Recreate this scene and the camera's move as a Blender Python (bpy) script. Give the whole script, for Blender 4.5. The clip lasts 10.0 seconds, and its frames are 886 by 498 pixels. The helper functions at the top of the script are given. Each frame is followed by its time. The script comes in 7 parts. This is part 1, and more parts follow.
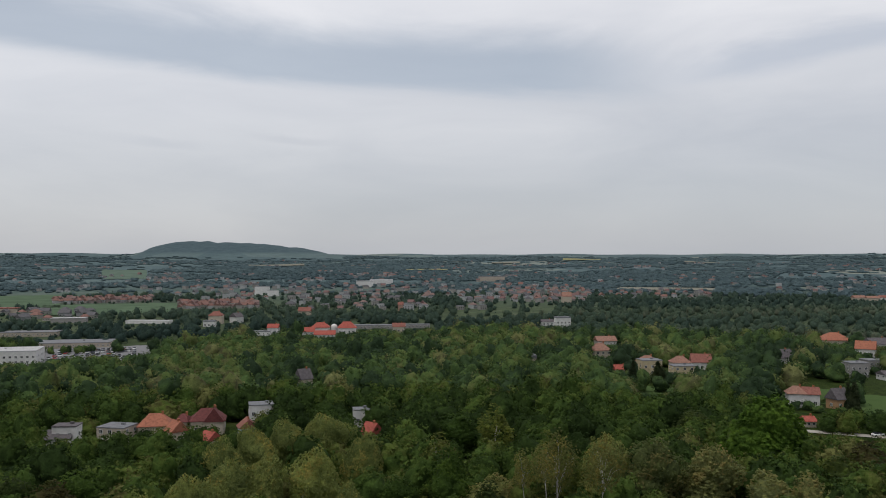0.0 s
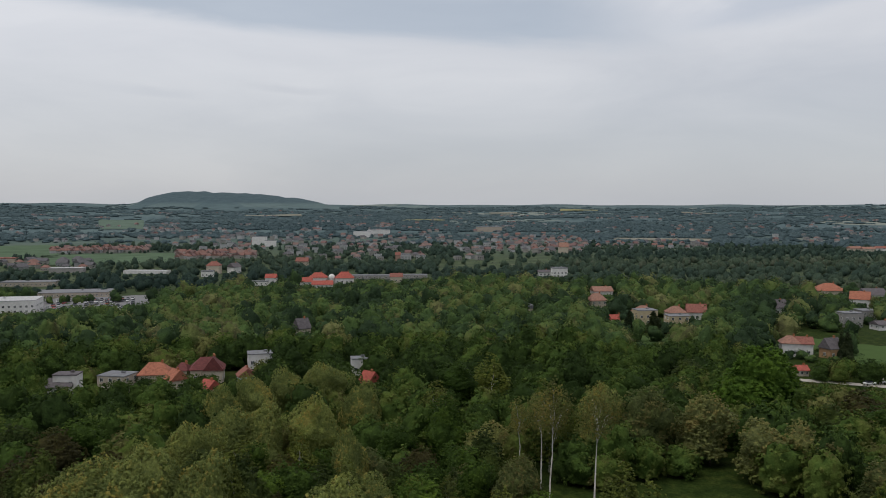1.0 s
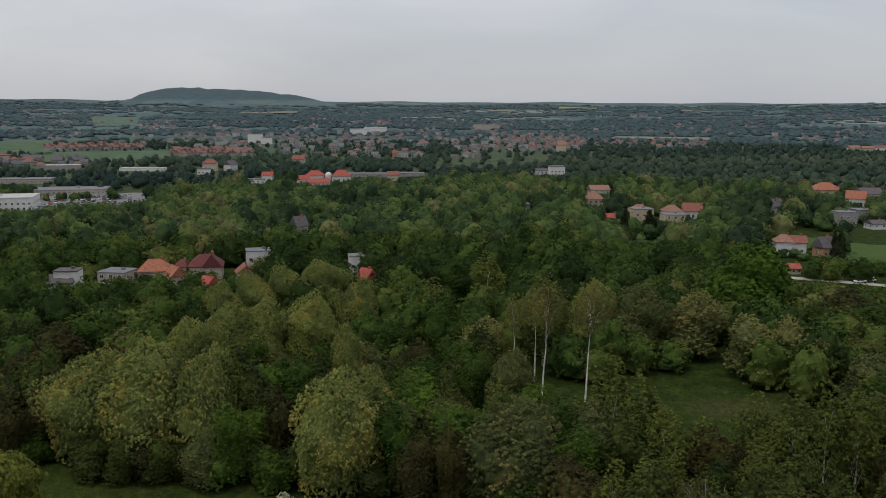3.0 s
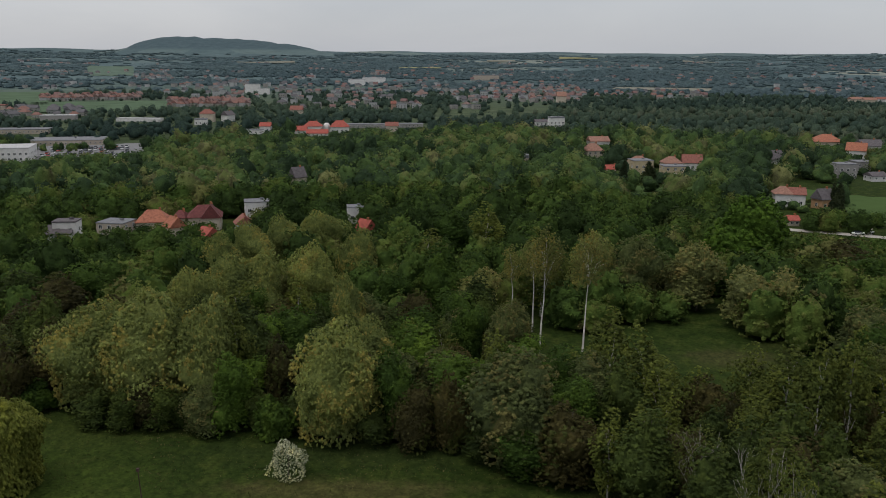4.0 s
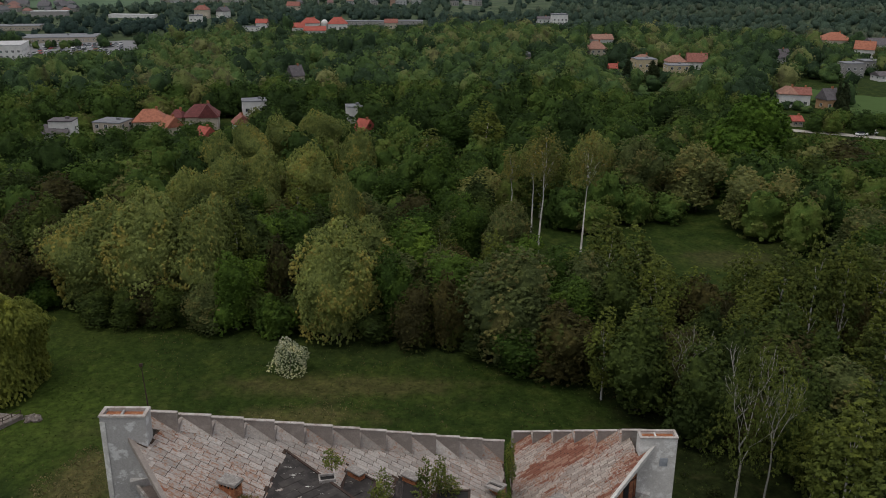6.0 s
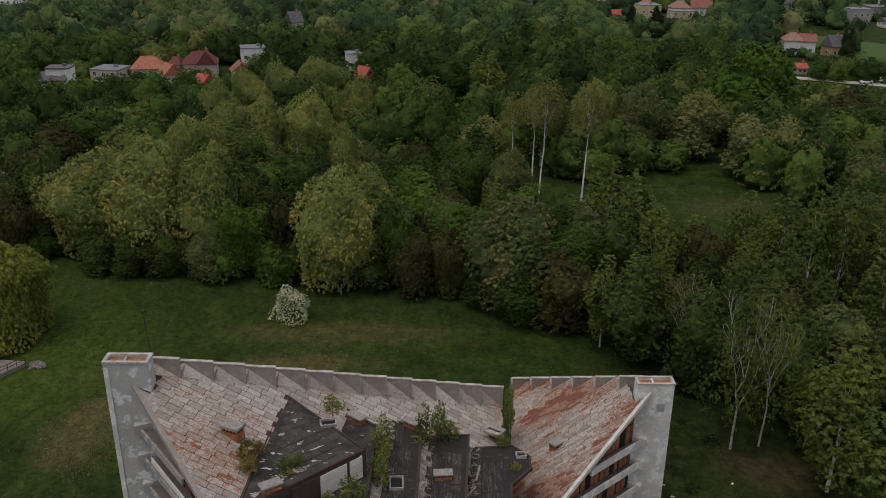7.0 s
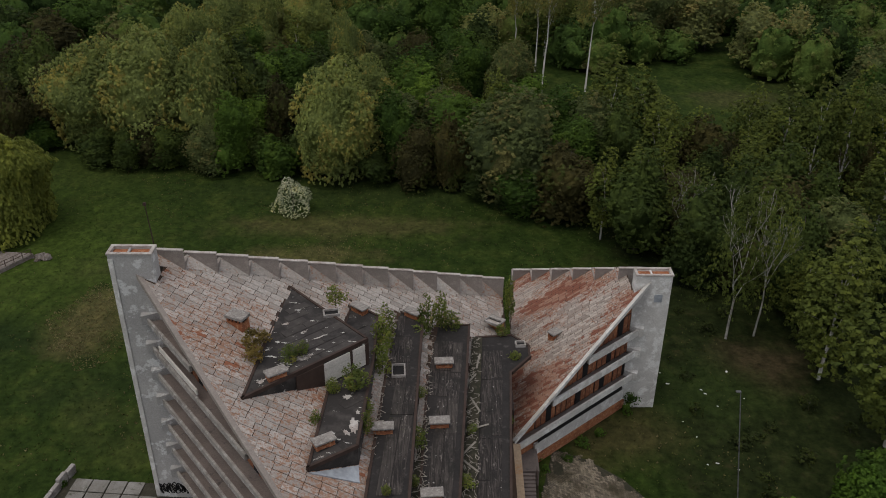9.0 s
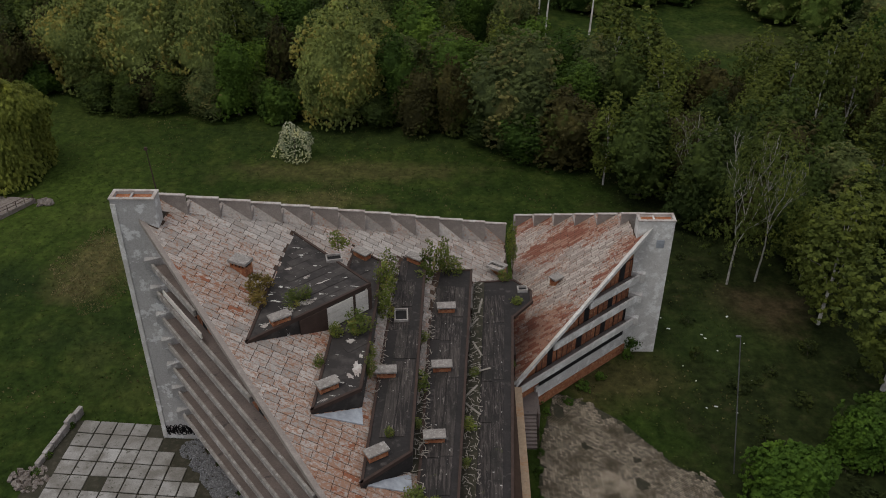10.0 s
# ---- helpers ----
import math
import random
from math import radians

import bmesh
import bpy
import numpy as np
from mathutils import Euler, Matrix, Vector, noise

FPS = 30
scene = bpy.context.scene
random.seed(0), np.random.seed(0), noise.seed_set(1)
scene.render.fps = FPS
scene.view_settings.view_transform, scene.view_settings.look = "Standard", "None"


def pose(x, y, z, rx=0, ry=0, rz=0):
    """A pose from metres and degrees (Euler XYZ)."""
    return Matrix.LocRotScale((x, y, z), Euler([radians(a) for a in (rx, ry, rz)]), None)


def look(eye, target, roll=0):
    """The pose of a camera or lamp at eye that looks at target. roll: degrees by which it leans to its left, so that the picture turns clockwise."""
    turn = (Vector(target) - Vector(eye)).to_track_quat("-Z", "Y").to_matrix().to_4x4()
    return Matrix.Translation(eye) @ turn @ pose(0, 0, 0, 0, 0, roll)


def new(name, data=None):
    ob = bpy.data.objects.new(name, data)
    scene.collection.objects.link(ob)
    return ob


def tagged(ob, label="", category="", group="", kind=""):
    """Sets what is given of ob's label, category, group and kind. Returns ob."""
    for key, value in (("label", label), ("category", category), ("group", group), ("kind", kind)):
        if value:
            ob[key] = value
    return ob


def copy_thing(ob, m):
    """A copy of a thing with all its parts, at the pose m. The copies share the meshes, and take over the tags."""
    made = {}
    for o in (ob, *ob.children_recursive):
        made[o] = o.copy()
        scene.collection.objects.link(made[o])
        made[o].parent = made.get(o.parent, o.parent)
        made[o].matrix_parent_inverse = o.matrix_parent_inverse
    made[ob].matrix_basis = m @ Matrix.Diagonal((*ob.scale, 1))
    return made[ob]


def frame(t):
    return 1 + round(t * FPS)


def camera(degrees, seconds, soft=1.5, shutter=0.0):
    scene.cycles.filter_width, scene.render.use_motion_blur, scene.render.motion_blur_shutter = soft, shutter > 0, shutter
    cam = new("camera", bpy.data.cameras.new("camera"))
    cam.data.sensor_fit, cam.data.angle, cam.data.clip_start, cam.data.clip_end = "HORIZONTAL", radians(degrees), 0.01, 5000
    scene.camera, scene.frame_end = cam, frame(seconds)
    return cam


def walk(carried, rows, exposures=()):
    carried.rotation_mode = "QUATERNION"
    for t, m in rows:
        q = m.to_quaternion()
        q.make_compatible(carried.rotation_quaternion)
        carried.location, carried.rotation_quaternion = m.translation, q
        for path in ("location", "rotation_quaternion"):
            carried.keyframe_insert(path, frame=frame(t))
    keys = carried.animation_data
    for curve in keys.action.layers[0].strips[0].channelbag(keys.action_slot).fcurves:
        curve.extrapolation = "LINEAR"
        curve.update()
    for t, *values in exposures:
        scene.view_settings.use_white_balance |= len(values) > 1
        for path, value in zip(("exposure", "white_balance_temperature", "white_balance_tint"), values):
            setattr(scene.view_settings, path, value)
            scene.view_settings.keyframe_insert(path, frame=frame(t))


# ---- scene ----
# ---------------------------------------------------------------- camera
cam = camera(53.7, 10.0, soft=0.95)
# a hovering flight that drifts back a little while it tilts down: seconds, place, then turn, tilt and roll in degrees
FLIGHT = [
    (0, -0.37, 1.17, 62.31, -0.00, 0.32, 0.00),
    (0.5, -0.39, 1.06, 62.31, -0.08, -1.30, 0.01),
    (1, -0.37, 0.89, 62.26, -0.18, -2.92, 0.07),
    (1.5, -0.33, 0.78, 62.19, -0.26, -4.58, 0.15),
    (2, -0.28, 0.61, 62.20, -0.31, -6.25, 0.20),
    (2.5, -0.21, 0.46, 62.21, -0.34, -7.94, 0.20),
    (4, -0.20, 0.14, 62.00, -0.48, -12.71, 0.36),
    (4.5, -0.10, 0.17, 62.03, -0.48, -14.35, 0.40),
    (5, -0.11, 0.14, 62.02, -0.49, -15.94, 0.44),
    (5.5, -0.03, 0.20, 61.92, -0.50, -17.55, 0.45),
    (7, 0.18, 0.05, 61.76, -0.46, -22.50, 0.46),
    (7.5, 0.24, 0.02, 61.72, -0.43, -24.24, 0.45),
    (8, 0.21, -0.00, 61.73, -0.44, -25.98, 0.51),
    (8.5, 0.23, -0.02, 61.67, -0.43, -27.70, 0.50),
    (9, 0.29, -0.07, 61.71, -0.36, -29.48, 0.41),
    (9.5, 0.36, -0.10, 61.68, -0.32, -31.24, 0.39),
    (10, 0.25, -0.11, 61.68, -0.24, -33.03, 0.40),
]
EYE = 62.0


def aim(x, y, z, yaw, pitch, roll):
    return Matrix.Translation((x, y, z)) @ pose(0, 0, 0, 0, 0, yaw) @ pose(0, 0, 0, 90 + pitch) @ pose(0, 0, 0, 0, 0, roll)


walk(cam, [(row[0], aim(*row[1:])) for row in FLIGHT], exposures=((0.0, 0.0), (5.0, 0.0), (8.0, -0.03), (10.0, -0.05)))

# ---------------------------------------------------------------- sky and sun
SUN_UP, SUN_ROUND = 70.0, -125.0
world = bpy.data.worlds.new("overcast_sky")
scene.world = world
world.use_nodes = True
wn, wl = world.node_tree.nodes, world.node_tree.links
wn.clear()


def wnode(kind, **values):
    n = wn.new(kind)
    for k, v in values.items():
        n.inputs[k].default_value = v
    return n


sky = wn.new("ShaderNodeTexSky")
sky.sky_type, sky.sun_disc, sky.sun_elevation, sky.sun_rotation = "NISHITA", False, radians(SUN_UP), radians(SUN_ROUND)
wcoord = wn.new("ShaderNodeTexCoord")
wsplit = wn.new("ShaderNodeSeparateXYZ")
wl.new(wcoord.outputs["Generated"], wsplit.inputs[0])
# cloud deck: long grey streaks, wavy, sinking a little from one side to the other, over an even grey haze
wmap = wn.new("ShaderNodeMapping")
wmap.inputs["Scale"].default_value = (2.2, 2.2, 9.0)
wl.new(wcoord.outputs["Generated"], wmap.inputs[0])
wbig = wnode("ShaderNodeTexNoise", Scale=1.3, Detail=7.0, Roughness=0.55, Distortion=0.4)
wl.new(wmap.outputs[0], wbig.inputs["Vector"])


def wmath(op, a, b):
    n = wn.new("ShaderNodeMath")
    n.operation = op
    for i, v in enumerate((a, b)):
        if isinstance(v, (int, float)):
            n.inputs[i].default_value = v
        else:
            wl.new(v, n.inputs[i])
    return n.outputs[0]


wave = wmath("MULTIPLY", wmath("SUBTRACT", wbig.outputs[0], 0.5), 0.16)
wlevel = wmath("ADD", wmath("ADD", wsplit.outputs["Z"], wmath("MULTIPLY", wsplit.outputs["X"], -0.06)), wmath("MULTIPLY", wave, 0.5))
wramp = wn.new("ShaderNodeValToRGB")
wel = wramp.color_ramp.elements
wel[0].position, wel[0].color = 0.0, (0.43, 0.45, 0.485, 1)
wel[1].position, wel[1].color = 1.0, (0.62, 0.63, 0.66, 1)
for pos, col in ((0.05, (0.455, 0.47, 0.5)), (0.1, (0.5, 0.51, 0.535)), (0.15, (0.585, 0.59, 0.605)), (0.2, (0.63, 0.635, 0.65)), (0.26, (0.74, 0.74, 0.745)), (0.32, (0.8, 0.8, 0.805)), (0.5, (0.6, 0.61, 0.64))):
    wel.new(pos).color = (*col, 1)
wl.new(wlevel, wramp.inputs[0])


def wstep(src, lo, hi):
    n = wn.new("ShaderNodeMapRange")
    n.interpolation_type = "SMOOTHSTEP"
    n.inputs["From Min"].default_value, n.inputs["From Max"].default_value = lo, hi
    wl.new(src, n.inputs["Value"])
    return n.outputs[0]


def cloud(under, level, slope, rough, thick, sharp, x0, x1, fade, colour, strength):
    """A long grey cloud: its height and slope, uneven edges, the sharper one below, fading out at both ends."""
    q = wmath("ADD", wmath("ADD", wsplit.outputs["Z"], wmath("MULTIPLY", wsplit.outputs["X"], slope)), wmath("MULTIPLY", wave, rough))
    m = wmath("MULTIPLY", wstep(q, level - thick - sharp, level - thick + sharp), wstep(q, level + thick * 2.2, level + thick * 0.3))
    m = wmath("MULTIPLY", m, wmath("MULTIPLY", wstep(wsplit.outputs["X"], x0 - fade, x0 + fade), wstep(wsplit.outputs["X"], x1 + fade, x1 - fade)))
    mix = wn.new("ShaderNodeMix")
    mix.data_type = "RGBA"
    wl.new(wmath("MULTIPLY", m, strength), mix.inputs[0])
    wl.new(under, mix.inputs[6])
    mix.inputs[7].default_value = (*colour, 1)
    return mix.outputs[2]


wdeck = cloud(wramp.outputs[0], 0.203, 0.075, 0.5, 0.026, 0.012, -1.2, 0.2, 0.1, (0.41, 0.455, 0.51), 0.92)
wdeck = cloud(wdeck, 0.16, -0.15, 0.6, 0.014, 0.01, 0.27, 0.9, 0.06, (0.47, 0.5, 0.55), 0.8)
wdeck = cloud(wdeck, 0.122, 0.05, 0.25, 0.0035, 0.003, -0.2, -0.13, 0.03, (0.47, 0.48, 0.51), 0.5)
wdeck = cloud(wdeck, 0.106, 0.05, 0.25, 0.004, 0.003, -0.34, -0.27, 0.04, (0.46, 0.475, 0.51), 0.4)
whaze = wn.new("ShaderNodeMix")
whaze.data_type, whaze.blend_type = "RGBA", "MULTIPLY"
whaze.inputs[0].default_value = 0.5
wsoft = wn.new("ShaderNodeValToRGB")
wsoft.color_ramp.elements[0].position, wsoft.color_ramp.elements[0].color = 0.3, (0.815, 0.81, 0.855, 1)
wsoft.color_ramp.elements[1].position, wsoft.color_ramp.elements[1].color = 0.7, (1.05, 1.02, 1.03, 1)
wl.new(wbig.outputs[0], wsoft.inputs[0])
wl.new(wdeck, whaze.inputs[6])
wl.new(wsoft.outputs[0], whaze.inputs[7])
wskys = wn.new("ShaderNodeMix")
wskys.data_type, wskys.blend_type = "RGBA", "ADD"
wskys.inputs[0].default_value = 0.02
wl.new(whaze.outputs[2], wskys.inputs[6])
wl.new(sky.outputs[0], wskys.inputs[7])
wback = wnode("ShaderNodeBackground", Strength=1.0)
wl.new(wskys.outputs[2], wback.inputs[0])
wout = wn.new("ShaderNodeOutputWorld")
wl.new(wback.outputs[0], wout.inputs[0])

sun = new("sun", bpy.data.lights.new("sun", "SUN"))
sun.data.energy, sun.data.angle, sun.data.color = 1.25, radians(30), (1.0, 0.94, 0.84)
sx = Vector((math.sin(radians(SUN_ROUND)) * math.cos(radians(SUN_UP)), math.cos(radians(SUN_ROUND)) * math.cos(radians(SUN_UP)), math.sin(radians(SUN_UP))))
sun.matrix_world = look(sx * 300, (0, 0, 0))


# ---------------------------------------------------------------- materials
def shade(name, build):
    m = bpy.data.materials.new(name)
    m.use_nodes = True
    n, l = m.node_tree.nodes, m.node_tree.links
    bsdf = n["Principled BSDF"]
    bsdf.inputs["Specular IOR Level"].default_value = 0.25
    build(n, l, bsdf)
    return m


def noise_tex(n, l, scale, detail=4.0, rough=0.55, coord="Object", stretch=None):
    c = n.new("ShaderNodeTexCoord")
    t = n.new("ShaderNodeTexNoise")
    t.inputs["Scale"].default_value, t.inputs["Detail"].default_value, t.inputs["Roughness"].default_value = scale, detail, rough
    src = n.new("ShaderNodeNewGeometry").outputs["Position"] if coord == "World" else c.outputs[coord]
    if stretch:
        mp = n.new("ShaderNodeMapping")
        mp.inputs["Scale"].default_value = stretch[:3]
        if len(stretch) > 3:
            mp.inputs["Rotation"].default_value = (0, 0, radians(stretch[3]))
        l.new(src, mp.inputs[0])
        src = mp.outputs[0]
    l.new(src, t.inputs["Vector"])
    return t.outputs[0]


def ramp(n, l, src, stops):
    r = n.new("ShaderNodeValToRGB")
    e = r.color_ramp.elements
    e[0].position, e[0].color = stops[0][0], (*stops[0][1], 1)
    e[1].position, e[1].color = stops[-1][0], (*stops[-1][1], 1)
    for p, c in stops[1:-1]:
        e.new(p).color = (*c, 1)
    l.new(src, r.inputs[0])
    return r.outputs[0]


def blend(n, l, fac, a, b, mode="MIX"):
    m = n.new("ShaderNodeMix")
    m.data_type, m.blend_type = "RGBA", mode
    for slot, v in ((0, fac), (6, a), (7, b)):
        if isinstance(v, (int, float)):
            m.inputs[slot].default_value = v
        elif isinstance(v, tuple):
            m.inputs[slot].default_value = (*v, 1)
        else:
            l.new(v, m.inputs[slot])
    return m.outputs[2]


def bump(n, l, bsdf, src, strength, distance):
    b = n.new("ShaderNodeBump")
    b.inputs["Strength"].default_value, b.inputs["Distance"].default_value = strength, distance
    l.new(src, b.inputs["Height"])
    l.new(b.outputs[0], bsdf.inputs["Normal"])


def step(n, l, src, lo, hi):
    m = n.new("ShaderNodeMapRange")
    m.inputs["From Min"].default_value, m.inputs["From Max"].default_value = lo, hi
    l.new(src, m.inputs["Value"])
    return m.outputs[0]


def weathered(name, base, dirt, patch, scale=0.6, rough=0.9, fine=9.0, relief=0.02, coord="World", cover=(0.5, 0.66)):
    """Mineral surface: base colour, darker dirt in clouds, lighter or darker flaked patches, fine grain."""
    def build(n, l, b):
        big = noise_tex(n, l, scale, 6, 0.6, coord)
        small = noise_tex(n, l, fine, 4, 0.6, coord)
        flake = noise_tex(n, l, scale * 2.7, 7, 0.65, coord)
        c = blend(n, l, step(n, l, big, 0.35, 0.68), base, dirt)
        c = blend(n, l, step(n, l, flake, *cover), c, patch)
        c = blend(n, l, 0.45, c, ramp(n, l, small, [(0.25, (0.55, 0.55, 0.55)), (0.75, (1.3, 1.3, 1.3))]), "MULTIPLY")
        l.new(c, b.inputs["Base Color"])
        b.inputs["Roughness"].default_value = rough
        bump(n, l, b, small, 0.5, relief)
    return shade(name, build)


def leafy(name, dark, light, accent=None, share=0.0, drift=0.35, mixed=False):
    """Leaves: every leaf, every clump and every tree differs a little in tone."""
    def build(n, l, b):
        g = n.new("ShaderNodeNewGeometry")
        o = n.new("ShaderNodeObjectInfo")
        a = n.new("ShaderNodeAttribute")
        a.attribute_name = "tone"
        c = ramp(n, l, g.outputs["Random Per Island"], [(0.0, dark), (0.24, dark), (0.34, light), (1.0, light)] if mixed else [(0.0, tuple(0.25 * p + 0.75 * q for p, q in zip(dark, light))), (1.0, light)])
        tone = ramp(n, l, o.outputs["Random"], [(0.0, (1 - drift, 1 - drift * 0.85, 1 - drift)), (0.5, (1, 1, 1)), (1.0, (1 + drift * 1.15, 1 + drift, 1 + drift * 0.4))])
        c = blend(n, l, 1.0, c, tone, "MULTIPLY")
        if accent:
            c = blend(n, l, step(n, l, a.outputs["Fac"], 0.66 - share, 0.8 - share), c, accent)
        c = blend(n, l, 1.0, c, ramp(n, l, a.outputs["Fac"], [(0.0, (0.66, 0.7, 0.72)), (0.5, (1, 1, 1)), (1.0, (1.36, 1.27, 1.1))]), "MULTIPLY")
        fine = noise_tex(n, l, 2.2, 4, 0.65, "World", (1.0, 1.0, 0.6))
        c = blend(n, l, 1.0, c, ramp(n, l, fine, [(0.3, (0.72, 0.74, 0.7)), (0.5, (1, 1, 1)), (0.7, (1.24, 1.22, 1.18))]), "MULTIPLY")
        tuft = noise_tex(n, l, 0.75, 3, 0.6, "World")
        c = blend(n, l, 1.0, c, ramp(n, l, tuft, [(0.32, (0.72, 0.74, 0.74)), (0.5, (1, 1, 1)), (0.68, (1.26, 1.24, 1.14))]), "MULTIPLY")
        bump(n, l, b, fine, 0.5, 0.3)
        l.new(c, b.inputs["Base Color"])
        b.inputs["Roughness"].default_value = 0.75
        b.inputs["Specular IOR Level"].default_value = 0.12
        tr = n.new("ShaderNodeBsdfTranslucent")
        l.new(c, tr.inputs[0])
        mx = n.new("ShaderNodeMixShader")
        mx.inputs[0].default_value = 0.34
        l.new(b.outputs[0], mx.inputs[1])
        l.new(tr.outputs[0], mx.inputs[2])
        l.new(mx.outputs[0], n["Material Output"].inputs[0])
    return shade(name, build)


def woods(name, stops, mottle=1.6):
    """Leaves of trees too many to count; the tone of each tree is stored with it."""
    def build(n, l, b):
        a = n.new("ShaderNodeAttribute")
        a.attribute_name = "tone"
        g = n.new("ShaderNodeNewGeometry")
        c = ramp(n, l, a.outputs["Fac"], stops)
        c = blend(n, l, 0.6, c, ramp(n, l, g.outputs["Random Per Island"], [(0.0, (0.82, 0.82, 0.82)), (1.0, (1.18, 1.18, 1.18))]), "MULTIPLY")
        fine = noise_tex(n, l, mottle, 3, 0.7, "World")
        c = blend(n, l, 1.0, c, ramp(n, l, fine, [(0.3, (0.68, 0.68, 0.66)), (0.5, (1, 1, 1)), (0.7, (1.26, 1.25, 1.2))]), "MULTIPLY")
        bump(n, l, b, fine, 0.7, 0.7 / mottle)
        l.new(c, b.inputs["Base Color"])
        b.inputs["Roughness"].default_value = 0.8
        b.inputs["Specular IOR Level"].default_value = 0.05
        tr = n.new("ShaderNodeBsdfTranslucent")
        l.new(c, tr.inputs[0])
        mx = n.new("ShaderNodeMixShader")
        mx.inputs[0].default_value = 0.25
        l.new(b.outputs[0], mx.inputs[1])
        l.new(tr.outputs[0], mx.inputs[2])
        l.new(mx.outputs[0], n["Material Output"].inputs[0])
    return shade(name, build)


def plain(name, colour, rough=0.7, metal=0.0, vary=0.25, scale=1.5, coord="World"):
    def build(n, l, b):
        t = noise_tex(n, l, scale, 5, 0.6, coord)
        l.new(blend(n, l, 1.0, colour, ramp(n, l, t, [(0.3, (1 - vary,) * 3), (0.7, (1 + vary,) * 3)]), "MULTIPLY"), b.inputs["Base Color"])
        b.inputs["Roughness"].default_value, b.inputs["Metallic"].default_value = rough, metal
        if rough > 0.93:
            b.inputs["Specular IOR Level"].default_value = 0.0
    return shade(name, build)


def sheet_metal(name, grey, pale, rust, deep, share, turn, cells, even=0.0):
    """Painted roof sheets gone to rust: each sheet has its own tone; some rust through whole, others in spots and at the edges."""
    def build(n, l, b):
        o = n.new("ShaderNodeObjectInfo")
        g = n.new("ShaderNodeNewGeometry")

        def calc(op, p, q, r=None):
            m = n.new("ShaderNodeMath")
            m.operation = op
            for k, v in enumerate((p, q, r)):
                if isinstance(v, (int, float)):
                    m.inputs[k].default_value = v
                elif v is not None:
                    l.new(v, m.inputs[k])
            return m.outputs[0]

        place = n.new("ShaderNodeSeparateXYZ")
        l.new(g.outputs["Position"], place.inputs[0])
        low_end = place.outputs["Y"]
        own = calc("FRACT", calc("ADD", o.outputs["Random"], g.outputs["Random Per Island"]), 0.0)
        own2 = calc("FRACT", calc("MULTIPLY", own, 17.3), 0.0)
        c = ramp(n, l, own, [(0.0, grey), (0.5, tuple((p + q) / 2 for p, q in zip(grey, pale))), (1.0, pale)])
        wear = noise_tex(n, l, 4.0, 8, 0.78, "World")
        c = blend(n, l, 0.8, c, ramp(n, l, wear, [(0.3, (0.5, 0.49, 0.48)), (0.7, (1.42, 1.41, 1.4))]), "MULTIPLY")
        big = noise_tex(n, l, 0.14, 4, 0.6, "World", (0.7, 1.5, 0.8, turn))
        mid = noise_tex(n, l, 0.5, 5, 0.65, "World", (0.6, 2.2, 1.0, turn))
        spot = noise_tex(n, l, 3.0, 8, 0.74, "World", (1.0, 1.3, 1.0, turn))
        field_ = calc("MULTIPLY_ADD", mid, 0.6, big)
        low = calc("MULTIPLY", step(n, l, low_end, 62.0, 40.0), even)
        tint = calc("MULTIPLY", calc("ADD", step(n, l, field_, 0.72 - share, 1.02 - share), calc("MULTIPLY", low, 0.4)), 0.5)
        c = blend(n, l, tint, c, tuple(0.32 * p + 0.58 * q for p, q in zip(rust, pale)))
        spots = calc("MULTIPLY_ADD", spot, 0.95, calc("MULTIPLY_ADD", big, 1.0 - even, calc("MULTIPLY_ADD", low, 0.1, 0.5 * even)))
        c = blend(n, l, calc("MULTIPLY", step(n, l, spots, 1.06 - share, 1.13 - share), 0.85), c, rust)
        whole = calc("ADD", calc("MULTIPLY_ADD", own2, cells, field_), calc("MULTIPLY", spot, 0.42))
        whole = calc("ADD", whole, calc("MULTIPLY", low, 0.08))
        c = blend(n, l, step(n, l, whole, 1.22 + 0.5 * cells - share + 0.1 * even, 1.27 + 0.5 * cells - share + 0.1 * even), c, deep)
        l.new(c, b.inputs["Base Color"])
        b.inputs["Roughness"].default_value = 0.75
        bump(n, l, b, wear, 0.3, 0.01)
    return shade(name, build)


M = {}
M["concrete"] = weathered("grey_weathered_concrete", (0.4, 0.385, 0.37), (0.31, 0.3, 0.29), (0.56, 0.555, 0.545), 0.3, cover=(0.55, 0.6))
M["pale_concrete"] = weathered("pale_peeling_render", (0.56, 0.54, 0.51), (0.44, 0.42, 0.395), (0.66, 0.65, 0.625), 0.4, cover=(0.5, 0.6))
M["panel"] = weathered("beige_grey_parapet", (0.26, 0.222, 0.198), (0.22, 0.19, 0.17), (0.3, 0.262, 0.235), 0.5)
M["coping"] = weathered("chipped_white_coping", (0.46, 0.43, 0.4), (0.27, 0.225, 0.2), (0.17, 0.12, 0.1), 1.2, cover=(0.6, 0.66))
M["floor_brown"] = weathered("brown_screed", (0.2, 0.165, 0.15), (0.14, 0.115, 0.105), (0.09, 0.08, 0.075), 0.35, cover=(0.6, 0.68))
M["lip"] = weathered("streaked_balcony_concrete", (0.31, 0.285, 0.262), (0.19, 0.17, 0.155), (0.4, 0.38, 0.36), 0.7)
M["bitumen"] = weathered("black_bitumen_felt", (0.03, 0.026, 0.025), (0.02, 0.018, 0.017), (0.07, 0.062, 0.058), 0.5, fine=5, cover=(0.58, 0.72))
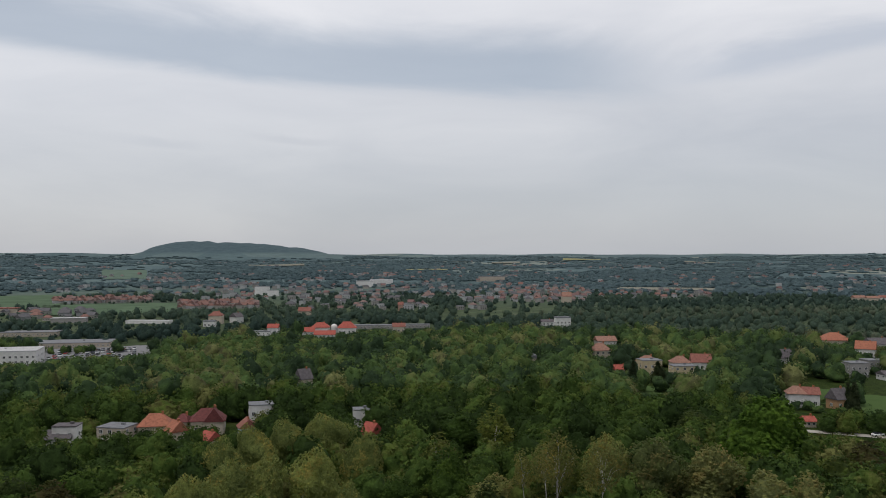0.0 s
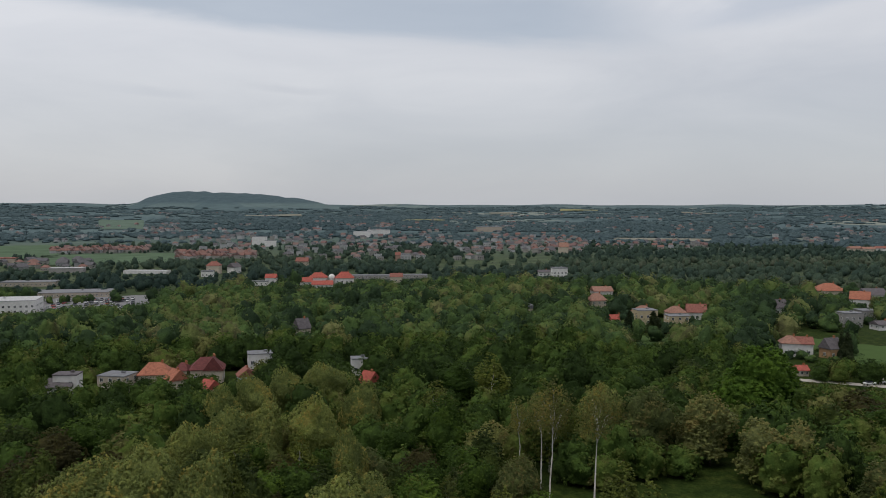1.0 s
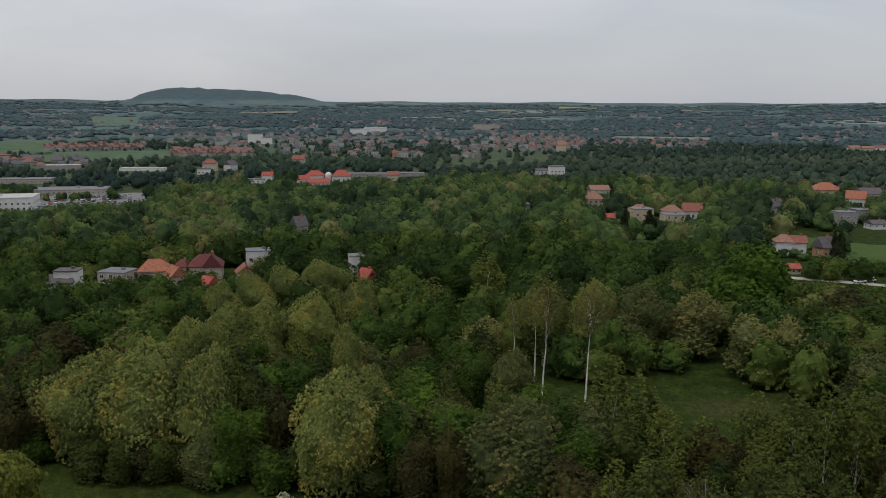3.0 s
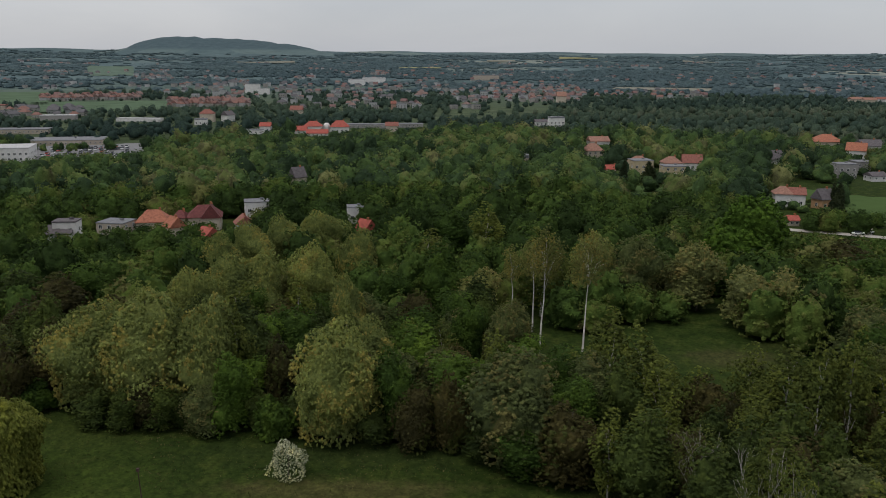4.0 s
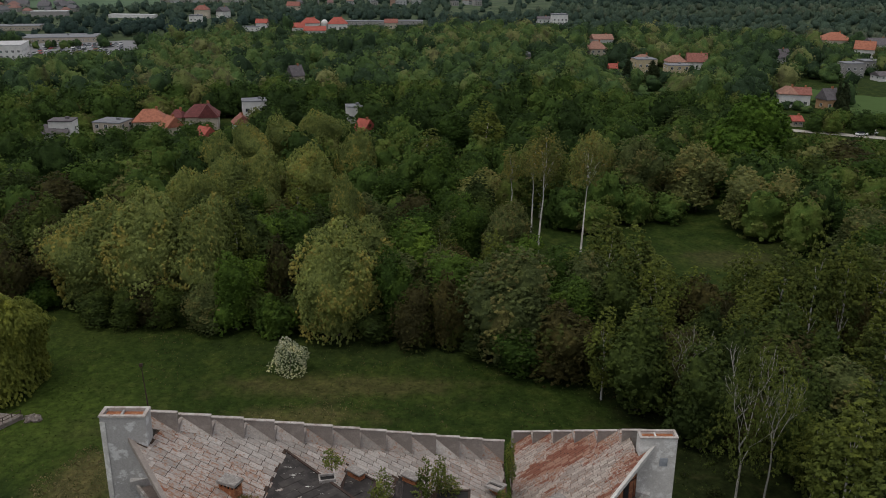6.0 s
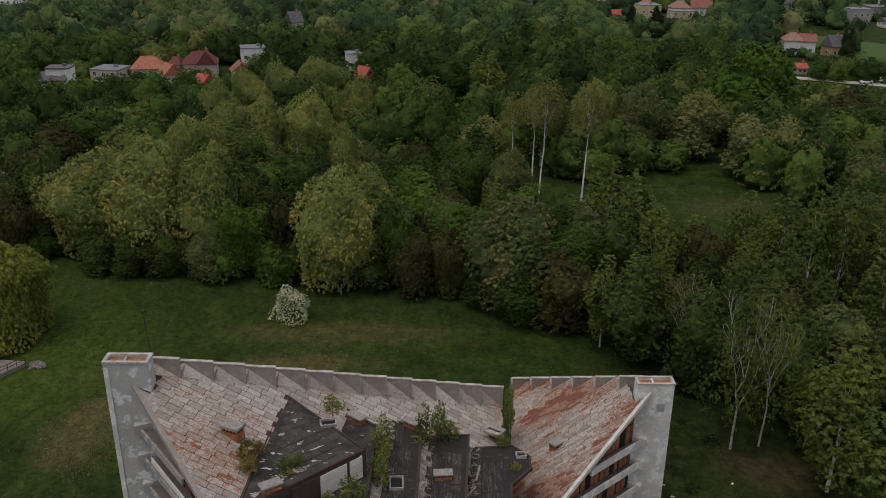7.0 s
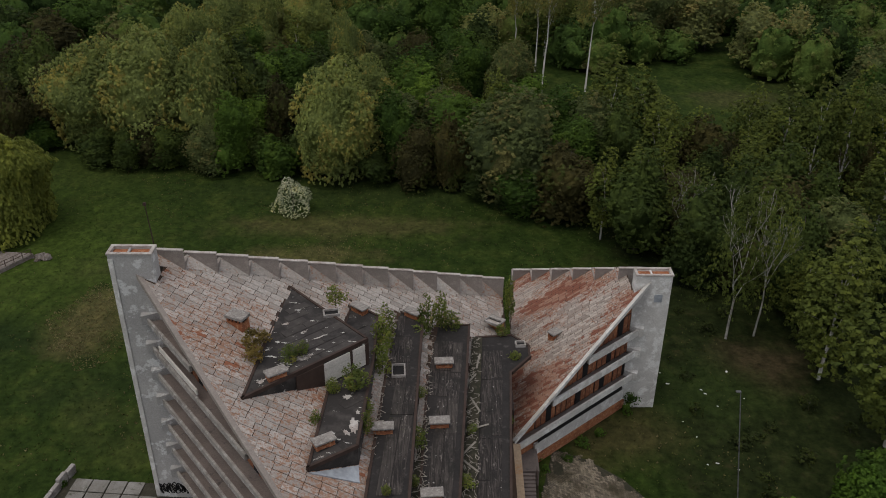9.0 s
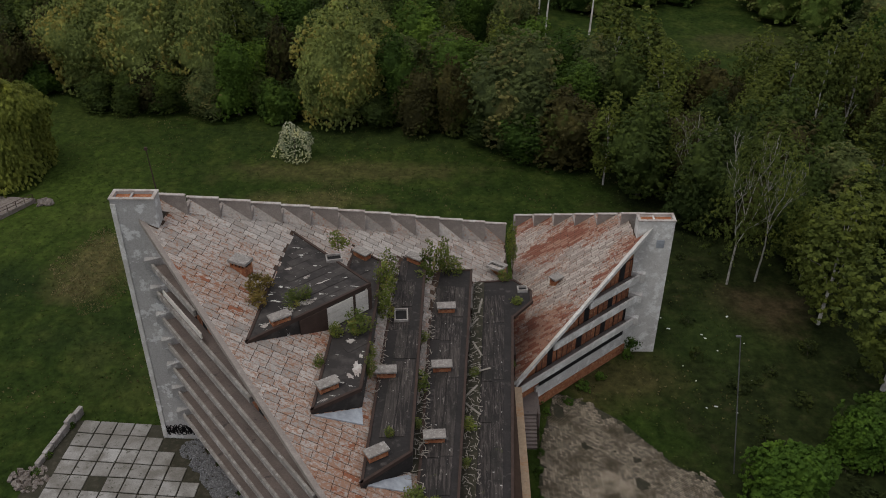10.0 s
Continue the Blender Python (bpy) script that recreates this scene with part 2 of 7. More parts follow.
def felt(n, l, b):
    o = n.new("ShaderNodeObjectInfo")
    c = ramp(n, l, o.outputs["Random"], [(0.0, (0.016, 0.0135, 0.013)), (0.7, (0.023, 0.0195, 0.018)), (1.0, (0.036, 0.031, 0.028))])
    streak = noise_tex(n, l, 1.0, 7, 0.75, "World", (7.0, 0.5, 1.0, -4))
    c = blend(n, l, step(n, l, streak, 0.46, 0.7), c, (0.094, 0.078, 0.07))
    patch = noise_tex(n, l, 1.1, 8, 0.75, "World", (2.4, 0.7, 1.0, -4))
    c = blend(n, l, step(n, l, patch, 0.565, 0.66), c, (0.15, 0.13, 0.118))
    c = blend(n, l, step(n, l, noise_tex(n, l, 0.5, 6, 0.65, "World"), 0.52, 0.66), c, (0.02, 0.018, 0.016))
    fleck = noise_tex(n, l, 5.0, 3, 0.6, "World", (1.0, 0.6, 1.0))
    c = blend(n, l, step(n, l, fleck, 0.685, 0.71), c, (0.36, 0.34, 0.32))
    moss = noise_tex(n, l, 0.9, 5, 0.7, "World")
    c = blend(n, l, step(n, l, moss, 0.64, 0.74), c, (0.05, 0.055, 0.022))
    l.new(c, b.inputs["Base Color"])
    b.inputs["Roughness"].default_value = 0.85
    bump(n, l, b, streak, 0.9, 0.06)


def torn(n, l, b):
    o = n.new("ShaderNodeObjectInfo")
    c = ramp(n, l, o.outputs["Random"], [(0.0, (0.024, 0.021, 0.02)), (1.0, (0.046, 0.04, 0.037))])
    cloud = noise_tex(n, l, 0.9, 6, 0.65, "World")
    c = blend(n, l, step(n, l, cloud, 0.45, 0.7), c, (0.068, 0.06, 0.055))
    flake = noise_tex(n, l, 1.0, 6, 0.62, "World", (0.9, 2.6, 1.0, 41))
    c = blend(n, l, step(n, l, flake, 0.635, 0.65), c, (0.46, 0.44, 0.41))
    l.new(c, b.inputs["Base Color"])
    b.inputs["Roughness"].default_value = 0.85
    bump(n, l, b, cloud, 0.5, 0.04)


M["felt_strip"] = shade("lapped_felt_lengths", felt)
M["bitumen_torn"] = shade("torn_bitumen_felt", torn)
M["brick"] = weathered("rust_red_brickwork", (0.34, 0.13, 0.06), (0.2, 0.07, 0.035), (0.42, 0.22, 0.12), 1.4)
M["board"] = weathered("white_cladding", (0.62, 0.58, 0.53), (0.5, 0.46, 0.42), (0.4, 0.36, 0.32), 0.8, cover=(0.62, 0.7))
M["infill"] = weathered("rusty_infill_panel", (0.26, 0.1, 0.05), (0.15, 0.055, 0.03), (0.34, 0.17, 0.09), 1.1)
M["dark_wood"] = plain("dark_brown_wood", (0.045, 0.028, 0.022), 0.8)
# near-black: the shade inside openings as a colour, also the spray paint
M["shade_and_spray_black"] = plain("opening_shade_and_spray_black", (0.015, 0.014, 0.014), 0.9)
M["timber"] = plain("grey_split_timber", (0.24, 0.215, 0.185), 0.9, scale=4)
M["flashing"] = plain("dull_zinc_flashing", (0.34, 0.36, 0.39), 0.5, 0.3)
M["sheet_left"] = sheet_metal("grey_roof_sheets", (0.222, 0.2, 0.182), (0.405, 0.372, 0.343), (0.245, 0.124, 0.074), (0.21, 0.078, 0.04), 0.062, 0, 0.24, 0.7)
M["sheet_right"] = sheet_metal("rusty_roof_sheets", (0.232, 0.195, 0.17), (0.43, 0.375, 0.33), (0.265, 0.125, 0.078), (0.19, 0.072, 0.045), 0.12, -28, 0.34)
M["band"] = sheet_metal("tan_eave_metal", (0.36, 0.26, 0.17), (0.45, 0.34, 0.24), (0.36, 0.2, 0.1), (0.2, 0.12, 0.07), 0.05, 0, 0.1)
M["sheet_joint"] = plain("rust_dark_joints", (0.05, 0.03, 0.02), 0.9)
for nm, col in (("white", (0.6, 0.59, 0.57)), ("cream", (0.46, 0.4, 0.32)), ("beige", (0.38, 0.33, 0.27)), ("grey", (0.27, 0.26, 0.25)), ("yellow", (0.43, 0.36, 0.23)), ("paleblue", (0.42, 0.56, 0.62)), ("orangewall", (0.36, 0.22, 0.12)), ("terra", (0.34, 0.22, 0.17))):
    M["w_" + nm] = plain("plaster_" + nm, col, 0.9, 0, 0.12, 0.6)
    # town copy greyed and blued: haze mixed into the plaster colour
    M["t_" + nm] = plain("hazed_town_plaster_" + nm, tuple(c * 0.38 + g for c, g in zip(col, (0.105, 0.118, 0.122))), 0.9, 0, 0.12, 0.6)
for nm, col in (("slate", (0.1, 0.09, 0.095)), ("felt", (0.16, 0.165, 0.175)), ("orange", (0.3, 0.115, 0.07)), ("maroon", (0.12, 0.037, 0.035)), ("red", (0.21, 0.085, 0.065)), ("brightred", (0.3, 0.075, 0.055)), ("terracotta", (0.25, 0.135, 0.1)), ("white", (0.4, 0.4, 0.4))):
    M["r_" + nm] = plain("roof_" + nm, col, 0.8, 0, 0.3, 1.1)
    # town copy again, with haze mixed into the roof colour
    M["u_" + nm] = plain("hazed_town_roof_" + nm, tuple(c * 0.5 + g for c, g in zip(col, (0.052, 0.054, 0.058))), 0.85, 0, 0.25, 1.1)
M["glass"] = plain("dark_window_glass", (0.03, 0.035, 0.04), 0.15, 0, 0.1)
M["frame_white"] = plain("white_window_frame", (0.6, 0.6, 0.58), 0.6, 0, 0.05)
M["asphalt"] = plain("grey_asphalt", (0.17, 0.17, 0.175), 0.9, 0, 0.2, 0.3)
M["path"] = plain("pale_gravel_road", (0.36, 0.34, 0.3), 0.95, 0, 0.2, 0.4)
M["pasture"] = plain("green_pasture", (0.062, 0.098, 0.036), 0.95, 0, 0.2, 0.03)
# distant crops and grasses: colours paled to imitate haze
M["hay"] = plain("cream_stubble", (0.2, 0.2, 0.165), 0.95, 0, 0.2, 0.03)
M["rape"] = plain("yellow_rape", (0.23, 0.225, 0.125), 0.95, 0, 0.2, 0.02)
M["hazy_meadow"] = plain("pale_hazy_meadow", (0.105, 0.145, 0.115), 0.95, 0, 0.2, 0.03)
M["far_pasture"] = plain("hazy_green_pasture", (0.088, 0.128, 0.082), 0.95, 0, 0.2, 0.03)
M["car_white"] = plain("white_car_paint", (0.7, 0.7, 0.7), 0.3, 0, 0.03)
M["car_grey"] = plain("grey_car_paint", (0.2, 0.21, 0.23), 0.3, 0, 0.03)
M["car_dark"] = plain("dark_car_paint", (0.04, 0.045, 0.06), 0.3, 0, 0.03)
M["car_red"] = plain("red_car_paint", (0.35, 0.04, 0.03), 0.3, 0, 0.03)
M["tyre"] = plain("tyre_rubber", (0.02, 0.02, 0.02), 0.9, 0, 0.1)
def slab_mix(n, l, b):
    o = n.new("ShaderNodeObjectInfo")
    c = ramp(n, l, o.outputs["Random"], [(0.0, (0.21, 0.2, 0.185)), (0.6, (0.27, 0.258, 0.24)), (1.0, (0.33, 0.32, 0.305))])
    c = blend(n, l, step(n, l, noise_tex(n, l, 0.45, 6, 0.65, "World"), 0.38, 0.6), c, (0.16, 0.148, 0.13))
    c = blend(n, l, step(n, l, noise_tex(n, l, 1.7, 6, 0.7, "World"), 0.58, 0.68), c, (0.065, 0.065, 0.045))
    c = blend(n, l, 0.6, c, ramp(n, l, noise_tex(n, l, 9.0, 4, 0.6, "World"), [(0.25, (0.6, 0.6, 0.6)), (0.75, (1.25, 1.25, 1.25))]), "MULTIPLY")
    l.new(c, b.inputs["Base Color"])
    b.inputs["Roughness"].default_value = 0.9


M["cap"] = weathered("weathered_vent_cap", (0.26, 0.237, 0.216), (0.16, 0.143, 0.13), (0.34, 0.32, 0.3), 1.6)
M["slab"] = shade("cast_paving_slab", slab_mix)
def cobble_mix(n, l, b):
    o = n.new("ShaderNodeObjectInfo")
    g = n.new("ShaderNodeNewGeometry")
    c = ramp(n, l, o.outputs["Random"], [(0.0, (0.215, 0.18, 0.138)), (1.0, (0.285, 0.245, 0.195))])
    c = blend(n, l, 1.0, c, ramp(n, l, g.outputs["Random Per Island"], [(0.0, (0.48, 0.48, 0.48)), (1.0, (1.4, 1.38, 1.35))]), "MULTIPLY")
    c = blend(n, l, step(n, l, noise_tex(n, l, 0.35, 6, 0.68, "World"), 0.44, 0.62), c, (0.075, 0.062, 0.04))
    c = blend(n, l, step(n, l, noise_tex(n, l, 1.1, 6, 0.7, "World"), 0.6, 0.7), c, (0.04, 0.048, 0.017))
    l.new(c, b.inputs["Base Color"])
    b.inputs["Roughness"].default_value = 0.95


M["cobble"] = shade("pale_paving_block", cobble_mix)
M["gravel"] = weathered("blue_grey_gravel", (0.15, 0.152, 0.158), (0.08, 0.08, 0.085), (0.27, 0.27, 0.275), 3.0, fine=20, relief=0.05)
M["rubble"] = weathered("rubble", (0.19, 0.165, 0.145), (0.11, 0.085, 0.07), (0.28, 0.25, 0.23), 1.6)
M["earth"] = weathered("dark_damp_earth", (0.04, 0.036, 0.024), (0.025, 0.025, 0.015), (0.06, 0.052, 0.036), 0.8)
M["birch_bark"] = weathered("birch_bark", (0.46, 0.44, 0.4), (0.32, 0.3, 0.27), (0.05, 0.045, 0.04), 1.5, cover=(0.62, 0.66))
M["old_birch_bark"] = weathered("grey_birch_bark", (0.3, 0.285, 0.25), (0.2, 0.19, 0.165), (0.05, 0.045, 0.04), 1.5, cover=(0.6, 0.64))
M["bark"] = weathered("grey_brown_bark", (0.085, 0.07, 0.055), (0.05, 0.042, 0.035), (0.13, 0.115, 0.095), 1.2)
M["leaf_willow"] = leafy("olive_willow_leaves", (0.148, 0.18, 0.056), (0.208, 0.244, 0.074), (0.24, 0.224, 0.067), 0.02, 0.18)
M["leaf_weeping"] = leafy("yellow_green_willow_leaves", (0.135, 0.156, 0.03), (0.185, 0.208, 0.042), None, 0, 0.15)
M["leaf_green"] = leafy("fresh_green_leaves", (0.044, 0.084, 0.014), (0.065, 0.113, 0.02), None, 0, 0.4)
M["leaf_bright"] = leafy("bright_green_leaves", (0.047, 0.096, 0.013), (0.069, 0.129, 0.019), None, 0, 0.12)
M["leaf_dark"] = leafy("dark_green_leaves", (0.034, 0.054, 0.014), (0.048, 0.071, 0.018), None, 0, 0.35)
M["leaf_brown"] = leafy("brown_budding_twigs", (0.050, 0.046, 0.016), (0.065, 0.059, 0.021), (0.053, 0.068, 0.018), 0.05, 0.3)
M["leaf_birch"] = leafy("airy_birch_leaves", (0.068, 0.09, 0.02), (0.098, 0.122, 0.027), None, 0, 0.22)
M["leaf_olive"] = leafy("olive_birch_leaves", (0.14, 0.148, 0.046), (0.19, 0.192, 0.06), (0.185, 0.165, 0.05), 0.0, 0.2)
M["leaf_pale"] = leafy("pale_blossoming_leaves", (0.145, 0.162, 0.056), (0.2, 0.214, 0.076), (0.205, 0.188, 0.075), 0.0, 0.18)
M["leaf_silver"] = leafy("grey_green_leaves", (0.07, 0.092, 0.03), (0.104, 0.128, 0.046), (0.125, 0.125, 0.05), 0.0, 0.24)
M["blossom"] = leafy("white_blossom", (0.060, 0.100, 0.022), (0.780, 0.760, 0.560), None, 0, 0.1, True)
M["leaf_needle"] = leafy("spruce_needles", (0.018, 0.029, 0.013), (0.032, 0.045, 0.020), None, 0, 0.3)
WOOD_STOPS = [(p, (c[0] * 1.17 + 0.003, c[1] * 1.28 + 0.005, c[2] * 1.1 + 0.001)) for p, c in [(0.0, (0.018, 0.03, 0.01)), (0.22, (0.03, 0.048, 0.014)), (0.45, (0.05, 0.078, 0.02)), (0.65, (0.078, 0.1, 0.026)), (0.8, (0.1, 0.106, 0.034)), (0.92, (0.066, 0.058, 0.026)), (1.0, (0.14, 0.134, 0.054))]]
M["woods_near"] = woods("mixed_spring_foliage", WOOD_STOPS)
# blue mixed in step by step: distance haze painted into the leaf colour
M["woods_mid"] = woods("hazed_woodland_foliage", [(p, (c[0] * 1.02 + 0.005, c[1] * 1.02 + 0.008, c[2] + 0.014)) for p, c in WOOD_STOPS])
M["woods_far"] = woods("haze_blued_far_woods", [(0.0, (0.068, 0.104, 0.116)), (0.3, (0.077, 0.115, 0.126)), (0.6, (0.087, 0.127, 0.136)), (1.0, (0.102, 0.143, 0.147))], 0.12)
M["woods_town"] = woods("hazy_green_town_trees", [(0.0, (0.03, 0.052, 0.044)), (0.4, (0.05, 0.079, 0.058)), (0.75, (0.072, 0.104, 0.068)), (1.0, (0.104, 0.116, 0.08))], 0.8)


def ground_mix(n, l, b):
    sep = n.new("ShaderNodeSeparateXYZ")
    pos = n.new("ShaderNodeNewGeometry").outputs["Position"]
    l.new(pos, sep.inputs[0])
    grain = noise_tex(n, l, 1.3, 6, 0.7, "World")
    tuft = noise_tex(n, l, 0.22, 5, 0.62, "World")
    large = noise_tex(n, l, 0.035, 4, 0.55, "World")
    lawn = ramp(n, l, tuft, [(0.25, (0.012, 0.022, 0.005)), (0.5, (0.021, 0.036, 0.0075)), (0.72, (0.042, 0.056, 0.013))])
    lawn = blend(n, l, step(n, l, large, 0.58, 0.72), lawn, (0.045, 0.052, 0.017))

    def worn(cx, cy, rx, ry, colour, strength):
        """A stretch of the meadow in another colour, mostly other growth, ragged at the edge."""
        mp2 = n.new("ShaderNodeMapping")
        mp2.vector_type = "TEXTURE"
        mp2.inputs["Location"].default_value, mp2.inputs["Scale"].default_value = (cx, cy, 0), (rx, ry, 1e6)
        l.new(pos, mp2.inputs[0])
        ln2 = n.new("ShaderNodeVectorMath")
        ln2.operation = "LENGTH"
        l.new(mp2.outputs[0], ln2.inputs[0])
        ragged = n.new("ShaderNodeMath")
        ragged.operation = "MULTIPLY_ADD"
        l.new(tuft, ragged.inputs[0])
        ragged.inputs[1].default_value = 1.9
        l.new(ln2.outputs["Value"], ragged.inputs[2])
        f = n.new("ShaderNodeMath")
        f.operation = "MULTIPLY"
        l.new(step(n, l, ragged.outputs[0], 1.95, 1.3), f.inputs[0])
        f.inputs[1].default_value = strength
        return blend(n, l, f.outputs[0], lawn, colour)

    lawn = worn(-62, 108, 26, 26, (0.05, 0.076, 0.014), 0.6)
    lawn = worn(-58, 136, 16, 9, (0.045, 0.06, 0.014), 0.4)
    lawn = worn(-43.0, 90, 6.5, 9, (0.1, 0.082, 0.038), 0.6)
    lawn = worn(-38, 78, 9, 7, (0.018, 0.03, 0.008), 0.7)
    lawn = worn(-53, 86, 7, 6, (0.014, 0.025, 0.007), 0.9)
    lawn = worn(-14, 116, 24, 5, (0.1, 0.082, 0.036), 0.4)
    lawn = worn(-18, 107, 12, 4, (0.11, 0.09, 0.04), 0.42)
    # darker band of meadow along the foot of the wood
    lawn = worn(-12, 128, 34, 7, (0.024, 0.036, 0.01), 0.75)
    lawn = worn(62, 172, 14, 9, (0.075, 0.066, 0.03), 0.4)
    # scrub and leaf litter east of the yard, with a ragged edge
    edge = n.new("ShaderNodeMath")
    edge.operation = "MULTIPLY_ADD"
    l.new(tuft, edge.inputs[0])
    edge.inputs[1].default_value = 26.0
    l.new(sep.outputs["X"], edge.inputs[2])
    scrub = ramp(n, l, noise_tex(n, l, 0.5, 6, 0.65, "World"), [(0.3, (0.009, 0.013, 0.0045)), (0.55, (0.018, 0.025, 0.008)), (0.75, (0.036, 0.032, 0.015))])
    both = n.new("ShaderNodeMath")
    both.operation = "MULTIPLY"
    l.new(step(n, l, edge.outputs[0], 33.0, 41.0), both.inputs[0])
    l.new(step(n, l, sep.outputs["Y"], 134.0, 118.0), both.inputs[1])
    lawn = blend(n, l, both.outputs[0], lawn, scrub)
    lawn = worn(19, 70, 8, 6, (0.055, 0.047, 0.021), 0.75)
    lawn = worn(38, 82, 7, 6, (0.05, 0.036, 0.022), 0.7)
    lawn = worn(31, 77, 8, 8, (0.023, 0.036, 0.01), 0.8)
    lawn = blend(n, l, 0.85, lawn, ramp(n, l, grain, [(0.28, (0.42, 0.44, 0.42)), (0.72, (1.55, 1.52, 1.4))]), "MULTIPLY")
    clumps = noise_tex(n, l, 0.6, 5, 0.7, "World", (1.0, 0.7, 1.0, 30))
    lawn = blend(n, l, 1.0, lawn, ramp(n, l, clumps, [(0.32, (0.6, 0.64, 0.6)), (0.5, (1, 1, 1)), (0.68, (1.42, 1.34, 1.3))]), "MULTIPLY")
    # far off: a patchwork of fields, pasture and wood, with haze painted in
    vor = n.new("ShaderNodeTexVoronoi")
    vor.inputs["Scale"].default_value = 0.0042
    mp = n.new("ShaderNodeMapping")
    mp.inputs["Scale"].default_value = (1.0, 0.62, 0.0)
    mp.inputs["Rotation"].default_value = (0, 0, 0.4)
    l.new(pos, mp.inputs[0])
    l.new(mp.outputs[0], vor.inputs["Vector"])
    sepc = n.new("ShaderNodeSeparateColor")
    l.new(vor.outputs["Color"], sepc.inputs[0])
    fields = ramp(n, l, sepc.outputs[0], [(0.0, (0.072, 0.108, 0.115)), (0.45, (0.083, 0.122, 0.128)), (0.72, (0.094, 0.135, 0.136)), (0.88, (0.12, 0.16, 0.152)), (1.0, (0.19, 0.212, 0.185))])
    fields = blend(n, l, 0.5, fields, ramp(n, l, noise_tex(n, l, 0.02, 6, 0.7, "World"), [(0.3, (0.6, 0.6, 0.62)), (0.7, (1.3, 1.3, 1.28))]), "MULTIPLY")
    # the hill's wood, its blue tint standing in for haze
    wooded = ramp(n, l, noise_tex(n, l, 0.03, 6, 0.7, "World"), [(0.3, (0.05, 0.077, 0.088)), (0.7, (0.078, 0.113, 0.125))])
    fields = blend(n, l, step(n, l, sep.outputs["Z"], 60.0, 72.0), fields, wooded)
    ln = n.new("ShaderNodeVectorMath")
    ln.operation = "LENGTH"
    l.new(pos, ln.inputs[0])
    # the hazed colours take over with distance
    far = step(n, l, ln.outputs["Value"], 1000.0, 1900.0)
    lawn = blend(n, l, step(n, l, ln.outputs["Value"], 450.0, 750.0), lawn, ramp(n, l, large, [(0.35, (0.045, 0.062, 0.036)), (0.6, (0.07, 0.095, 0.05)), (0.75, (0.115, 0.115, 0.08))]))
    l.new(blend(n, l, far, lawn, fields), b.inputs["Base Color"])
    b.inputs["Roughness"].default_value = 0.95
    b.inputs["Specular IOR Level"].default_value = 0.05
    bump(n, l, b, grain, 0.8, 0.15)


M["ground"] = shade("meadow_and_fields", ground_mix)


# ---------------------------------------------------------------- tools for building
def part(name, bm, material, parent, label="", smooth=False):
    me = bpy.data.meshes.new(name)
    bm.to_mesh(me)
    bm.free()
    return part_of(name, me, material, parent, label, smooth)


def part_of(name, me, material, parent, label="", smooth=False):
    if material is not None and not me.materials:
        me.materials.append(material)
    if smooth:
        me.shade_smooth()
    ob = new(name, me)
    ob.parent = parent
    if label:
        ob["label"] = label
    return ob


def thing(name, label, category, at=(0, 0, 0), group="", kind=""):
    ob = new(name)
    ob.location = at
    ob.empty_display_size = 0.5
    return tagged(ob, label, category, group, kind)


def prism(bm, plan, z0, z1):
    """Upright prism over a plan outline; z0, z1: numbers or functions of x, y."""
    f0 = z0 if callable(z0) else (lambda x, y: z0)
    f1 = z1 if callable(z1) else (lambda x, y: z1)
    area = sum(a[0] * b[1] - b[0] * a[1] for a, b in zip(plan, plan[1:] + plan[:1]))
    plan = plan if area > 0 else plan[::-1]
    lo = [bm.verts.new((x, y, f0(x, y))) for x, y in plan]
    hi = [bm.verts.new((x, y, f1(x, y))) for x, y in plan]
    n = len(plan)
    bm.faces.new(lo[::-1])
    bm.faces.new(hi)
    for i in range(n):
        bm.faces.new((lo[i], lo[(i + 1) % n], hi[(i + 1) % n], hi[i]))
    return bm


def box(bm, x0, x1, y0, y1, z0, z1, m=None, bevel=0.0):
    made = bmesh.ops.create_cube(bm, size=1.0)["verts"]
    bmesh.ops.transform(bm, verts=made, matrix=Matrix.Translation(((x0 + x1) / 2, (y0 + y1) / 2, (z0 + z1) / 2)) @ Matrix.Diagonal((x1 - x0, y1 - y0, z1 - z0, 1)))
    if bevel:
        edges = list({e for v in made for e in v.link_edges})
        made = [v for v in bmesh.ops.bevel(bm, geom=edges, offset=bevel, segments=1, affect="EDGES")["verts"]]
    if m is not None:
        bmesh.ops.transform(bm, verts=[v for v in made if v.is_valid], matrix=m)
    return bm


def tube(bm, a, b, r0, r1, sides=6):
    a, b = Vector(a), Vector(b)
    q = (b - a).to_track_quat("Z", "Y").to_matrix()
    rings = []
    for p, r in ((a, r0), (b, r1)):
        rings.append([bm.verts.new(p + q @ Vector((r * math.cos(2 * math.pi * i / sides), r * math.sin(2 * math.pi * i / sides), 0))) for i in range(sides)])
    for i in range(sides):
        bm.faces.new((rings[0][i], rings[0][(i + 1) % sides], rings[1][(i + 1) % sides], rings[1][i]))
    bm.faces.new(rings[1])
    return bm


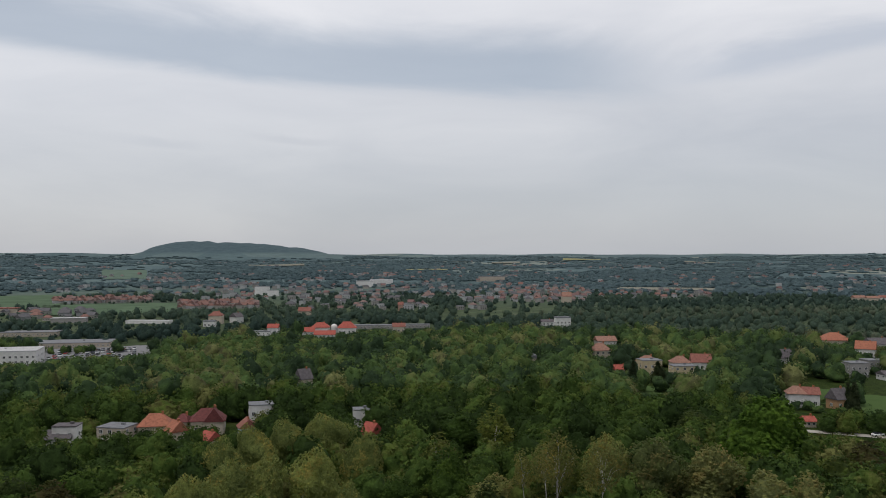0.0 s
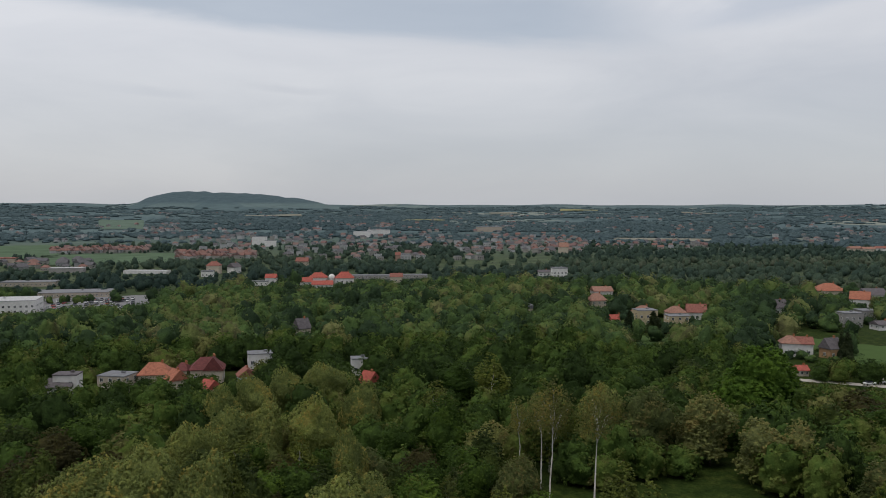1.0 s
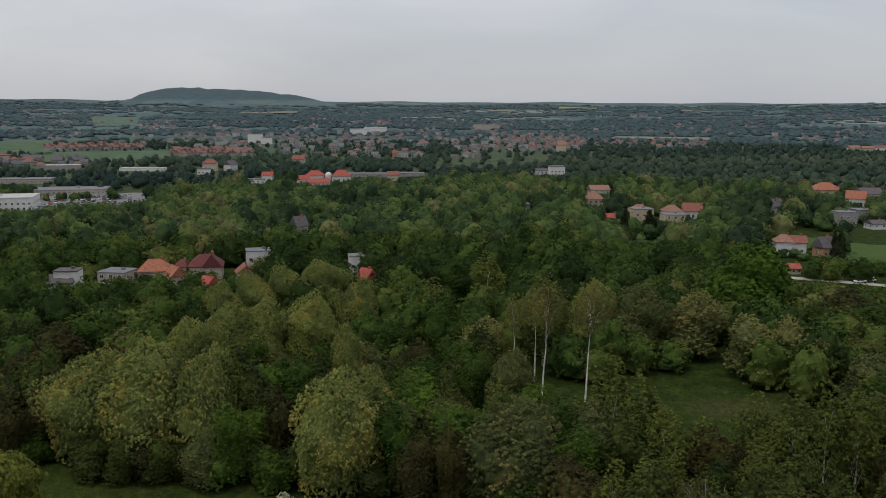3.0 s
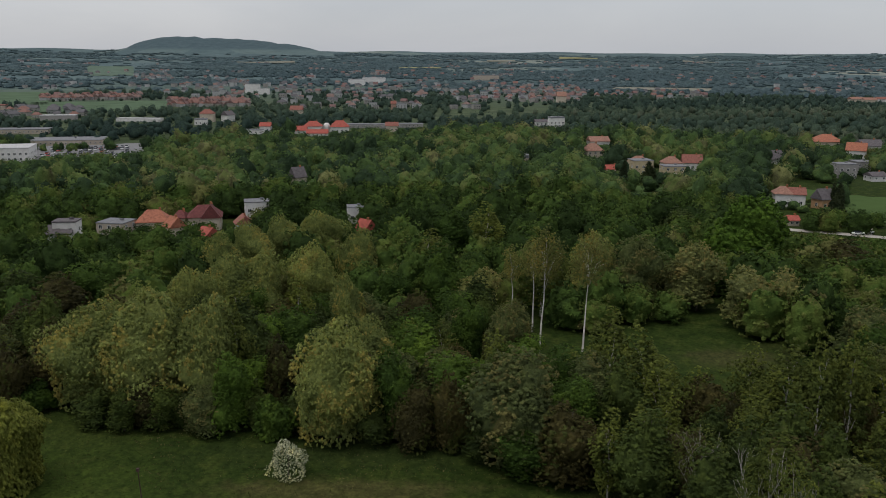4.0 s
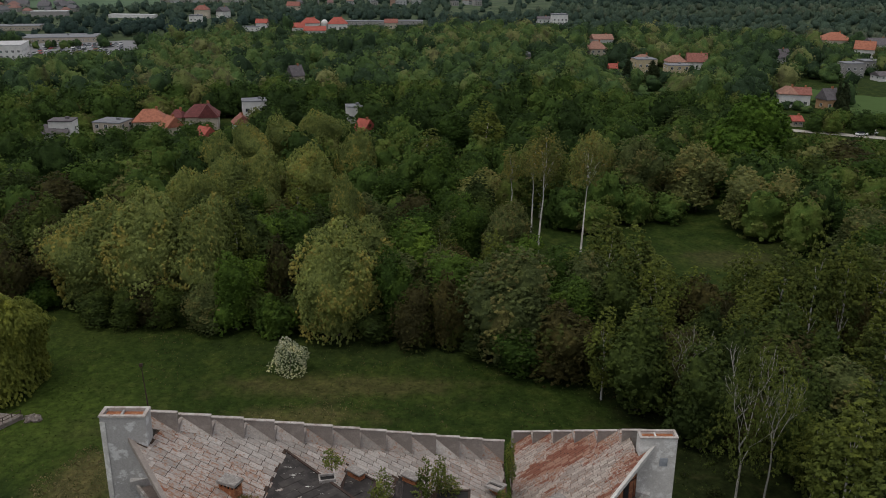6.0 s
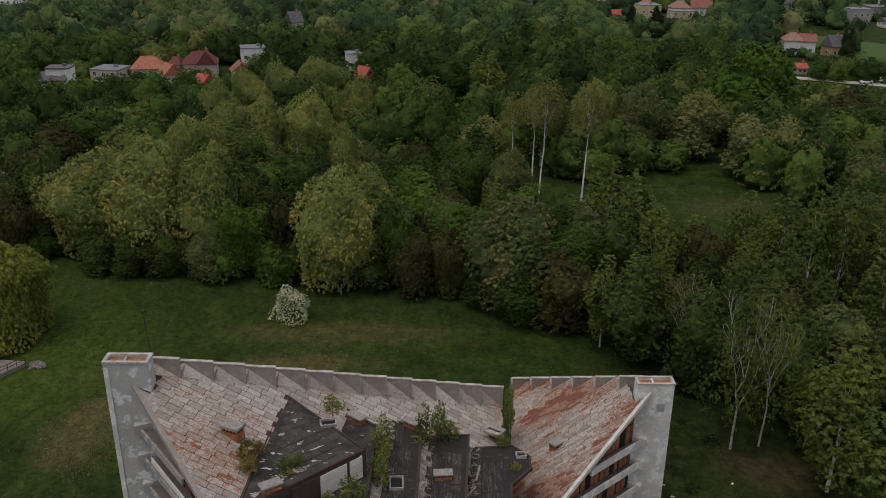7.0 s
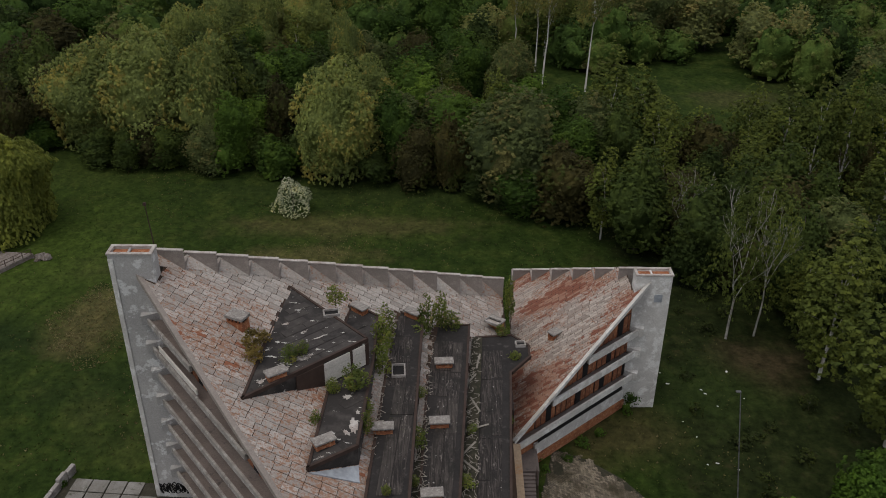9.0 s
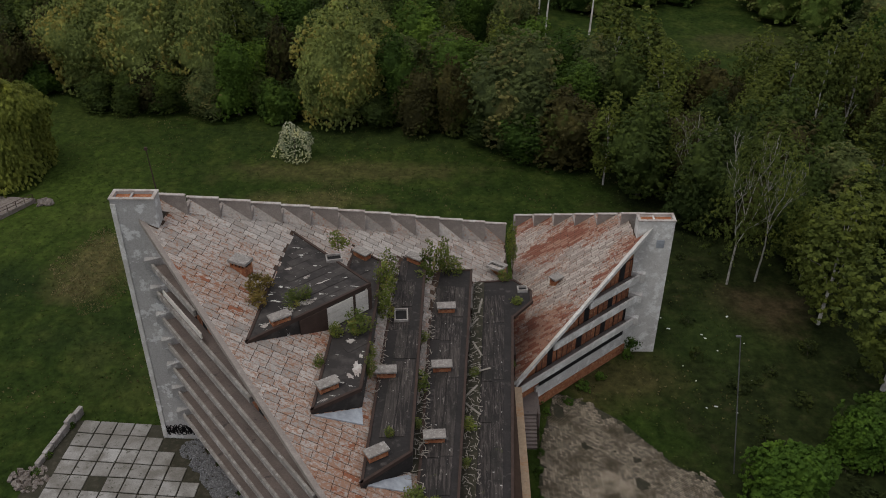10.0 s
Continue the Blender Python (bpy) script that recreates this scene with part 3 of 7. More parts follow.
def raw_mesh(name, verts, faces, material, tone=None, smooth=False):
    """One mesh from arrays of quads or triangles made in a loop; tone: one value for each vertex."""
    verts, faces = np.asarray(verts, np.float32), np.asarray(faces, np.int32)
    me = bpy.data.meshes.new(name)
    k = faces.shape[1]
    me.vertices.add(len(verts))
    me.vertices.foreach_set("co", verts.ravel())
    me.loops.add(faces.size)
    me.loops.foreach_set("vertex_index", faces.ravel())
    me.polygons.add(len(faces))
    me.polygons.foreach_set("loop_start", np.arange(0, faces.size, k, dtype=np.int32))
    me.update(calc_edges=True)
    if tone is not None:
        me.attributes.new("tone", "FLOAT", "POINT").data.foreach_set("value", np.asarray(tone, np.float32))
    me.materials.append(material)
    if smooth:
        me.shade_smooth()
    else:
        me.shade_flat()
    return me


# ---------------------------------------------------------------- the lie of the land
def land(x, y):
    """Height of the ground: level near by, raised far off to fit the camera's skyline, with a wooded hill and a low
    ridge.
    """
    d = np.hypot(x, y)
    z = 60.0 * np.clip((d - 1250) / 3650, 0, 1) ** 1.5
    a = np.degrees(np.arctan2(x, y))
    hill = np.interp(a, [-20.4, -19.2, -18.4, -17.2, -15.8, -14.4, -13.0, -11.4, -10.0, -8.8, -7.6, -6.4], [0.0, 0.14, 0.62, 0.95, 1.0, 0.93, 0.98, 0.9, 0.68, 0.6, 0.28, 0.0])
    z = z + 67.0 * hill * np.exp(-((d - 4300) / 330) ** 2)
    z = z + hill * (2.2 * np.sin(a * 7.0) + 1.8 * np.sin(a * 17.0 + d * 0.01)) * np.exp(-((d - 4300) / 500) ** 2)
    z = z + 12.0 * np.interp(a, [-30, -24, -12, -6], [1, 1, 0.6, 0]) * np.exp(-((d - 4500) / 400) ** 2)
    z = z + 13.0 * np.interp(a, [17, 20.5, 24, 30], [0, 0.5, 1, 0.9]) * np.exp(-((d - 4300) / 450) ** 2)
    z = z + 4.0 * np.clip((d - 2000) / 1500, 0, 1) * np.sin(a * 0.9 + d * 0.0021) * np.sin(d * 0.0043 + a * 0.3)
    return z


ang = np.radians(np.concatenate([np.arange(-180, -34, 6), np.arange(-34, 34, 0.5), np.arange(34, 180, 6)]))
rad = np.concatenate([[0.5], np.arange(10, 200, 10), np.arange(200, 1200, 40), np.arange(1200, 4950, 75), [4960]])
A, R = np.meshgrid(ang, rad)
gx, gy = R * np.sin(A), R * np.cos(A)
na, nr = len(ang), len(rad)
gi = np.arange(na * nr).reshape(nr, na)
nxt = np.roll(gi, -1, axis=1)
quads = np.stack([gi[:-1], nxt[:-1], nxt[1:], gi[1:]], -1).reshape(-1, 4)[:, ::-1]
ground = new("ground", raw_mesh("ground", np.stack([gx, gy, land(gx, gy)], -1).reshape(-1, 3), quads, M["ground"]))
ground.data.shade_smooth()
tagged(ground, "rough green meadow running out into fields and woods", "ground", kind="structure")


# ---------------------------------------------------------------- the abandoned stepped building
def roof_l(x, y):
    return 10.09 - 0.4771 * x + 0.0501 * y


def roof_r(x, y):
    return 0.97 + 0.7347 * x - 0.0128 * y


hotel = thing("abandoned_hotel", "abandoned grey concrete building with rusty pitched roofs and stepped balconies", "building", (0, 60, 0))
hotel_inv = hotel.location.copy()


def hpart(name, bm, material, parent=None, label="", smooth=False):
    """Part of the building, modelled in the place's own coordinates."""
    bmesh.ops.translate(bm, verts=bm.verts, vec=-hotel_inv)
    return part(name, bm, material, parent or hotel, label, smooth)


# end piers: hollow shafts, open at the top
def pier(x0, x1, y0, y1, h, name, material, label):
    bm = bmesh.new()
    w = 0.22
    prism(bm, [(x0, y0), (x1, y0), (x1, y1), (x0, y1)], 0, h - 0.55)
    for plan in ([(x0, y0), (x1, y0), (x1, y0 + w), (x0, y0 + w)], [(x0, y1 - w), (x1, y1 - w), (x1, y1), (x0, y1)],
                 [(x0, y0 + w), (x0 + w, y0 + w), (x0 + w, y1 - w), (x0, y1 - w)], [(x1 - w, y0 + w), (x1, y0 + w), (x1, y1 - w), (x1 - w, y1 - w)],
                 [((x0 + x1) / 2 - 0.3, y0 + w), ((x0 + x1) / 2 - 0.14, y0 + w), ((x0 + x1) / 2 - 0.14, y1 - w), ((x0 + x1) / 2 - 0.3, y1 - w)]):
        prism(bm, plan, h - 0.55, h)
    p = hpart(name, bm, material, label=label)
    bm = bmesh.new()
    o = 0.07
    for plan in ([(x0 - o, y0 - o), (x1 + o, y0 - o), (x1 + o, y0 + w), (x0 - o, y0 + w)], [(x0 - o, y1 - w), (x1 + o, y1 - w), (x1 + o, y1 + o), (x0 - o, y1 + o)],
                 [(x0 - o, y0 + w), (x0 + w, y0 + w), (x0 + w, y1 - w), (x0 - o, y1 - w)], [(x1 - w, y0 + w), (x1 + o, y0 + w), (x1 + o, y1 - w), (x1 - w, y1 - w)]):
        prism(bm, plan, h + 0.003, h + 0.15)
    hpart("coping", bm, M["coping"], p, "chipped white coping")
    bm = bmesh.new()
    prism(bm, [(x0 + w, y0 + w), (x1 - w, y0 + w), (x1 - w, y1 - w), (x0 + w, y1 - w)], h - 0.54, h - 0.16)
    hpart("rubble_fill", bm, M["brick"], p, "red brick rubble")
    return p


pier_l = pier(-26.3, -22.75, 60.85, 62.3, 26.6, "end_pier", M["concrete"], "grey concrete end pier with flaking paint")
pier_r = pier(20.05, 23.7, 74.3, 75.75, 16.65, "end_pier", M["pale_concrete"], "pale whitewashed concrete end pier")
bm = bmesh.new()
box(bm, -26.3, -25.9, 60.78, 60.847, 0.4, 26.2)
hpart("pilaster", bm, M["pale_concrete"], pier_l)
bm = bmesh.new()
box(bm, 22.1, 22.9, 74.24, 74.297, 13.6, 14.5)
vent = hpart("vent", bm, M["flashing"], pier_r, "square metal vent cover")
# tangled sprayed strokes at the foot of the pier
bm = bmesh.new()
rng = random.Random(5)
for row in range(3):
    last = None
    for i in range(64):
        u = i / 63
        qx = -26.1 + 3.1 * u + 0.16 * math.sin(i * 1.15 + row)
        qz = 1.25 + (0.75 - 0.2 * row) * math.sin(i * (0.62 + 0.17 * row) + row * 2.1) * (0.75 + 0.25 * rng.random())
        a = Vector((qx, 60.835, qz))
        if last is not None and (row < 2 or i % 9):
            side = (a - last).cross(Vector((0, 1, 0))).normalized() * 0.055
            bm.faces.new([bm.verts.new(v) for v in (last - side, a - side, a + side, last + side)])
        last = a
hpart("painted_scrawl", bm, M["shade_and_spray_black"], pier_l, "black spray-paint strokes")

# level of each floor and the two side fronts
D1, D2 = Vector((0.62, -0.785, 0)).normalized(), Vector((-0.76, -0.65, 0)).normalized()
IN1, IN2 = Vector((0.785, 0.62, 0)).normalized(), Vector((-0.65, 0.76, 0)).normalized()


def facade(start, run, inward, floors, fall, top, longest, wall_in, materials, rf, lip):
    """A side front: wall, and for each floor a slab with its lip, cut off where the roof edge comes down."""
    s0 = Vector(start)
    zed = lambda s: top - fall * s
    w0 = s0 + inward * wall_in
    bm = bmesh.new()
    for a in (0,):
        p, q = w0, w0 + run * longest
        inn = inward * 0.3
        lo = [bm.verts.new(v) for v in (p, q, q + inn, p + inn)]
        hi = [bm.verts.new((v.x, v.y, max(0.1, rf(v.x, v.y) - 0.42))) for v, s in ((p, 0), (q, longest), (q + inn, longest), (p + inn, 0))]
        bm.faces.new(lo)
        bm.faces.new(hi[::-1])
        for i in range(4):
            bm.faces.new((lo[i], hi[i], hi[(i + 1) % 4], lo[(i + 1) % 4]))
    wall = hpart("wall", bm, materials[0], label="stained wall behind the balconies")
    for k, fz in enumerate(floors):
        ln = min(longest, (top - 0.55 - (fz + 0.75)) / fall)
        m = Matrix((( run.x, inward.x, 0, s0.x), (run.y, inward.y, 0, s0.y), (0, 0, 1, 0), (0, 0, 0, 1)))
        bm = bmesh.new()
        box(bm, 0.0, ln, 0.22, wall_in, fz - 0.22, fz, m)
        slab = hpart("balcony", bm, materials[1], label="brown balcony floor slab")
        n = max(1, int(ln / 3.2))
        for i in range(n):
            a, b = ln * i / n + 0.012, ln * (i + 1) / n - 0.012
            bm = bmesh.new()
            box(bm, a, b, 0.0, 0.2, fz - 0.25, fz + lip, m)
            hpart("parapet", bm, materials[2], slab)
        # partition walls and door openings behind the slab
        x = 0.5
        while x < ln - 1.0:
            zr = zed(x + 2.6) - 1.1
            top_z = min(fz + 2.2, zr)
            if top_z > fz + 0.9:
                bm = bmesh.new()
                box(bm, x, x + 2.3, wall_in - 0.06, wall_in + 0.02, fz + 0.01, top_z, m)
                fr = hpart("window", bm, materials[3], slab, "rust-brown window frame")
                for j in range(3):
                    bm = bmesh.new()
                    box(bm, x + 0.1 + 0.75 * j, x + 0.72 + 0.75 * j, wall_in - 0.1, wall_in - 0.055, fz + 0.1, top_z - 0.1, m)
                    hpart("pane", bm, M["infill"] if (j + k + int(x)) % 4 else M["shade_and_spray_black"], slab)
            x += 2.9
    return wall


FL = [3.4 + 2.83 * k for k in range(7)]
FR = [4.33, 7.31, 9.98]
facade((-24.2, 60.8, 0), D1, IN1, FL, 0.335, 24.6, 34.0, 1.25, (M["brick"], M["floor_brown"], M["lip"], M["dark_wood"]), roof_l, 0.32)
facade((21.35, 74.27, 0), D2, IN2, FR, 0.55, 15.8, 18.5, 1.05, (M["brick"], M["floor_brown"], M["pale_concrete"], M["dark_wood"]), roof_r, 0.5)
m2 = Matrix(((D2.x, IN2.x, 0, 21.35), (D2.y, IN2.y, 0, 74.27), (0, 0, 1, 0), (0, 0, 0, 1)))
bm = bmesh.new()
box(bm, 0.6, 14.4, 0.72, 0.98, 1.15, 2.55, m2)
low = hpart("lower_wall", bm, M["pale_concrete"], label="whitewashed lower wall")
# solid near-black strip painted for the shade of the empty windows
bm = bmesh.new()
box(bm, 1.2, 14.0, 0.70, 0.74, 2.6, 3.5, m2)
hpart("ribbon_window", bm, M["shade_and_spray_black"], low, "dark ribbon of empty windows")
bm = bmesh.new()
box(bm, 0.6, 14.4, 0.6, 1.0, 0.0, 1.13, m2)
hpart("plinth", bm, M["brick"], low, "red brick plinth")
for fz in FL:
    bm = bmesh.new()
    prism(bm, [(-24.45, 60.84), (-24.3, 60.2), (-23.75, 60.45), (-23.0, 60.84)], fz - 0.25, fz + 0.72)
    hpart("balcony_end", bm, M["concrete"], pier_l)
for fz in FR:
    bm = bmesh.new()
    prism(bm, [(21.5, 74.29), (21.3, 73.6), (20.6, 73.95), (20.05, 74.29)], fz - 0.25, fz + 0.7)
    hpart("balcony_end", bm, M["pale_concrete"], pier_r)
# white-painted boards leaning on two of the upper balconies
m1 = Matrix(((D1.x, IN1.x, 0, -24.2), (D1.y, IN1.y, 0, 60.8), (0, 0, 1, 0), (0, 0, 0, 1)))
bm = bmesh.new()
box(bm, 2.0, 9.3, 0.05, 0.16, FL[5] + 0.72, FL[5] + 1.25, m1)
hpart("white_board", bm, M["board"], label="long white-painted board")

# roof decks under the sheets
L_EDGE = [(-24.25, 61.0), (-2.2, 33.1)]
deck_l = [(-24.25, 61.0), (-2.2, 33.1), (6.6, 40.0), (7.1, 74.0), (7.35, 80.9), (-18.9, 66.4), (-22.75, 64.1), (-22.75, 62.32), (-22.75, 60.84)]
deck_r = [(21.5, 74.35), (7.4, 62.3), (6.2, 62.3), (6.2, 74.0), (8.1, 74.05), (8.35, 81.0), (9.3, 89.45), (11.6, 89.4), (19.6, 80.0), (20.0, 78.2), (20.02, 74.35)]
bm = bmesh.new()
prism(bm, deck_l, lambda x, y: roof_l(x, y) - 0.4, lambda x, y: roof_l(x, y) - 0.05)
roofl = hpart("roof", bm, M["sheet_joint"], label="grey sheet-metal roof slope spotted with rust")
bm = bmesh.new()
prism(bm, deck_r, lambda x, y: roof_r(x, y) - 0.4, lambda x, y: roof_r(x, y) - 0.05)
roofr = hpart("roof", bm, M["sheet_joint"], label="pale sheet-metal roof slope heavily streaked with rust")
# eave flashings along the side fronts
for (a, b, fz, rf) in (((-24.25, 61.0), (-2.2, 33.1), roof_l, roofl), ((21.5, 74.35), (7.5, 62.4), roof_r, roofr)):
    bm = bmesh.new()
    A0, B0 = Vector((*a, 0)), Vector((*b, 0))
    run = (B0 - A0).normalized()
    inn = Vector((-run.y, run.x, 0)) if rf is roofl else Vector((run.y, -run.x, 0))
    for w0, w1, t0, t1 in ((-0.1, 0.08, -0.36, 0.1), (0.083, 0.36, -0.03, 0.06)):
        pl = [A0 + inn * w0, B0 + inn * w0, B0 + inn * w1, A0 + inn * w1]
        prism(bm, [(p.x, p.y) for p in pl], lambda x, y: fz(x, y) + t0, lambda x, y: fz(x, y) + t1)
    hpart("eave_flashing", bm, M["panel"] if rf is roofl else M["pale_concrete"], rf, "pale eave flashing")


def inside(p, poly):
    x, y = p
    hit = False
    for (x0, y0), (x1, y1) in zip(poly, poly[1:] + poly[:1]):
        if (y0 > y) != (y1 > y) and x < (x1 - x0) * (y - y0) / (y1 - y0) + x0:
            hit = not hit
    return hit


def lay_sheets(parent, deck, rf, down, long, wide, material, near_of, skip, seed):
    """Roof sheets in staggered rows running down the fall, each lapped over the next; the nearest ones are parts of their own."""
    rng = random.Random(seed)
    u = Vector((math.cos(radians(down)), math.sin(radians(down)), 0))
    v = Vector((-u.y, u.x, 0))
    sl = rf(u.x, u.y) - rf(0, 0)
    us = [Vector((*p, 0)).dot(u) for p in deck]
    vs = [Vector((*p, 0)).dot(v) for p in deck]
    cells, bits = [], []
    row, b = 0, min(vs)
    while b < max(vs):
        a = min(us) - rng.uniform(0, long)
        while a < max(us):
            c = u * (a + long / 2) + v * (b + wide / 2)
            corners = [u * (a + i * long) + v * (b + j * wide) for i, j in ((0.03, 0.05), (0.97, 0.05), (0.97, 0.95), (0.03, 0.95))]
            if all(inside((q.x, q.y), deck) for q in corners) and not skip(c.x, c.y):
                cells.append((near_of(c.x, c.y), c, rng.uniform(-0.012, 0.012), rng.uniform(0.0, 0.022)))
            elif any(inside((q.x, q.y), deck) for q in corners):
                for i in range(4):
                    for j in range(2):
                        e = u * (a + (i + 0.5) * long / 4) + v * (b + (j + 0.5) * wide / 2)
                        ring = [e + u * (si * long * 0.12) + v * (sj * wide * 0.24) for si in (-1, 1) for sj in (-1, 1)]
                        if all(inside((q.x, q.y), deck) for q in ring) and not skip(e.x, e.y):
                            bits.append(e)
            a += long
        b += wide
        row += 1
    cells.sort(key=lambda q: q[0])
    tilt = math.atan2(-sl, 1.0)
    bm = bmesh.new()
    hl = long / 2 / math.cos(tilt)
    box(bm, -hl + 0.024, hl - 0.024, -wide / 2 + 0.026, wide / 2 - 0.026, 0.0, 0.03)
    one = bpy.data.meshes.new("roof_sheet")
    bm.to_mesh(one)
    bm.free()
    one.materials.append(material)
    base = np.array([q.co for q in one.vertices])
    quad = np.array([list(q.vertices) for q in one.polygons])
    allv, allf, o = [], [], 0
    for n, (_, c, lift, twist) in enumerate(cells):
        m = Matrix.Translation((c.x, c.y, rf(c.x, c.y) - 0.03 + lift)) @ pose(0, 0, 0, 0, 0, down) @ Matrix.Rotation(tilt - twist, 4, "Y")
        if n < 300:
            ob = new("roof_sheet", one)
            ob.parent = parent
            ob.matrix_basis = Matrix.Translation(-hotel_inv) @ m
        else:
            mm = np.array(m)
            allv.append(base @ mm[:3, :3].T + mm[:3, 3] - np.array(hotel_inv))
            allf.append(quad + o)
            o += len(base)
    for e in bits:
        mm = np.array(Matrix.Translation((e.x, e.y, rf(e.x, e.y) - 0.03)) @ pose(0, 0, 0, 0, 0, down) @ Matrix.Rotation(tilt, 4, "Y") @ Matrix.Diagonal((0.26, 0.51, 0.9, 1)))
        allv.append(base @ mm[:3, :3].T + mm[:3, 3] - np.array(hotel_inv))
        allf.append(quad + o)
        o += len(base)
    if allv:
        ob = part_of("roof_sheet_rest", raw_mesh("roof_sheet_rest", np.concatenate(allv), np.concatenate(allf), material), None, parent)
        ob["kind"] = "stuff"


def on_terrace(x, y):
    return any(inside((x, y), plan) for _, plan, _ in TERR) or x > 3.2 and y < 66


# levels and outlines of the flat terraces
TERR = [
    (19.6, [(-13.3, 67.6), (-14.4, 51.5), (-5.5, 59.3)], "bitumen_torn"),
    (17.1, [(-7.87, 68.8), (-9.05, 46.8), (-5.6, 49.2), (-5.1, 60.0), (-5.15, 66.4)], "bitumen_torn"),
    (15.1, [(-3.74, 70.4), (-5.15, 41.7), (-1.7, 44.7), (-1.1, 68.6)], "bitumen"),
    (13.4, [(-0.45, 70.3), (-1.1, 46.4), (-1.6, 38.0), (1.45, 38.0), (3.4, 70.4)], "bitumen"),
    (11.8, [(4.0, 70.6), (2.2, 38.0), (5.3, 38.0), (6.4, 54.4), (7.13, 65.1), (9.1, 67.6), (9.17, 69.2), (7.6, 71.0)], "bitumen"),
]

# back parapets: level panels stepping down bay by bay towards the middle
for i in range(13):
    bx, by = -21.2 + 2.375 * i, 63.95 + 1.308 * i
    zt = roof_l(bx, by) + 1.85 + 0.05 * i
    bm = bmesh.new()
    prism(bm, [(bx - 2.75, by + 0.1), (bx, by - 0.1), (bx, by + 0.14), (bx - 2.75, by + 0.34)], 0.0, zt)
    prism(bm, [(bx - 0.24, by + 0.142), (bx, by + 0.142), (bx, by + 1.4), (bx - 0.24, by + 1.4)], 0.0, zt - 1.25)
    pan = hpart("parapet_panel", bm, M["panel"], label="beige-grey parapet panel")
    # wedge added so the panel's lower edge runs diagonally in the camera's view
    a, b, c = Vector((bx - 2.5, by + 0.08, zt - 0.12)), Vector((bx - 0.02, by - 0.11, roof_l(bx, by) + 0.03)), Vector((bx - 2.5 - 0.9, by - 1.5, roof_l(bx - 3.4, by - 1.5) + 0.02))
    e = Vector((bx - 2.62, by + 0.08, roof_l(bx - 2.5, by)))
    bm = bmesh.new()
    tips = [bm.verts.new(q) for q in (a, b, c, e)]
    for tri in ((0, 2, 1), (0, 1, 3), (1, 2, 3), (0, 3, 2)):
        bm.faces.new([tips[q] for q in tri])
    hpart("upstand", bm, M["sheet_left"], pan, "sheet-metal wedge fitted to show a diagonal panel foot")
    bm = bmesh.new()
    prism(bm, [(bx - 2.78, by + 0.05), (bx + 0.04, by - 0.15), (bx + 0.04, by + 0.18), (bx - 2.78, by + 0.38)], zt + 0.003, zt + 0.09)
    hpart("coping", bm, M["coping"], pan)
for i in range(6):
    bx, by = 9.25 + 1.97 * i, 89.5 - 2.31 * i
    zt = roof_r(bx, by) + 1.6 - 0.05 * i
    bm = bmesh.new()
    prism(bm, [(bx, by - 0.05), (bx + 2.4, by - 0.05), (bx + 2.4, by + 0.2), (bx, by + 0.2)], 0.0, zt)
    prism(bm, [(bx, by + 0.202), (bx + 0.24, by + 0.202), (bx + 0.24, by + 2.5), (bx, by + 2.5)], 0.0, zt - 1.3)
    pan = hpart("parapet_panel", bm, M["panel"], label="beige-grey parapet panel")
    bm = bmesh.new()
    prism(bm, [(bx - 0.04, by - 0.1), (bx + 2.42, by - 0.1), (bx + 2.42, by + 0.24), (bx - 0.04, by + 0.24)], zt + 0.003, zt + 0.09)
    hpart("coping", bm, M["coping"], pan)
# cheek walls of the slot between the two roofs, and the inner walls that carry everything
bm = bmesh.new()
prism(bm, [(6.8, 62.5), (7.35, 62.5), (7.35, 79.6), (6.8, 79.6)], 0, lambda x, y: roof_l(x, y) - 0.42)
hpart("slot_wall", bm, M["dark_wood"], label="dark wall of the slot between the roofs")
bm = bmesh.new()
prism(bm, [(8.42, 74.0), (8.8, 74.0), (9.5, 89.4), (9.2, 89.4)], 0, lambda x, y: roof_r(x, y) - 0.42)
hpart("slot_wall", bm, M["dark_wood"], label="dark wall of the slot between the roofs")

# flat felt-covered terraces stepping down across the slope
terraces = []
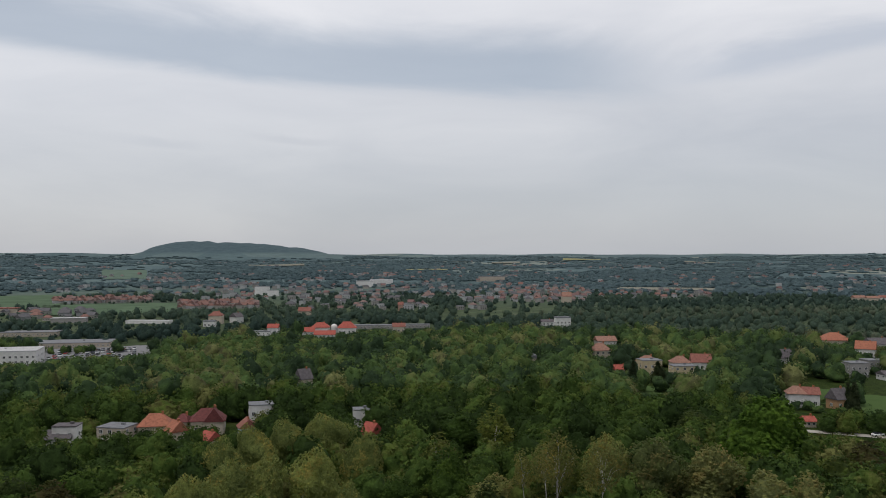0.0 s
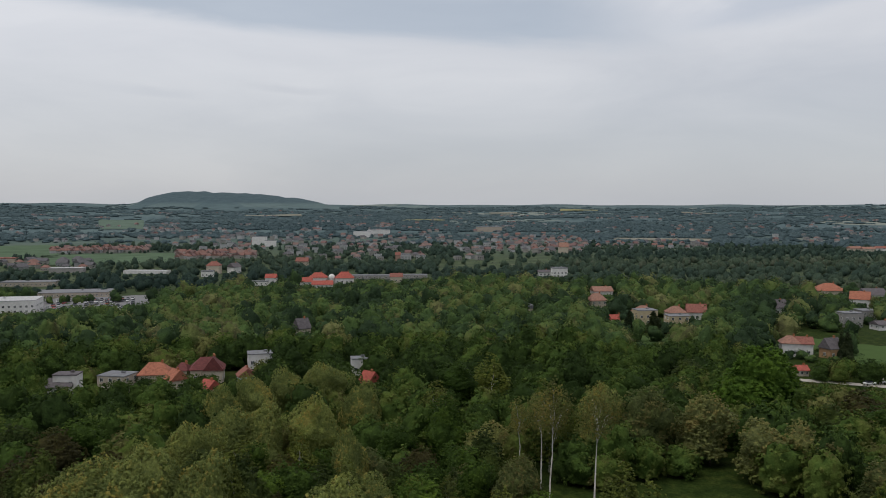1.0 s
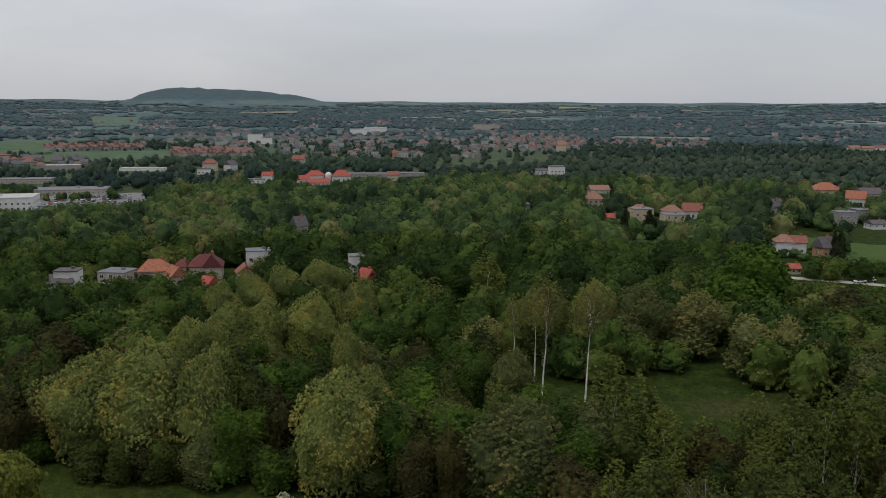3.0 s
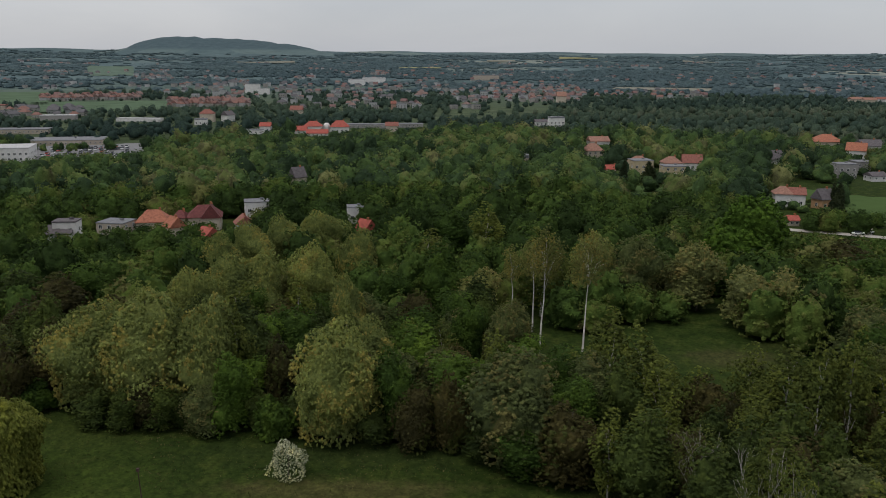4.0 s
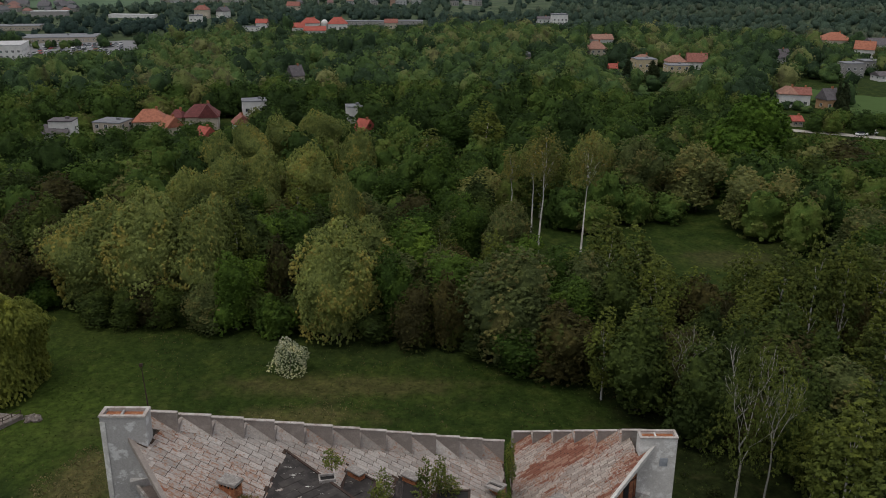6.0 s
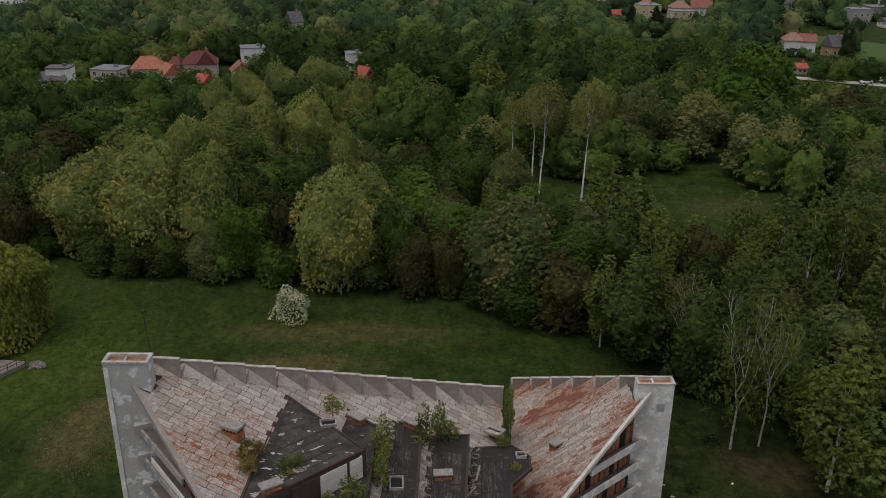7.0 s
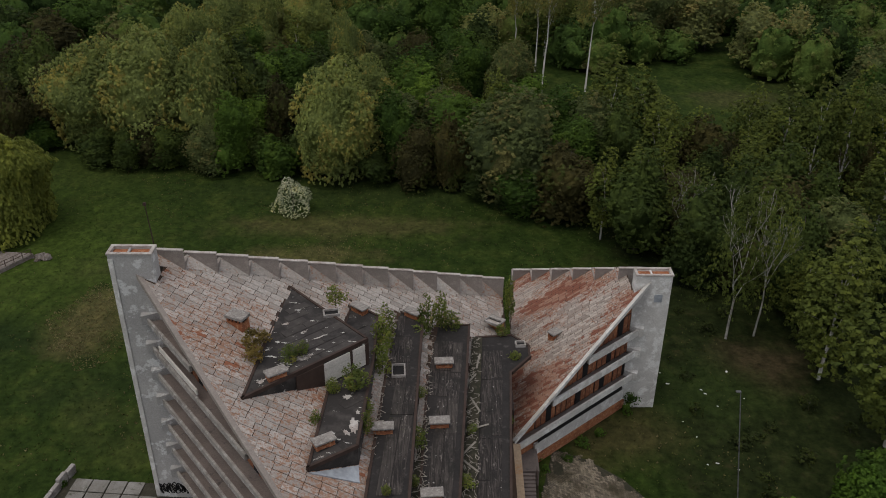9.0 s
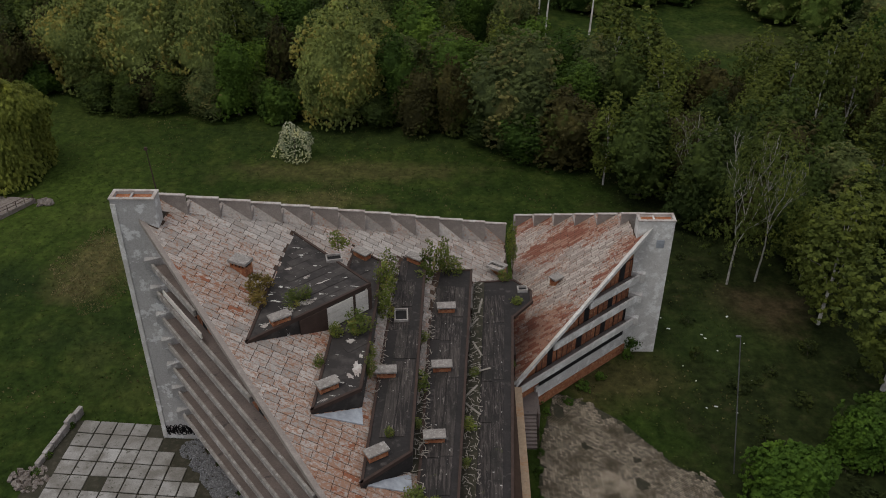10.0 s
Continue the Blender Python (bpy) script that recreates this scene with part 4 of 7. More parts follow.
for zt, plan, mat in TERR:
    bm = bmesh.new()
    if zt < 12:
        prism(bm, plan, zt - 0.45, zt)
        prism(bm, [(3.2, 68.5), (2.2, 38.0), (4.9, 38.0), (5.6, 54.4), (5.7, 66.0)], 2.0, zt - 0.45)
    else:
        prism(bm, plan, lambda x, y: roof_l(x, y) - 2.0, zt)
    t = hpart("terrace_roof", bm, M[mat], label="flat black felt roof, cracked and overgrown")
    terraces.append(t)
    # raised felt edging round the roof
    c = Vector((sum(p[0] for p in plan) / len(plan), sum(p[1] for p in plan) / len(plan), 0))
    bm = bmesh.new()
    for (ax, ay), (bx, by) in zip(plan, plan[1:] + plan[:1]):
        a, b = Vector((ax, ay, 0)), Vector((bx, by, 0))
        nn = Vector((-(b - a).y, (b - a).x, 0)).normalized()
        if nn.dot(c - a) < 0:
            nn = -nn
        prism(bm, [(p.x, p.y) for p in (a - nn * 0.05, b - nn * 0.05, b + nn * 0.16, a + nn * 0.16)], zt - 0.25, zt + 0.09)
    hpart("felt_edging", bm, M["dark_wood"], t)
    # lapped felt lengths
    if mat == "bitumen":
        x0 = min(p[0] for p in plan)
        rng = random.Random(int(zt * 10))
        yl = 38.0
        while yl < 71:
            yn = yl + rng.uniform(3.2, 5.0)
            xx = x0 - 1.0
            while xx < 10:
                o = rng.uniform(-0.25, 0.25)
                sh = (yl + o - 60) * 0.065
                sh2 = (yn + o - 60) * 0.065
                piece = [(xx + sh, yl + o), (xx + 0.9 + sh, yl + o), (xx + 0.9 + sh2, yn + o - 0.07), (xx + sh2, yn + o - 0.05)]
                if sum(inside(p, plan) for p in piece) == 4:
                    bm = bmesh.new()
                    prism(bm, piece, zt + 0.004, zt + 0.03 + rng.uniform(0, 0.03))
                    hpart("felt_strip", bm, M["felt_strip"], t)
                xx += 0.97
            yl = yn
# felt lengths of the uppermost roofs, laid parallel to the clad wall
for t, (zt, plan, mat) in zip(terraces[:2], TERR[:2]):
    run_a = math.atan2(7.8, 8.9)
    ca, sa = math.cos(run_a), math.sin(run_a)
    for i in range(-9, 16):
        for j in range(9):
            ring = []
            for a, b in ((0.02, 0.03), (2.06, 0.03), (2.06, 0.86), (0.02, 0.86)):
                px, py = a + j * 2.1 - 3.0 + (i % 3) * 0.7, b + i * 0.9
                ring.append((-14.4 + px * ca - py * sa, 51.5 + px * sa + py * ca))
            if sum(inside(p, plan) for p in ring) == 4:
                bm = bmesh.new()
                prism(bm, ring, zt + 0.004, zt + 0.018 + 0.012 * ((i * 7 + j * 3) % 3))
                hpart("felt_strip", bm, M["bitumen_torn"], t)
# clad wall under the uppermost terrace
pa, pb = Vector((-14.36, 51.5, 0)), Vector((-5.52, 59.26, 0))
run = (pb - pa).normalized()
out = Vector((run.y, -run.x, 0))
for a, b, zb, zt, mt, nm in ((0.40, 0.62, None, 19.3, "dark_wood", "boarding"), (0.62, 0.84, None, 19.2, "board", "cladding"), (0.86, 0.97, None, 19.2, "board", "cladding"), (0.97, 1.0, None, 19.3, "dark_wood", "post"), (0.84, 0.86, None, 19.3, "dark_wood", "post")):
    p, q = pa.lerp(pb, a) + out * 0.004, pa.lerp(pb, b) + out * 0.004
    bm = bmesh.new()
    if nm == "cladding":
        for j in range(3):
            z0, z1 = 17.2 + 0.7 * j, 17.2 + 0.7 * j + 0.66
            prism(bm, [(v.x, v.y) for v in (p, q, q + out * 0.09, p + out * 0.09)], z0, min(z1, zt))
    else:
        prism(bm, [(v.x, v.y) for v in (p, q, q + out * 0.12, p + out * 0.12)], 16.6, zt)
    hpart(nm, bm, M[mt], terraces[0], "white cladding boards" if nm == "cladding" else "")
# small zinc aprons in front of the lower terraces
for (x, y, z) in ((-7.3, 47.9, 16.6), (-3.5, 43.2, 14.6)):
    bm = bmesh.new()
    prism(bm, [(x - 1.6, y - 1.2), (x + 1.7, y + 1.1), (x + 1.9, y - 0.5)], lambda a, b: roof_l(a, b), lambda a, b: roof_l(a, b) + 0.12)
    hpart("zinc_apron", bm, M["flashing"], roofl)
# tan eave along the foot of the last terrace
bm = bmesh.new()
prism(bm, [(5.6, 62.2), (8.05, 62.2), (7.6, 38.0), (5.0, 38.0)], 5.2, lambda x, y: 5.65 + 0.08 * (7.4 - x))
eave = hpart("side_eave", bm, M["band"], label="tan rust-streaked side eave")
bm = bmesh.new()
prism(bm, [(5.5, 62.2), (6.9, 62.2), (6.5, 38.0), (4.0, 38.0)], 0, 5.2)
hpart("wall", bm, M["brick"])


def vent_stack(x, y, z, w, d, h, turn, mat="lip", slope=None):
    """Brick vent: body with side openings and a thick concrete cap."""
    m = Matrix.Translation((x, y, z)) @ pose(0, 0, 0, 0, 0, turn)
    bm = bmesh.new()
    box(bm, -w / 2, w / 2, -d / 2, d / 2, -0.6, h * 0.45, m)
    n = 4
    for i in range(n + 1):
        for s in (-1, 1):
            cx = -w / 2 + 0.06 + (w - 0.12) * i / n
            box(bm, cx - 0.06, cx + 0.06, s * (d / 2 - 0.06) - 0.06, s * (d / 2 - 0.06) + 0.06, h * 0.45, h * 0.75, m)
    v = hpart("roof_vent", bm, M["brick"], label="small brick roof vent with a concrete cap")
    bm = bmesh.new()
    box(bm, -w / 2 + 0.13, w / 2 - 0.13, -d / 2 + 0.13, d / 2 - 0.13, h * 0.45, h * 0.75, m)
    hpart("flue", bm, M["shade_and_spray_black"], v)
    bm = bmesh.new()
    box(bm, -w / 2 - 0.12, w / 2 + 0.12, -d / 2 - 0.12, d / 2 + 0.12, h * 0.75, h, m, 0.03)
    hpart("cap", bm, M["cap"], v, "weathered concrete cap")


for x, y, z, turn in ((-12.2, 54.1, 19.6, 32), (-8.1, 49.2, 17.1, 32), (-4.2, 44.3, 15.1, 32), (-4.0, 53.0, 15.1, 4), (0.85, 63.8, 13.4, 4), (0.45, 55.7, 13.4, 4), (-0.1, 47.6, 13.4, 4),
                      (-6.9, 67.1, 17.1, -40), (-2.1, 69.3, 15.1, -35), (6.2, 73.6, 11.3, -35)):
    vent_stack(x, y, z, 1.5, 0.72, 0.7, turn)
vent_stack(-16.11, 59.56, 20.76, 1.5, 1.0, 1.1, -25)
vent_stack(12.4, 74.6, 9.0, 1.1, 0.8, 0.8, 38)
# roof light and loose slabs
for x, y, z, w, d, turn in ((-8.9, 62.9, 19.6, 1.4, 1.0, 12), (-3.1, 60.7, 15.1, 1.2, 1.7, 3), (5.9, 73.0, 11.9, 1.7, 1.0, -35), (8.3, 69.3, 11.8, 1.0, 0.8, 4)):
    m = Matrix.Translation((x, y, z)) @ pose(0, 0, 0, 0, 0, turn)
    bm = bmesh.new()
    for a in ((-w / 2, w / 2, -d / 2, -d / 2 + 0.12), (-w / 2, w / 2, d / 2 - 0.12, d / 2), (-w / 2, -w / 2 + 0.12, -d / 2 + 0.12, d / 2 - 0.12), (w / 2 - 0.12, w / 2, -d / 2 + 0.12, d / 2 - 0.12)):
        box(bm, *a, 0.0, 0.28, m)
    k = hpart("roof_light", bm, M["lip"], label="broken roof light with a pale frame")
    bm = bmesh.new()
    box(bm, -w / 2 + 0.13, w / 2 - 0.13, -d / 2 + 0.13, d / 2 - 0.13, 0.01, 0.1, m)
    hpart("pane", bm, M["shade_and_spray_black"] if w < 1.5 else M["coping"], k)

# aerial mast at the corner of the roof
mast = thing("aerial_mast", "thin rusty aerial mast beside the roof corner", "mast", (-23.0, 63.0, 23.0))
bm = bmesh.new()
tube(bm, (0, 0, 0), (-0.25, 0.1, 4.6), 0.07, 0.05)
part("lower_tube", bm, M["dark_wood"], mast)
bm = bmesh.new()
tube(bm, (-0.25, 0.1, 4.61), (-0.38, 0.13, 6.9), 0.045, 0.03)
part("upper_tube", bm, M["dark_wood"], mast)
bm = bmesh.new()
box(bm, -0.5, -0.28, 0.03, 0.23, 6.9, 7.15)
part("head", bm, M["dark_wood"], mast)

lay_sheets(roofl, deck_l, roof_l, -6, 1.12, 0.7, M["sheet_left"], lambda x, y: y - 0.2 * x, on_terrace, 3)
lay_sheets(roofr, deck_r, roof_r, 179, 0.72, 0.4, M["sheet_right"], lambda x, y: y, lambda x, y: x < 6.3, 4)


# ---------------------------------------------------------------- trees
def leaf_tris(rs, pts, nrm, size, droop=0.0, long=1.0, ruffle=0.33):
    """A small leaf spray at every point, turned outwards with a little ruffle; droop hangs them along the vertical."""
    n = len(pts)
    nrm = nrm + rs.normal(0, ruffle, (n, 3))
    nrm /= np.linalg.norm(nrm, axis=1, keepdims=True) + 1e-9
    up = rs.normal(0, 1, (n, 3)) * (1 - droop) + np.array([0, 0, -1.0]) * droop * 2.0
    u = np.cross(nrm, up)
    u /= np.linalg.norm(u, axis=1, keepdims=True) + 1e-9
    v = np.cross(u, nrm)
    s = np.asarray(size).reshape(-1, 1) * rs.uniform(0.6, 1.35, (n, 1))
    a, b = u * s * 0.62, v * s * 0.62 * long
    k = rs.uniform(-0.6, 0.6, (n, 1))
    tri = np.stack([pts - b + a * k, pts + a * 0.9 + b * 0.6, pts - a * 0.9 + b * 0.6], 1)
    return tri.reshape(-1, 3), np.arange(3 * n).reshape(-1, 3)


def bearings(rs, n):
    """Even directions all round, a little disturbed."""
    k = np.arange(n) + 0.5
    z = 1 - 2 * k / n
    a = k * 2.39996 + rs.uniform(0, 6.28)
    q = np.stack([np.sqrt(1 - z * z) * np.cos(a), np.sqrt(1 - z * z) * np.sin(a), z], -1) + rs.normal(0, 0.5 / math.sqrt(n), (n, 3))
    return q / np.linalg.norm(q, axis=1, keepdims=True)


def profile(shape, t):
    """Half-width of a crown against its height, both from 0 to 1."""
    if shape == "cone":
        return np.clip(1.04 - t, 0, 1) ** 0.9
    if shape == "dome":
        return np.clip(1 - np.abs(t - 0.22) ** 2.1 / np.where(t > 0.22, 0.78, 0.62) ** 2.1, 0, 1) ** 0.55
    if shape == "tall":
        return np.clip(np.sin(math.pi * (0.12 + 0.88 * t ** 0.85)), 0, 1) ** 0.75
    if shape == "mound":
        return np.sqrt(np.clip(1 - t * t, 0, 1))
    return np.where(t > 0.32, np.clip(1 - (np.maximum(t - 0.32, 0) / 0.68) ** 2.4, 0, 1) ** 0.52, 1 - 0.12 * (np.maximum(0.32 - t, 0) / 0.32) ** 2)


class Crown:
    """The outer form of a crown: an uneven hull about the stem, swollen by overlapping rounded clumps with creases between, and smaller clumps on those."""

    def __init__(self, rs, h, w, base, count, shape, small=4):
        self.h, self.w, self.base, self.shape = h, w, base, shape
        self.warp = rs.uniform(0, 6.28, 3)
        self.mid = np.array([0.0, 0.0, base + (h - base) * 0.38])
        self.sets, self.fit = [], np.ones(3)
        for n in (count, count * small):
            if n:
                t = 0.03 + 0.94 * ((np.arange(n) * 0.61803 + rs.rand()) % 1.0)
                a = np.arange(n) * 2.39996 + rs.uniform(-0.6, 0.6, n)
                c = self.at(t, a, np.full(n, 1.0))[0]
                rad = math.sqrt((1.9 if not self.sets else 3.0) * w * (h - base) / n) * rs.uniform(0.42, 0.72, n)
                self.sets.append((c, rad, rs.uniform(0.5, 1.05, n), rs.normal(0, 0.2 if not self.sets else 0.15, n)))

        # brought to the height and spread that were asked for
        p = self.at(np.tile(np.linspace(0.02, 0.98, 25), 16), np.repeat(np.arange(16) * 0.3927, 25), np.ones(400))[0]
        wide = 0.5 * w / np.percentile(np.hypot(p[:, 0], p[:, 1]), 96)
        self.fit = np.array([wide, wide, h / p[:, 2].max()])

    def hull(self, t, a, inset):
        t = np.asarray(t)
        r = 0.5 * self.w * profile(self.shape, t) * (1 + 0.13 * np.sin(2 * a + self.warp[0]) + 0.11 * np.sin(3 * a + self.warp[1] + 4 * t))
        top = self.base + (self.h - self.base) * t * (1 + 0.05 * np.sin(a + self.warp[2]))
        p = np.stack([r * np.cos(a), r * np.sin(a), top], -1) - self.mid
        q = p / np.array([0.5 * self.w, 0.5 * self.w, 0.5 * (self.h - self.base)])
        q[:, 2] = np.maximum(q[:, 2], -0.05)
        q /= np.linalg.norm(q, axis=1, keepdims=True) + 1e-9
        k = np.asarray(inset)[:, None] * np.ones(3)
        k[:, 2] = np.where(p[:, 2] < 0, 1.0, k[:, 2])
        return self.mid + p * k, q

    def at(self, t, a, inset, swell=1.0):
        """Places on the swollen hull, the way they face and their tone."""
        p, q = self.hull(t, a, np.full(len(t), 0.74))
        face, tone = 0.5 * q, np.full(len(t), 0.5)
        for level, (c, rad, rise, own) in enumerate(self.sets):
            lift, which = np.zeros(len(p)), np.zeros(len(p), int)
            for i in range(0, len(p), 3000):
                d2 = ((p[i:i + 3000, None] - c[None]) ** 2).sum(-1)
                cap = np.sqrt(np.maximum(rad ** 2 - d2, 0)) * rise - 1e-4 * d2
                which[i:i + 3000] = cap.argmax(1)
                lift[i:i + 3000] = np.maximum(cap.max(1), 0)
            p = p + q * (lift * swell * (1.05 if level == 0 else 0.8))[:, None]
            turn = p - c[which]
            turn /= np.linalg.norm(turn, axis=1, keepdims=True) + 1e-9
            face = face + turn * ((1.0 if level == 0 else 0.7) * (lift > 0))[:, None]
            tone = tone + own[which]
        p = self.mid + (p - self.mid) * np.asarray(inset)[:, None]
        p[:, 2] = np.maximum(p[:, 2], 0.08)
        p = p * self.fit
        return p, face + np.array([0, 0, 0.2]), np.clip(tone, 0, 1)


def crown_points(rs, n, env, reach, bunch=9, hang=0.0):
    """Leaf places through the outer layer of a crown: leaves in bunches at the twigs' ends, some standing out, some sunk."""
    m = n // bunch
    # as many bunches to each square metre of the crown's top as of its sides
    g = np.linspace(0, 1, 241)
    r, z = 0.5 * env.w * profile(env.shape, g), (env.h - env.base) * g
    area = np.concatenate([[0], np.cumsum((0.5 * (r[1:] + r[:-1]) + 0.04 * env.w) * np.hypot(np.diff(r), np.diff(z)))])
    t = np.interp(rs.rand(m), area / area[-1], g)
    p, face, tone = env.at(t, rs.uniform(0, 2 * math.pi, m), 1.0 - reach * rs.rand(m) ** 1.5)
    face /= np.linalg.norm(face, axis=1, keepdims=True) + 1e-9
    size = 0.7 * math.sqrt(env.w * (env.h - env.base) / m) * rs.uniform(0.6, 1.3, (m, 1))
    out = rs.uniform(-0.5, 1.15, (m, 1))
    p = p + (face + np.array([0, 0, 0.35 - hang])) * size * out
    tone = tone + rs.normal(0, 0.1, m)
    d = rs.normal(0, 1, (m, bunch, 3))
    d /= np.linalg.norm(d, axis=2, keepdims=True)
    q = d * rs.rand(m, bunch, 1) ** 0.5 * size[:, None] * np.array([0.85, 0.85, 0.75 + 0.9 * hang])
    pts = (p[:, None] + q).reshape(-1, 3)
    pts[:, 2] = np.maximum(pts[:, 2], 0.06)
    return pts, (face[:, None] + 0.75 * d).reshape(-1, 3), np.clip(np.repeat(tone, bunch), 0, 1)


def inner_mass(rs, env, level, shrink):
    """The dense inside of a crown: a closed skin under the leaves."""
    rows, cols = 3 * level + 2, 4 * level + 3
    t = np.repeat(0.5 - 0.5 * np.cos(np.linspace(0.0, math.pi, rows)), cols)
    a = np.tile(np.arange(cols) * 2 * math.pi / cols, rows)
    p, _, tone = env.at(t, a, np.full(rows * cols, shrink) * (rs.uniform(0.9, 1.07, rows * cols) if level > 2 else rs.uniform(0.96, 1.03, rows * cols)), 0.9)
    p[:cols], p[-cols:] = p[:cols].mean(0), p[-cols:].mean(0)
    fs = []
    for i in range(rows - 1):
        for k in range(cols):
            b, e = i * cols + k, i * cols + (k + 1) % cols
            fs += [(b, e, e + cols), (b, e + cols, b + cols)]
    return p, np.array(fs), tone


#        height width base lobes billow shape  leaf  leaves droop long  leaf material, bark, label
KINDS = {
    "willow": (20, 16, 0.4, 32, 6, "round", 0.17, 30000, 0.6, 1.5, "leaf_willow", "bark", "broad olive-green willow with a domed billowing crown"),
    "weeping_willow": (17, 14, 0.3, 44, 4, "mound", 0.105, 36000, 0.95, 4.0, "leaf_weeping", "bark", "yellow-green weeping willow with hanging branches"),
    "broadleaf_tree": (15, 9, 0.6, 20, 5, "round", 0.2, 9000, 0.2, 1.0, "leaf_green", "bark", "fresh green broadleaf tree in spring leaf"),
    "dark_tree": (15, 8, 0.6, 20, 5, "tall", 0.2, 8000, 0.2, 1.1, "leaf_dark", "bark", "dark green broadleaf tree in the wood"),
    "brown_tree": (11, 8, 0.3, 28, 4, "round", 0.15, 8500, 0.3, 1.5, "leaf_brown", "bark", "brownish tree only just coming into leaf"),
    "birch": (19, 7, 2.0, 30, 4, "tall", 0.2, 9500, 0.6, 1.6, "leaf_birch", "birch_bark", "slender white-stemmed birch with airy leaves"),
    "tall_birch": (29, 9, 17.0, 20, 5, "tall", 0.17, 8000, 0.6, 1.6, "leaf_olive", "birch_bark", "tall birch with a long bare white stem"),
    "bare_birch": (16, 8.5, 3.0, 20, 4, "round", 0.13, 5200, 0.4, 1.5, "leaf_birch", "old_birch_bark", "pale forked birch with nearly bare branches"),
    "pale_tree": (14, 9, 1.5, 20, 5, "round", 0.2, 9500, 0.1, 1.0, "leaf_pale", "bark", "pale yellow-green tree in flower"),
    "silver_tree": (16, 10, 0.6, 26, 5, "round", 0.18, 12000, 0.3, 1.3, "leaf_silver", "bark", "grey-green tree with fine silvery leaves"),
    "maple": (12, 10, 0.6, 28, 5, "dome", 0.27, 13000, 0.1, 1.0, "leaf_bright", "bark", "dense bright green maple with rounded crown"),
    "blossom_shrub": (5.6, 6.6, 0.1, 26, 4, "mound", 0.11, 12000, 0.1, 1.0, "blossom", "bark", "white blossoming shrub on the meadow"),
    "shrub": (5, 5.5, 0.1, 20, 5, "dome", 0.17, 5000, 0.1, 1.0, "leaf_green", "bark", "rounded green shrub in fresh leaf"),
    "spruce": (16, 6, 0.3, 50, 3, "cone", 0.26, 6000, 0.5, 1.4, "leaf_needle", "bark", "dark conical spruce beside the houses"),
}
SOLID = ("brown_tree", "willow", "weeping_willow", "broadleaf_tree", "dark_tree", "silver_tree", "maple", "shrub", "spruce", "pale_tree")


PROTO, COUNT = {}, {}


def tree_proto(kind, variant):
    h, w, base, count, twigs, shape, leaf, leaves, droop, long, lm, bark, label = KINDS[kind]
    rs = np.random.RandomState(sum(map(ord, kind)) + 97 * variant)
    airy = kind not in SOLID
    env = Crown(rs, h, w, base, count, shape, twigs)
    p, face, tone = crown_points(rs, leaves, env, 0.24 if kind == "blossom_shrub" else 0.55 if kind in ("roof_sapling", "roof_scrub") else 0.4 if airy else 0.16, 9, 0.6 if "willow" in kind else 0.0)
    ends = env.at(0.15 + 0.75 * rs.rand(9), np.arange(9) * 2.4, np.full(9, 0.75))[0]
    v, f = leaf_tris(rs, p, face, leaf * (1.0 if airy else 1.28), droop, long, 0.3)
    tone = np.repeat(tone, 3)
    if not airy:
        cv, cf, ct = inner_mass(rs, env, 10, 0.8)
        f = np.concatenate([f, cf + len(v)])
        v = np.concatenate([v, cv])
        # inner skin toned down: shade between the leaf clumps painted in
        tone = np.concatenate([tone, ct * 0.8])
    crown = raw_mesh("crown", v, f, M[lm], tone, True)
    bm = bmesh.new()
    bare = kind == "bare_birch"
    r0 = h * (0.0088 if bare else 0.0085 if bark == "birch_bark" else 0.016)
    spine = [Vector((0, 0, -0.3))]
    tall = 12.0 if bare else 6.6 if "birch" in kind else 5.6
    for i in range(5):
        spine.append(Vector((rs.uniform(-0.25, 0.25) * i * 0.4, rs.uniform(-0.25, 0.25) * i * 0.4, h * (i + 1) / tall)))

    def graft(a, b, ra, rb, sides):
        """A length of stem or limb, grown onto what is there already."""
        n0 = len(bm.verts)
        old = list(bm.verts)
        tube(bm, a, b, ra, rb, sides)
        bm.verts.ensure_lookup_table()
        if n0:
            near = min(old, key=lambda q: (q.co - Vector(a)).length_squared)
            bm.faces.new((bm.verts[n0], bm.verts[n0 + 1], near))

    def fork(a, d, ln, r, depth):
        """A limb that bends upwards and divides."""
        b = a + d * ln * 0.5
        d2 = (d + Vector((rs.normal(0, 0.14), rs.normal(0, 0.14), 0.12))).normalized()
        e = b + d2 * ln * 0.5
        graft(a, b, r, r * 0.82, 5)
        graft(b, e, r * 0.82, r * 0.6, 5)
        if depth:
            for i in range(3):
                s = b if i == 0 else e
                d3 = (d2 + Vector((rs.normal(0, 0.42), rs.normal(0, 0.42), 0.1))).normalized()
                fork(s, d3, ln * rs.uniform(0.5, 0.72), r * (0.5 if i == 0 else 0.6), depth - 1)

    for i in range(5):
        graft(spine[i], spine[i + 1], r0 * (1 - i / (11.0 if bare else 5.6)), r0 * (1 - (i + 1) / (11.0 if bare else 5.6)), 7)
    if bare:
        for i in range(4):
            a = i * 1.7 + rs.uniform(-0.3, 0.3)
            fork(spine[5 - i % 3], Vector((math.cos(a) * 0.42, math.sin(a) * 0.42, 1.0)).normalized(), 0.21 * h, r0 * 0.45, 3)
    else:
        for i in range(0, len(ends), 1 if "birch" in kind else 2):
            c = Vector(ends[i])
            zz = max(0.1, min(0.88, (c.z - 0.1 * h) / h)) * 5.6
            s = spine[int(zz)].lerp(spine[min(5, int(zz) + 1)], zz - int(zz))
            mid = s.lerp(c, 0.55) + Vector((0, 0, 0.06 * h))
            rb = r0 * 0.17
            graft(s, mid, rb, rb * 0.7, 5)
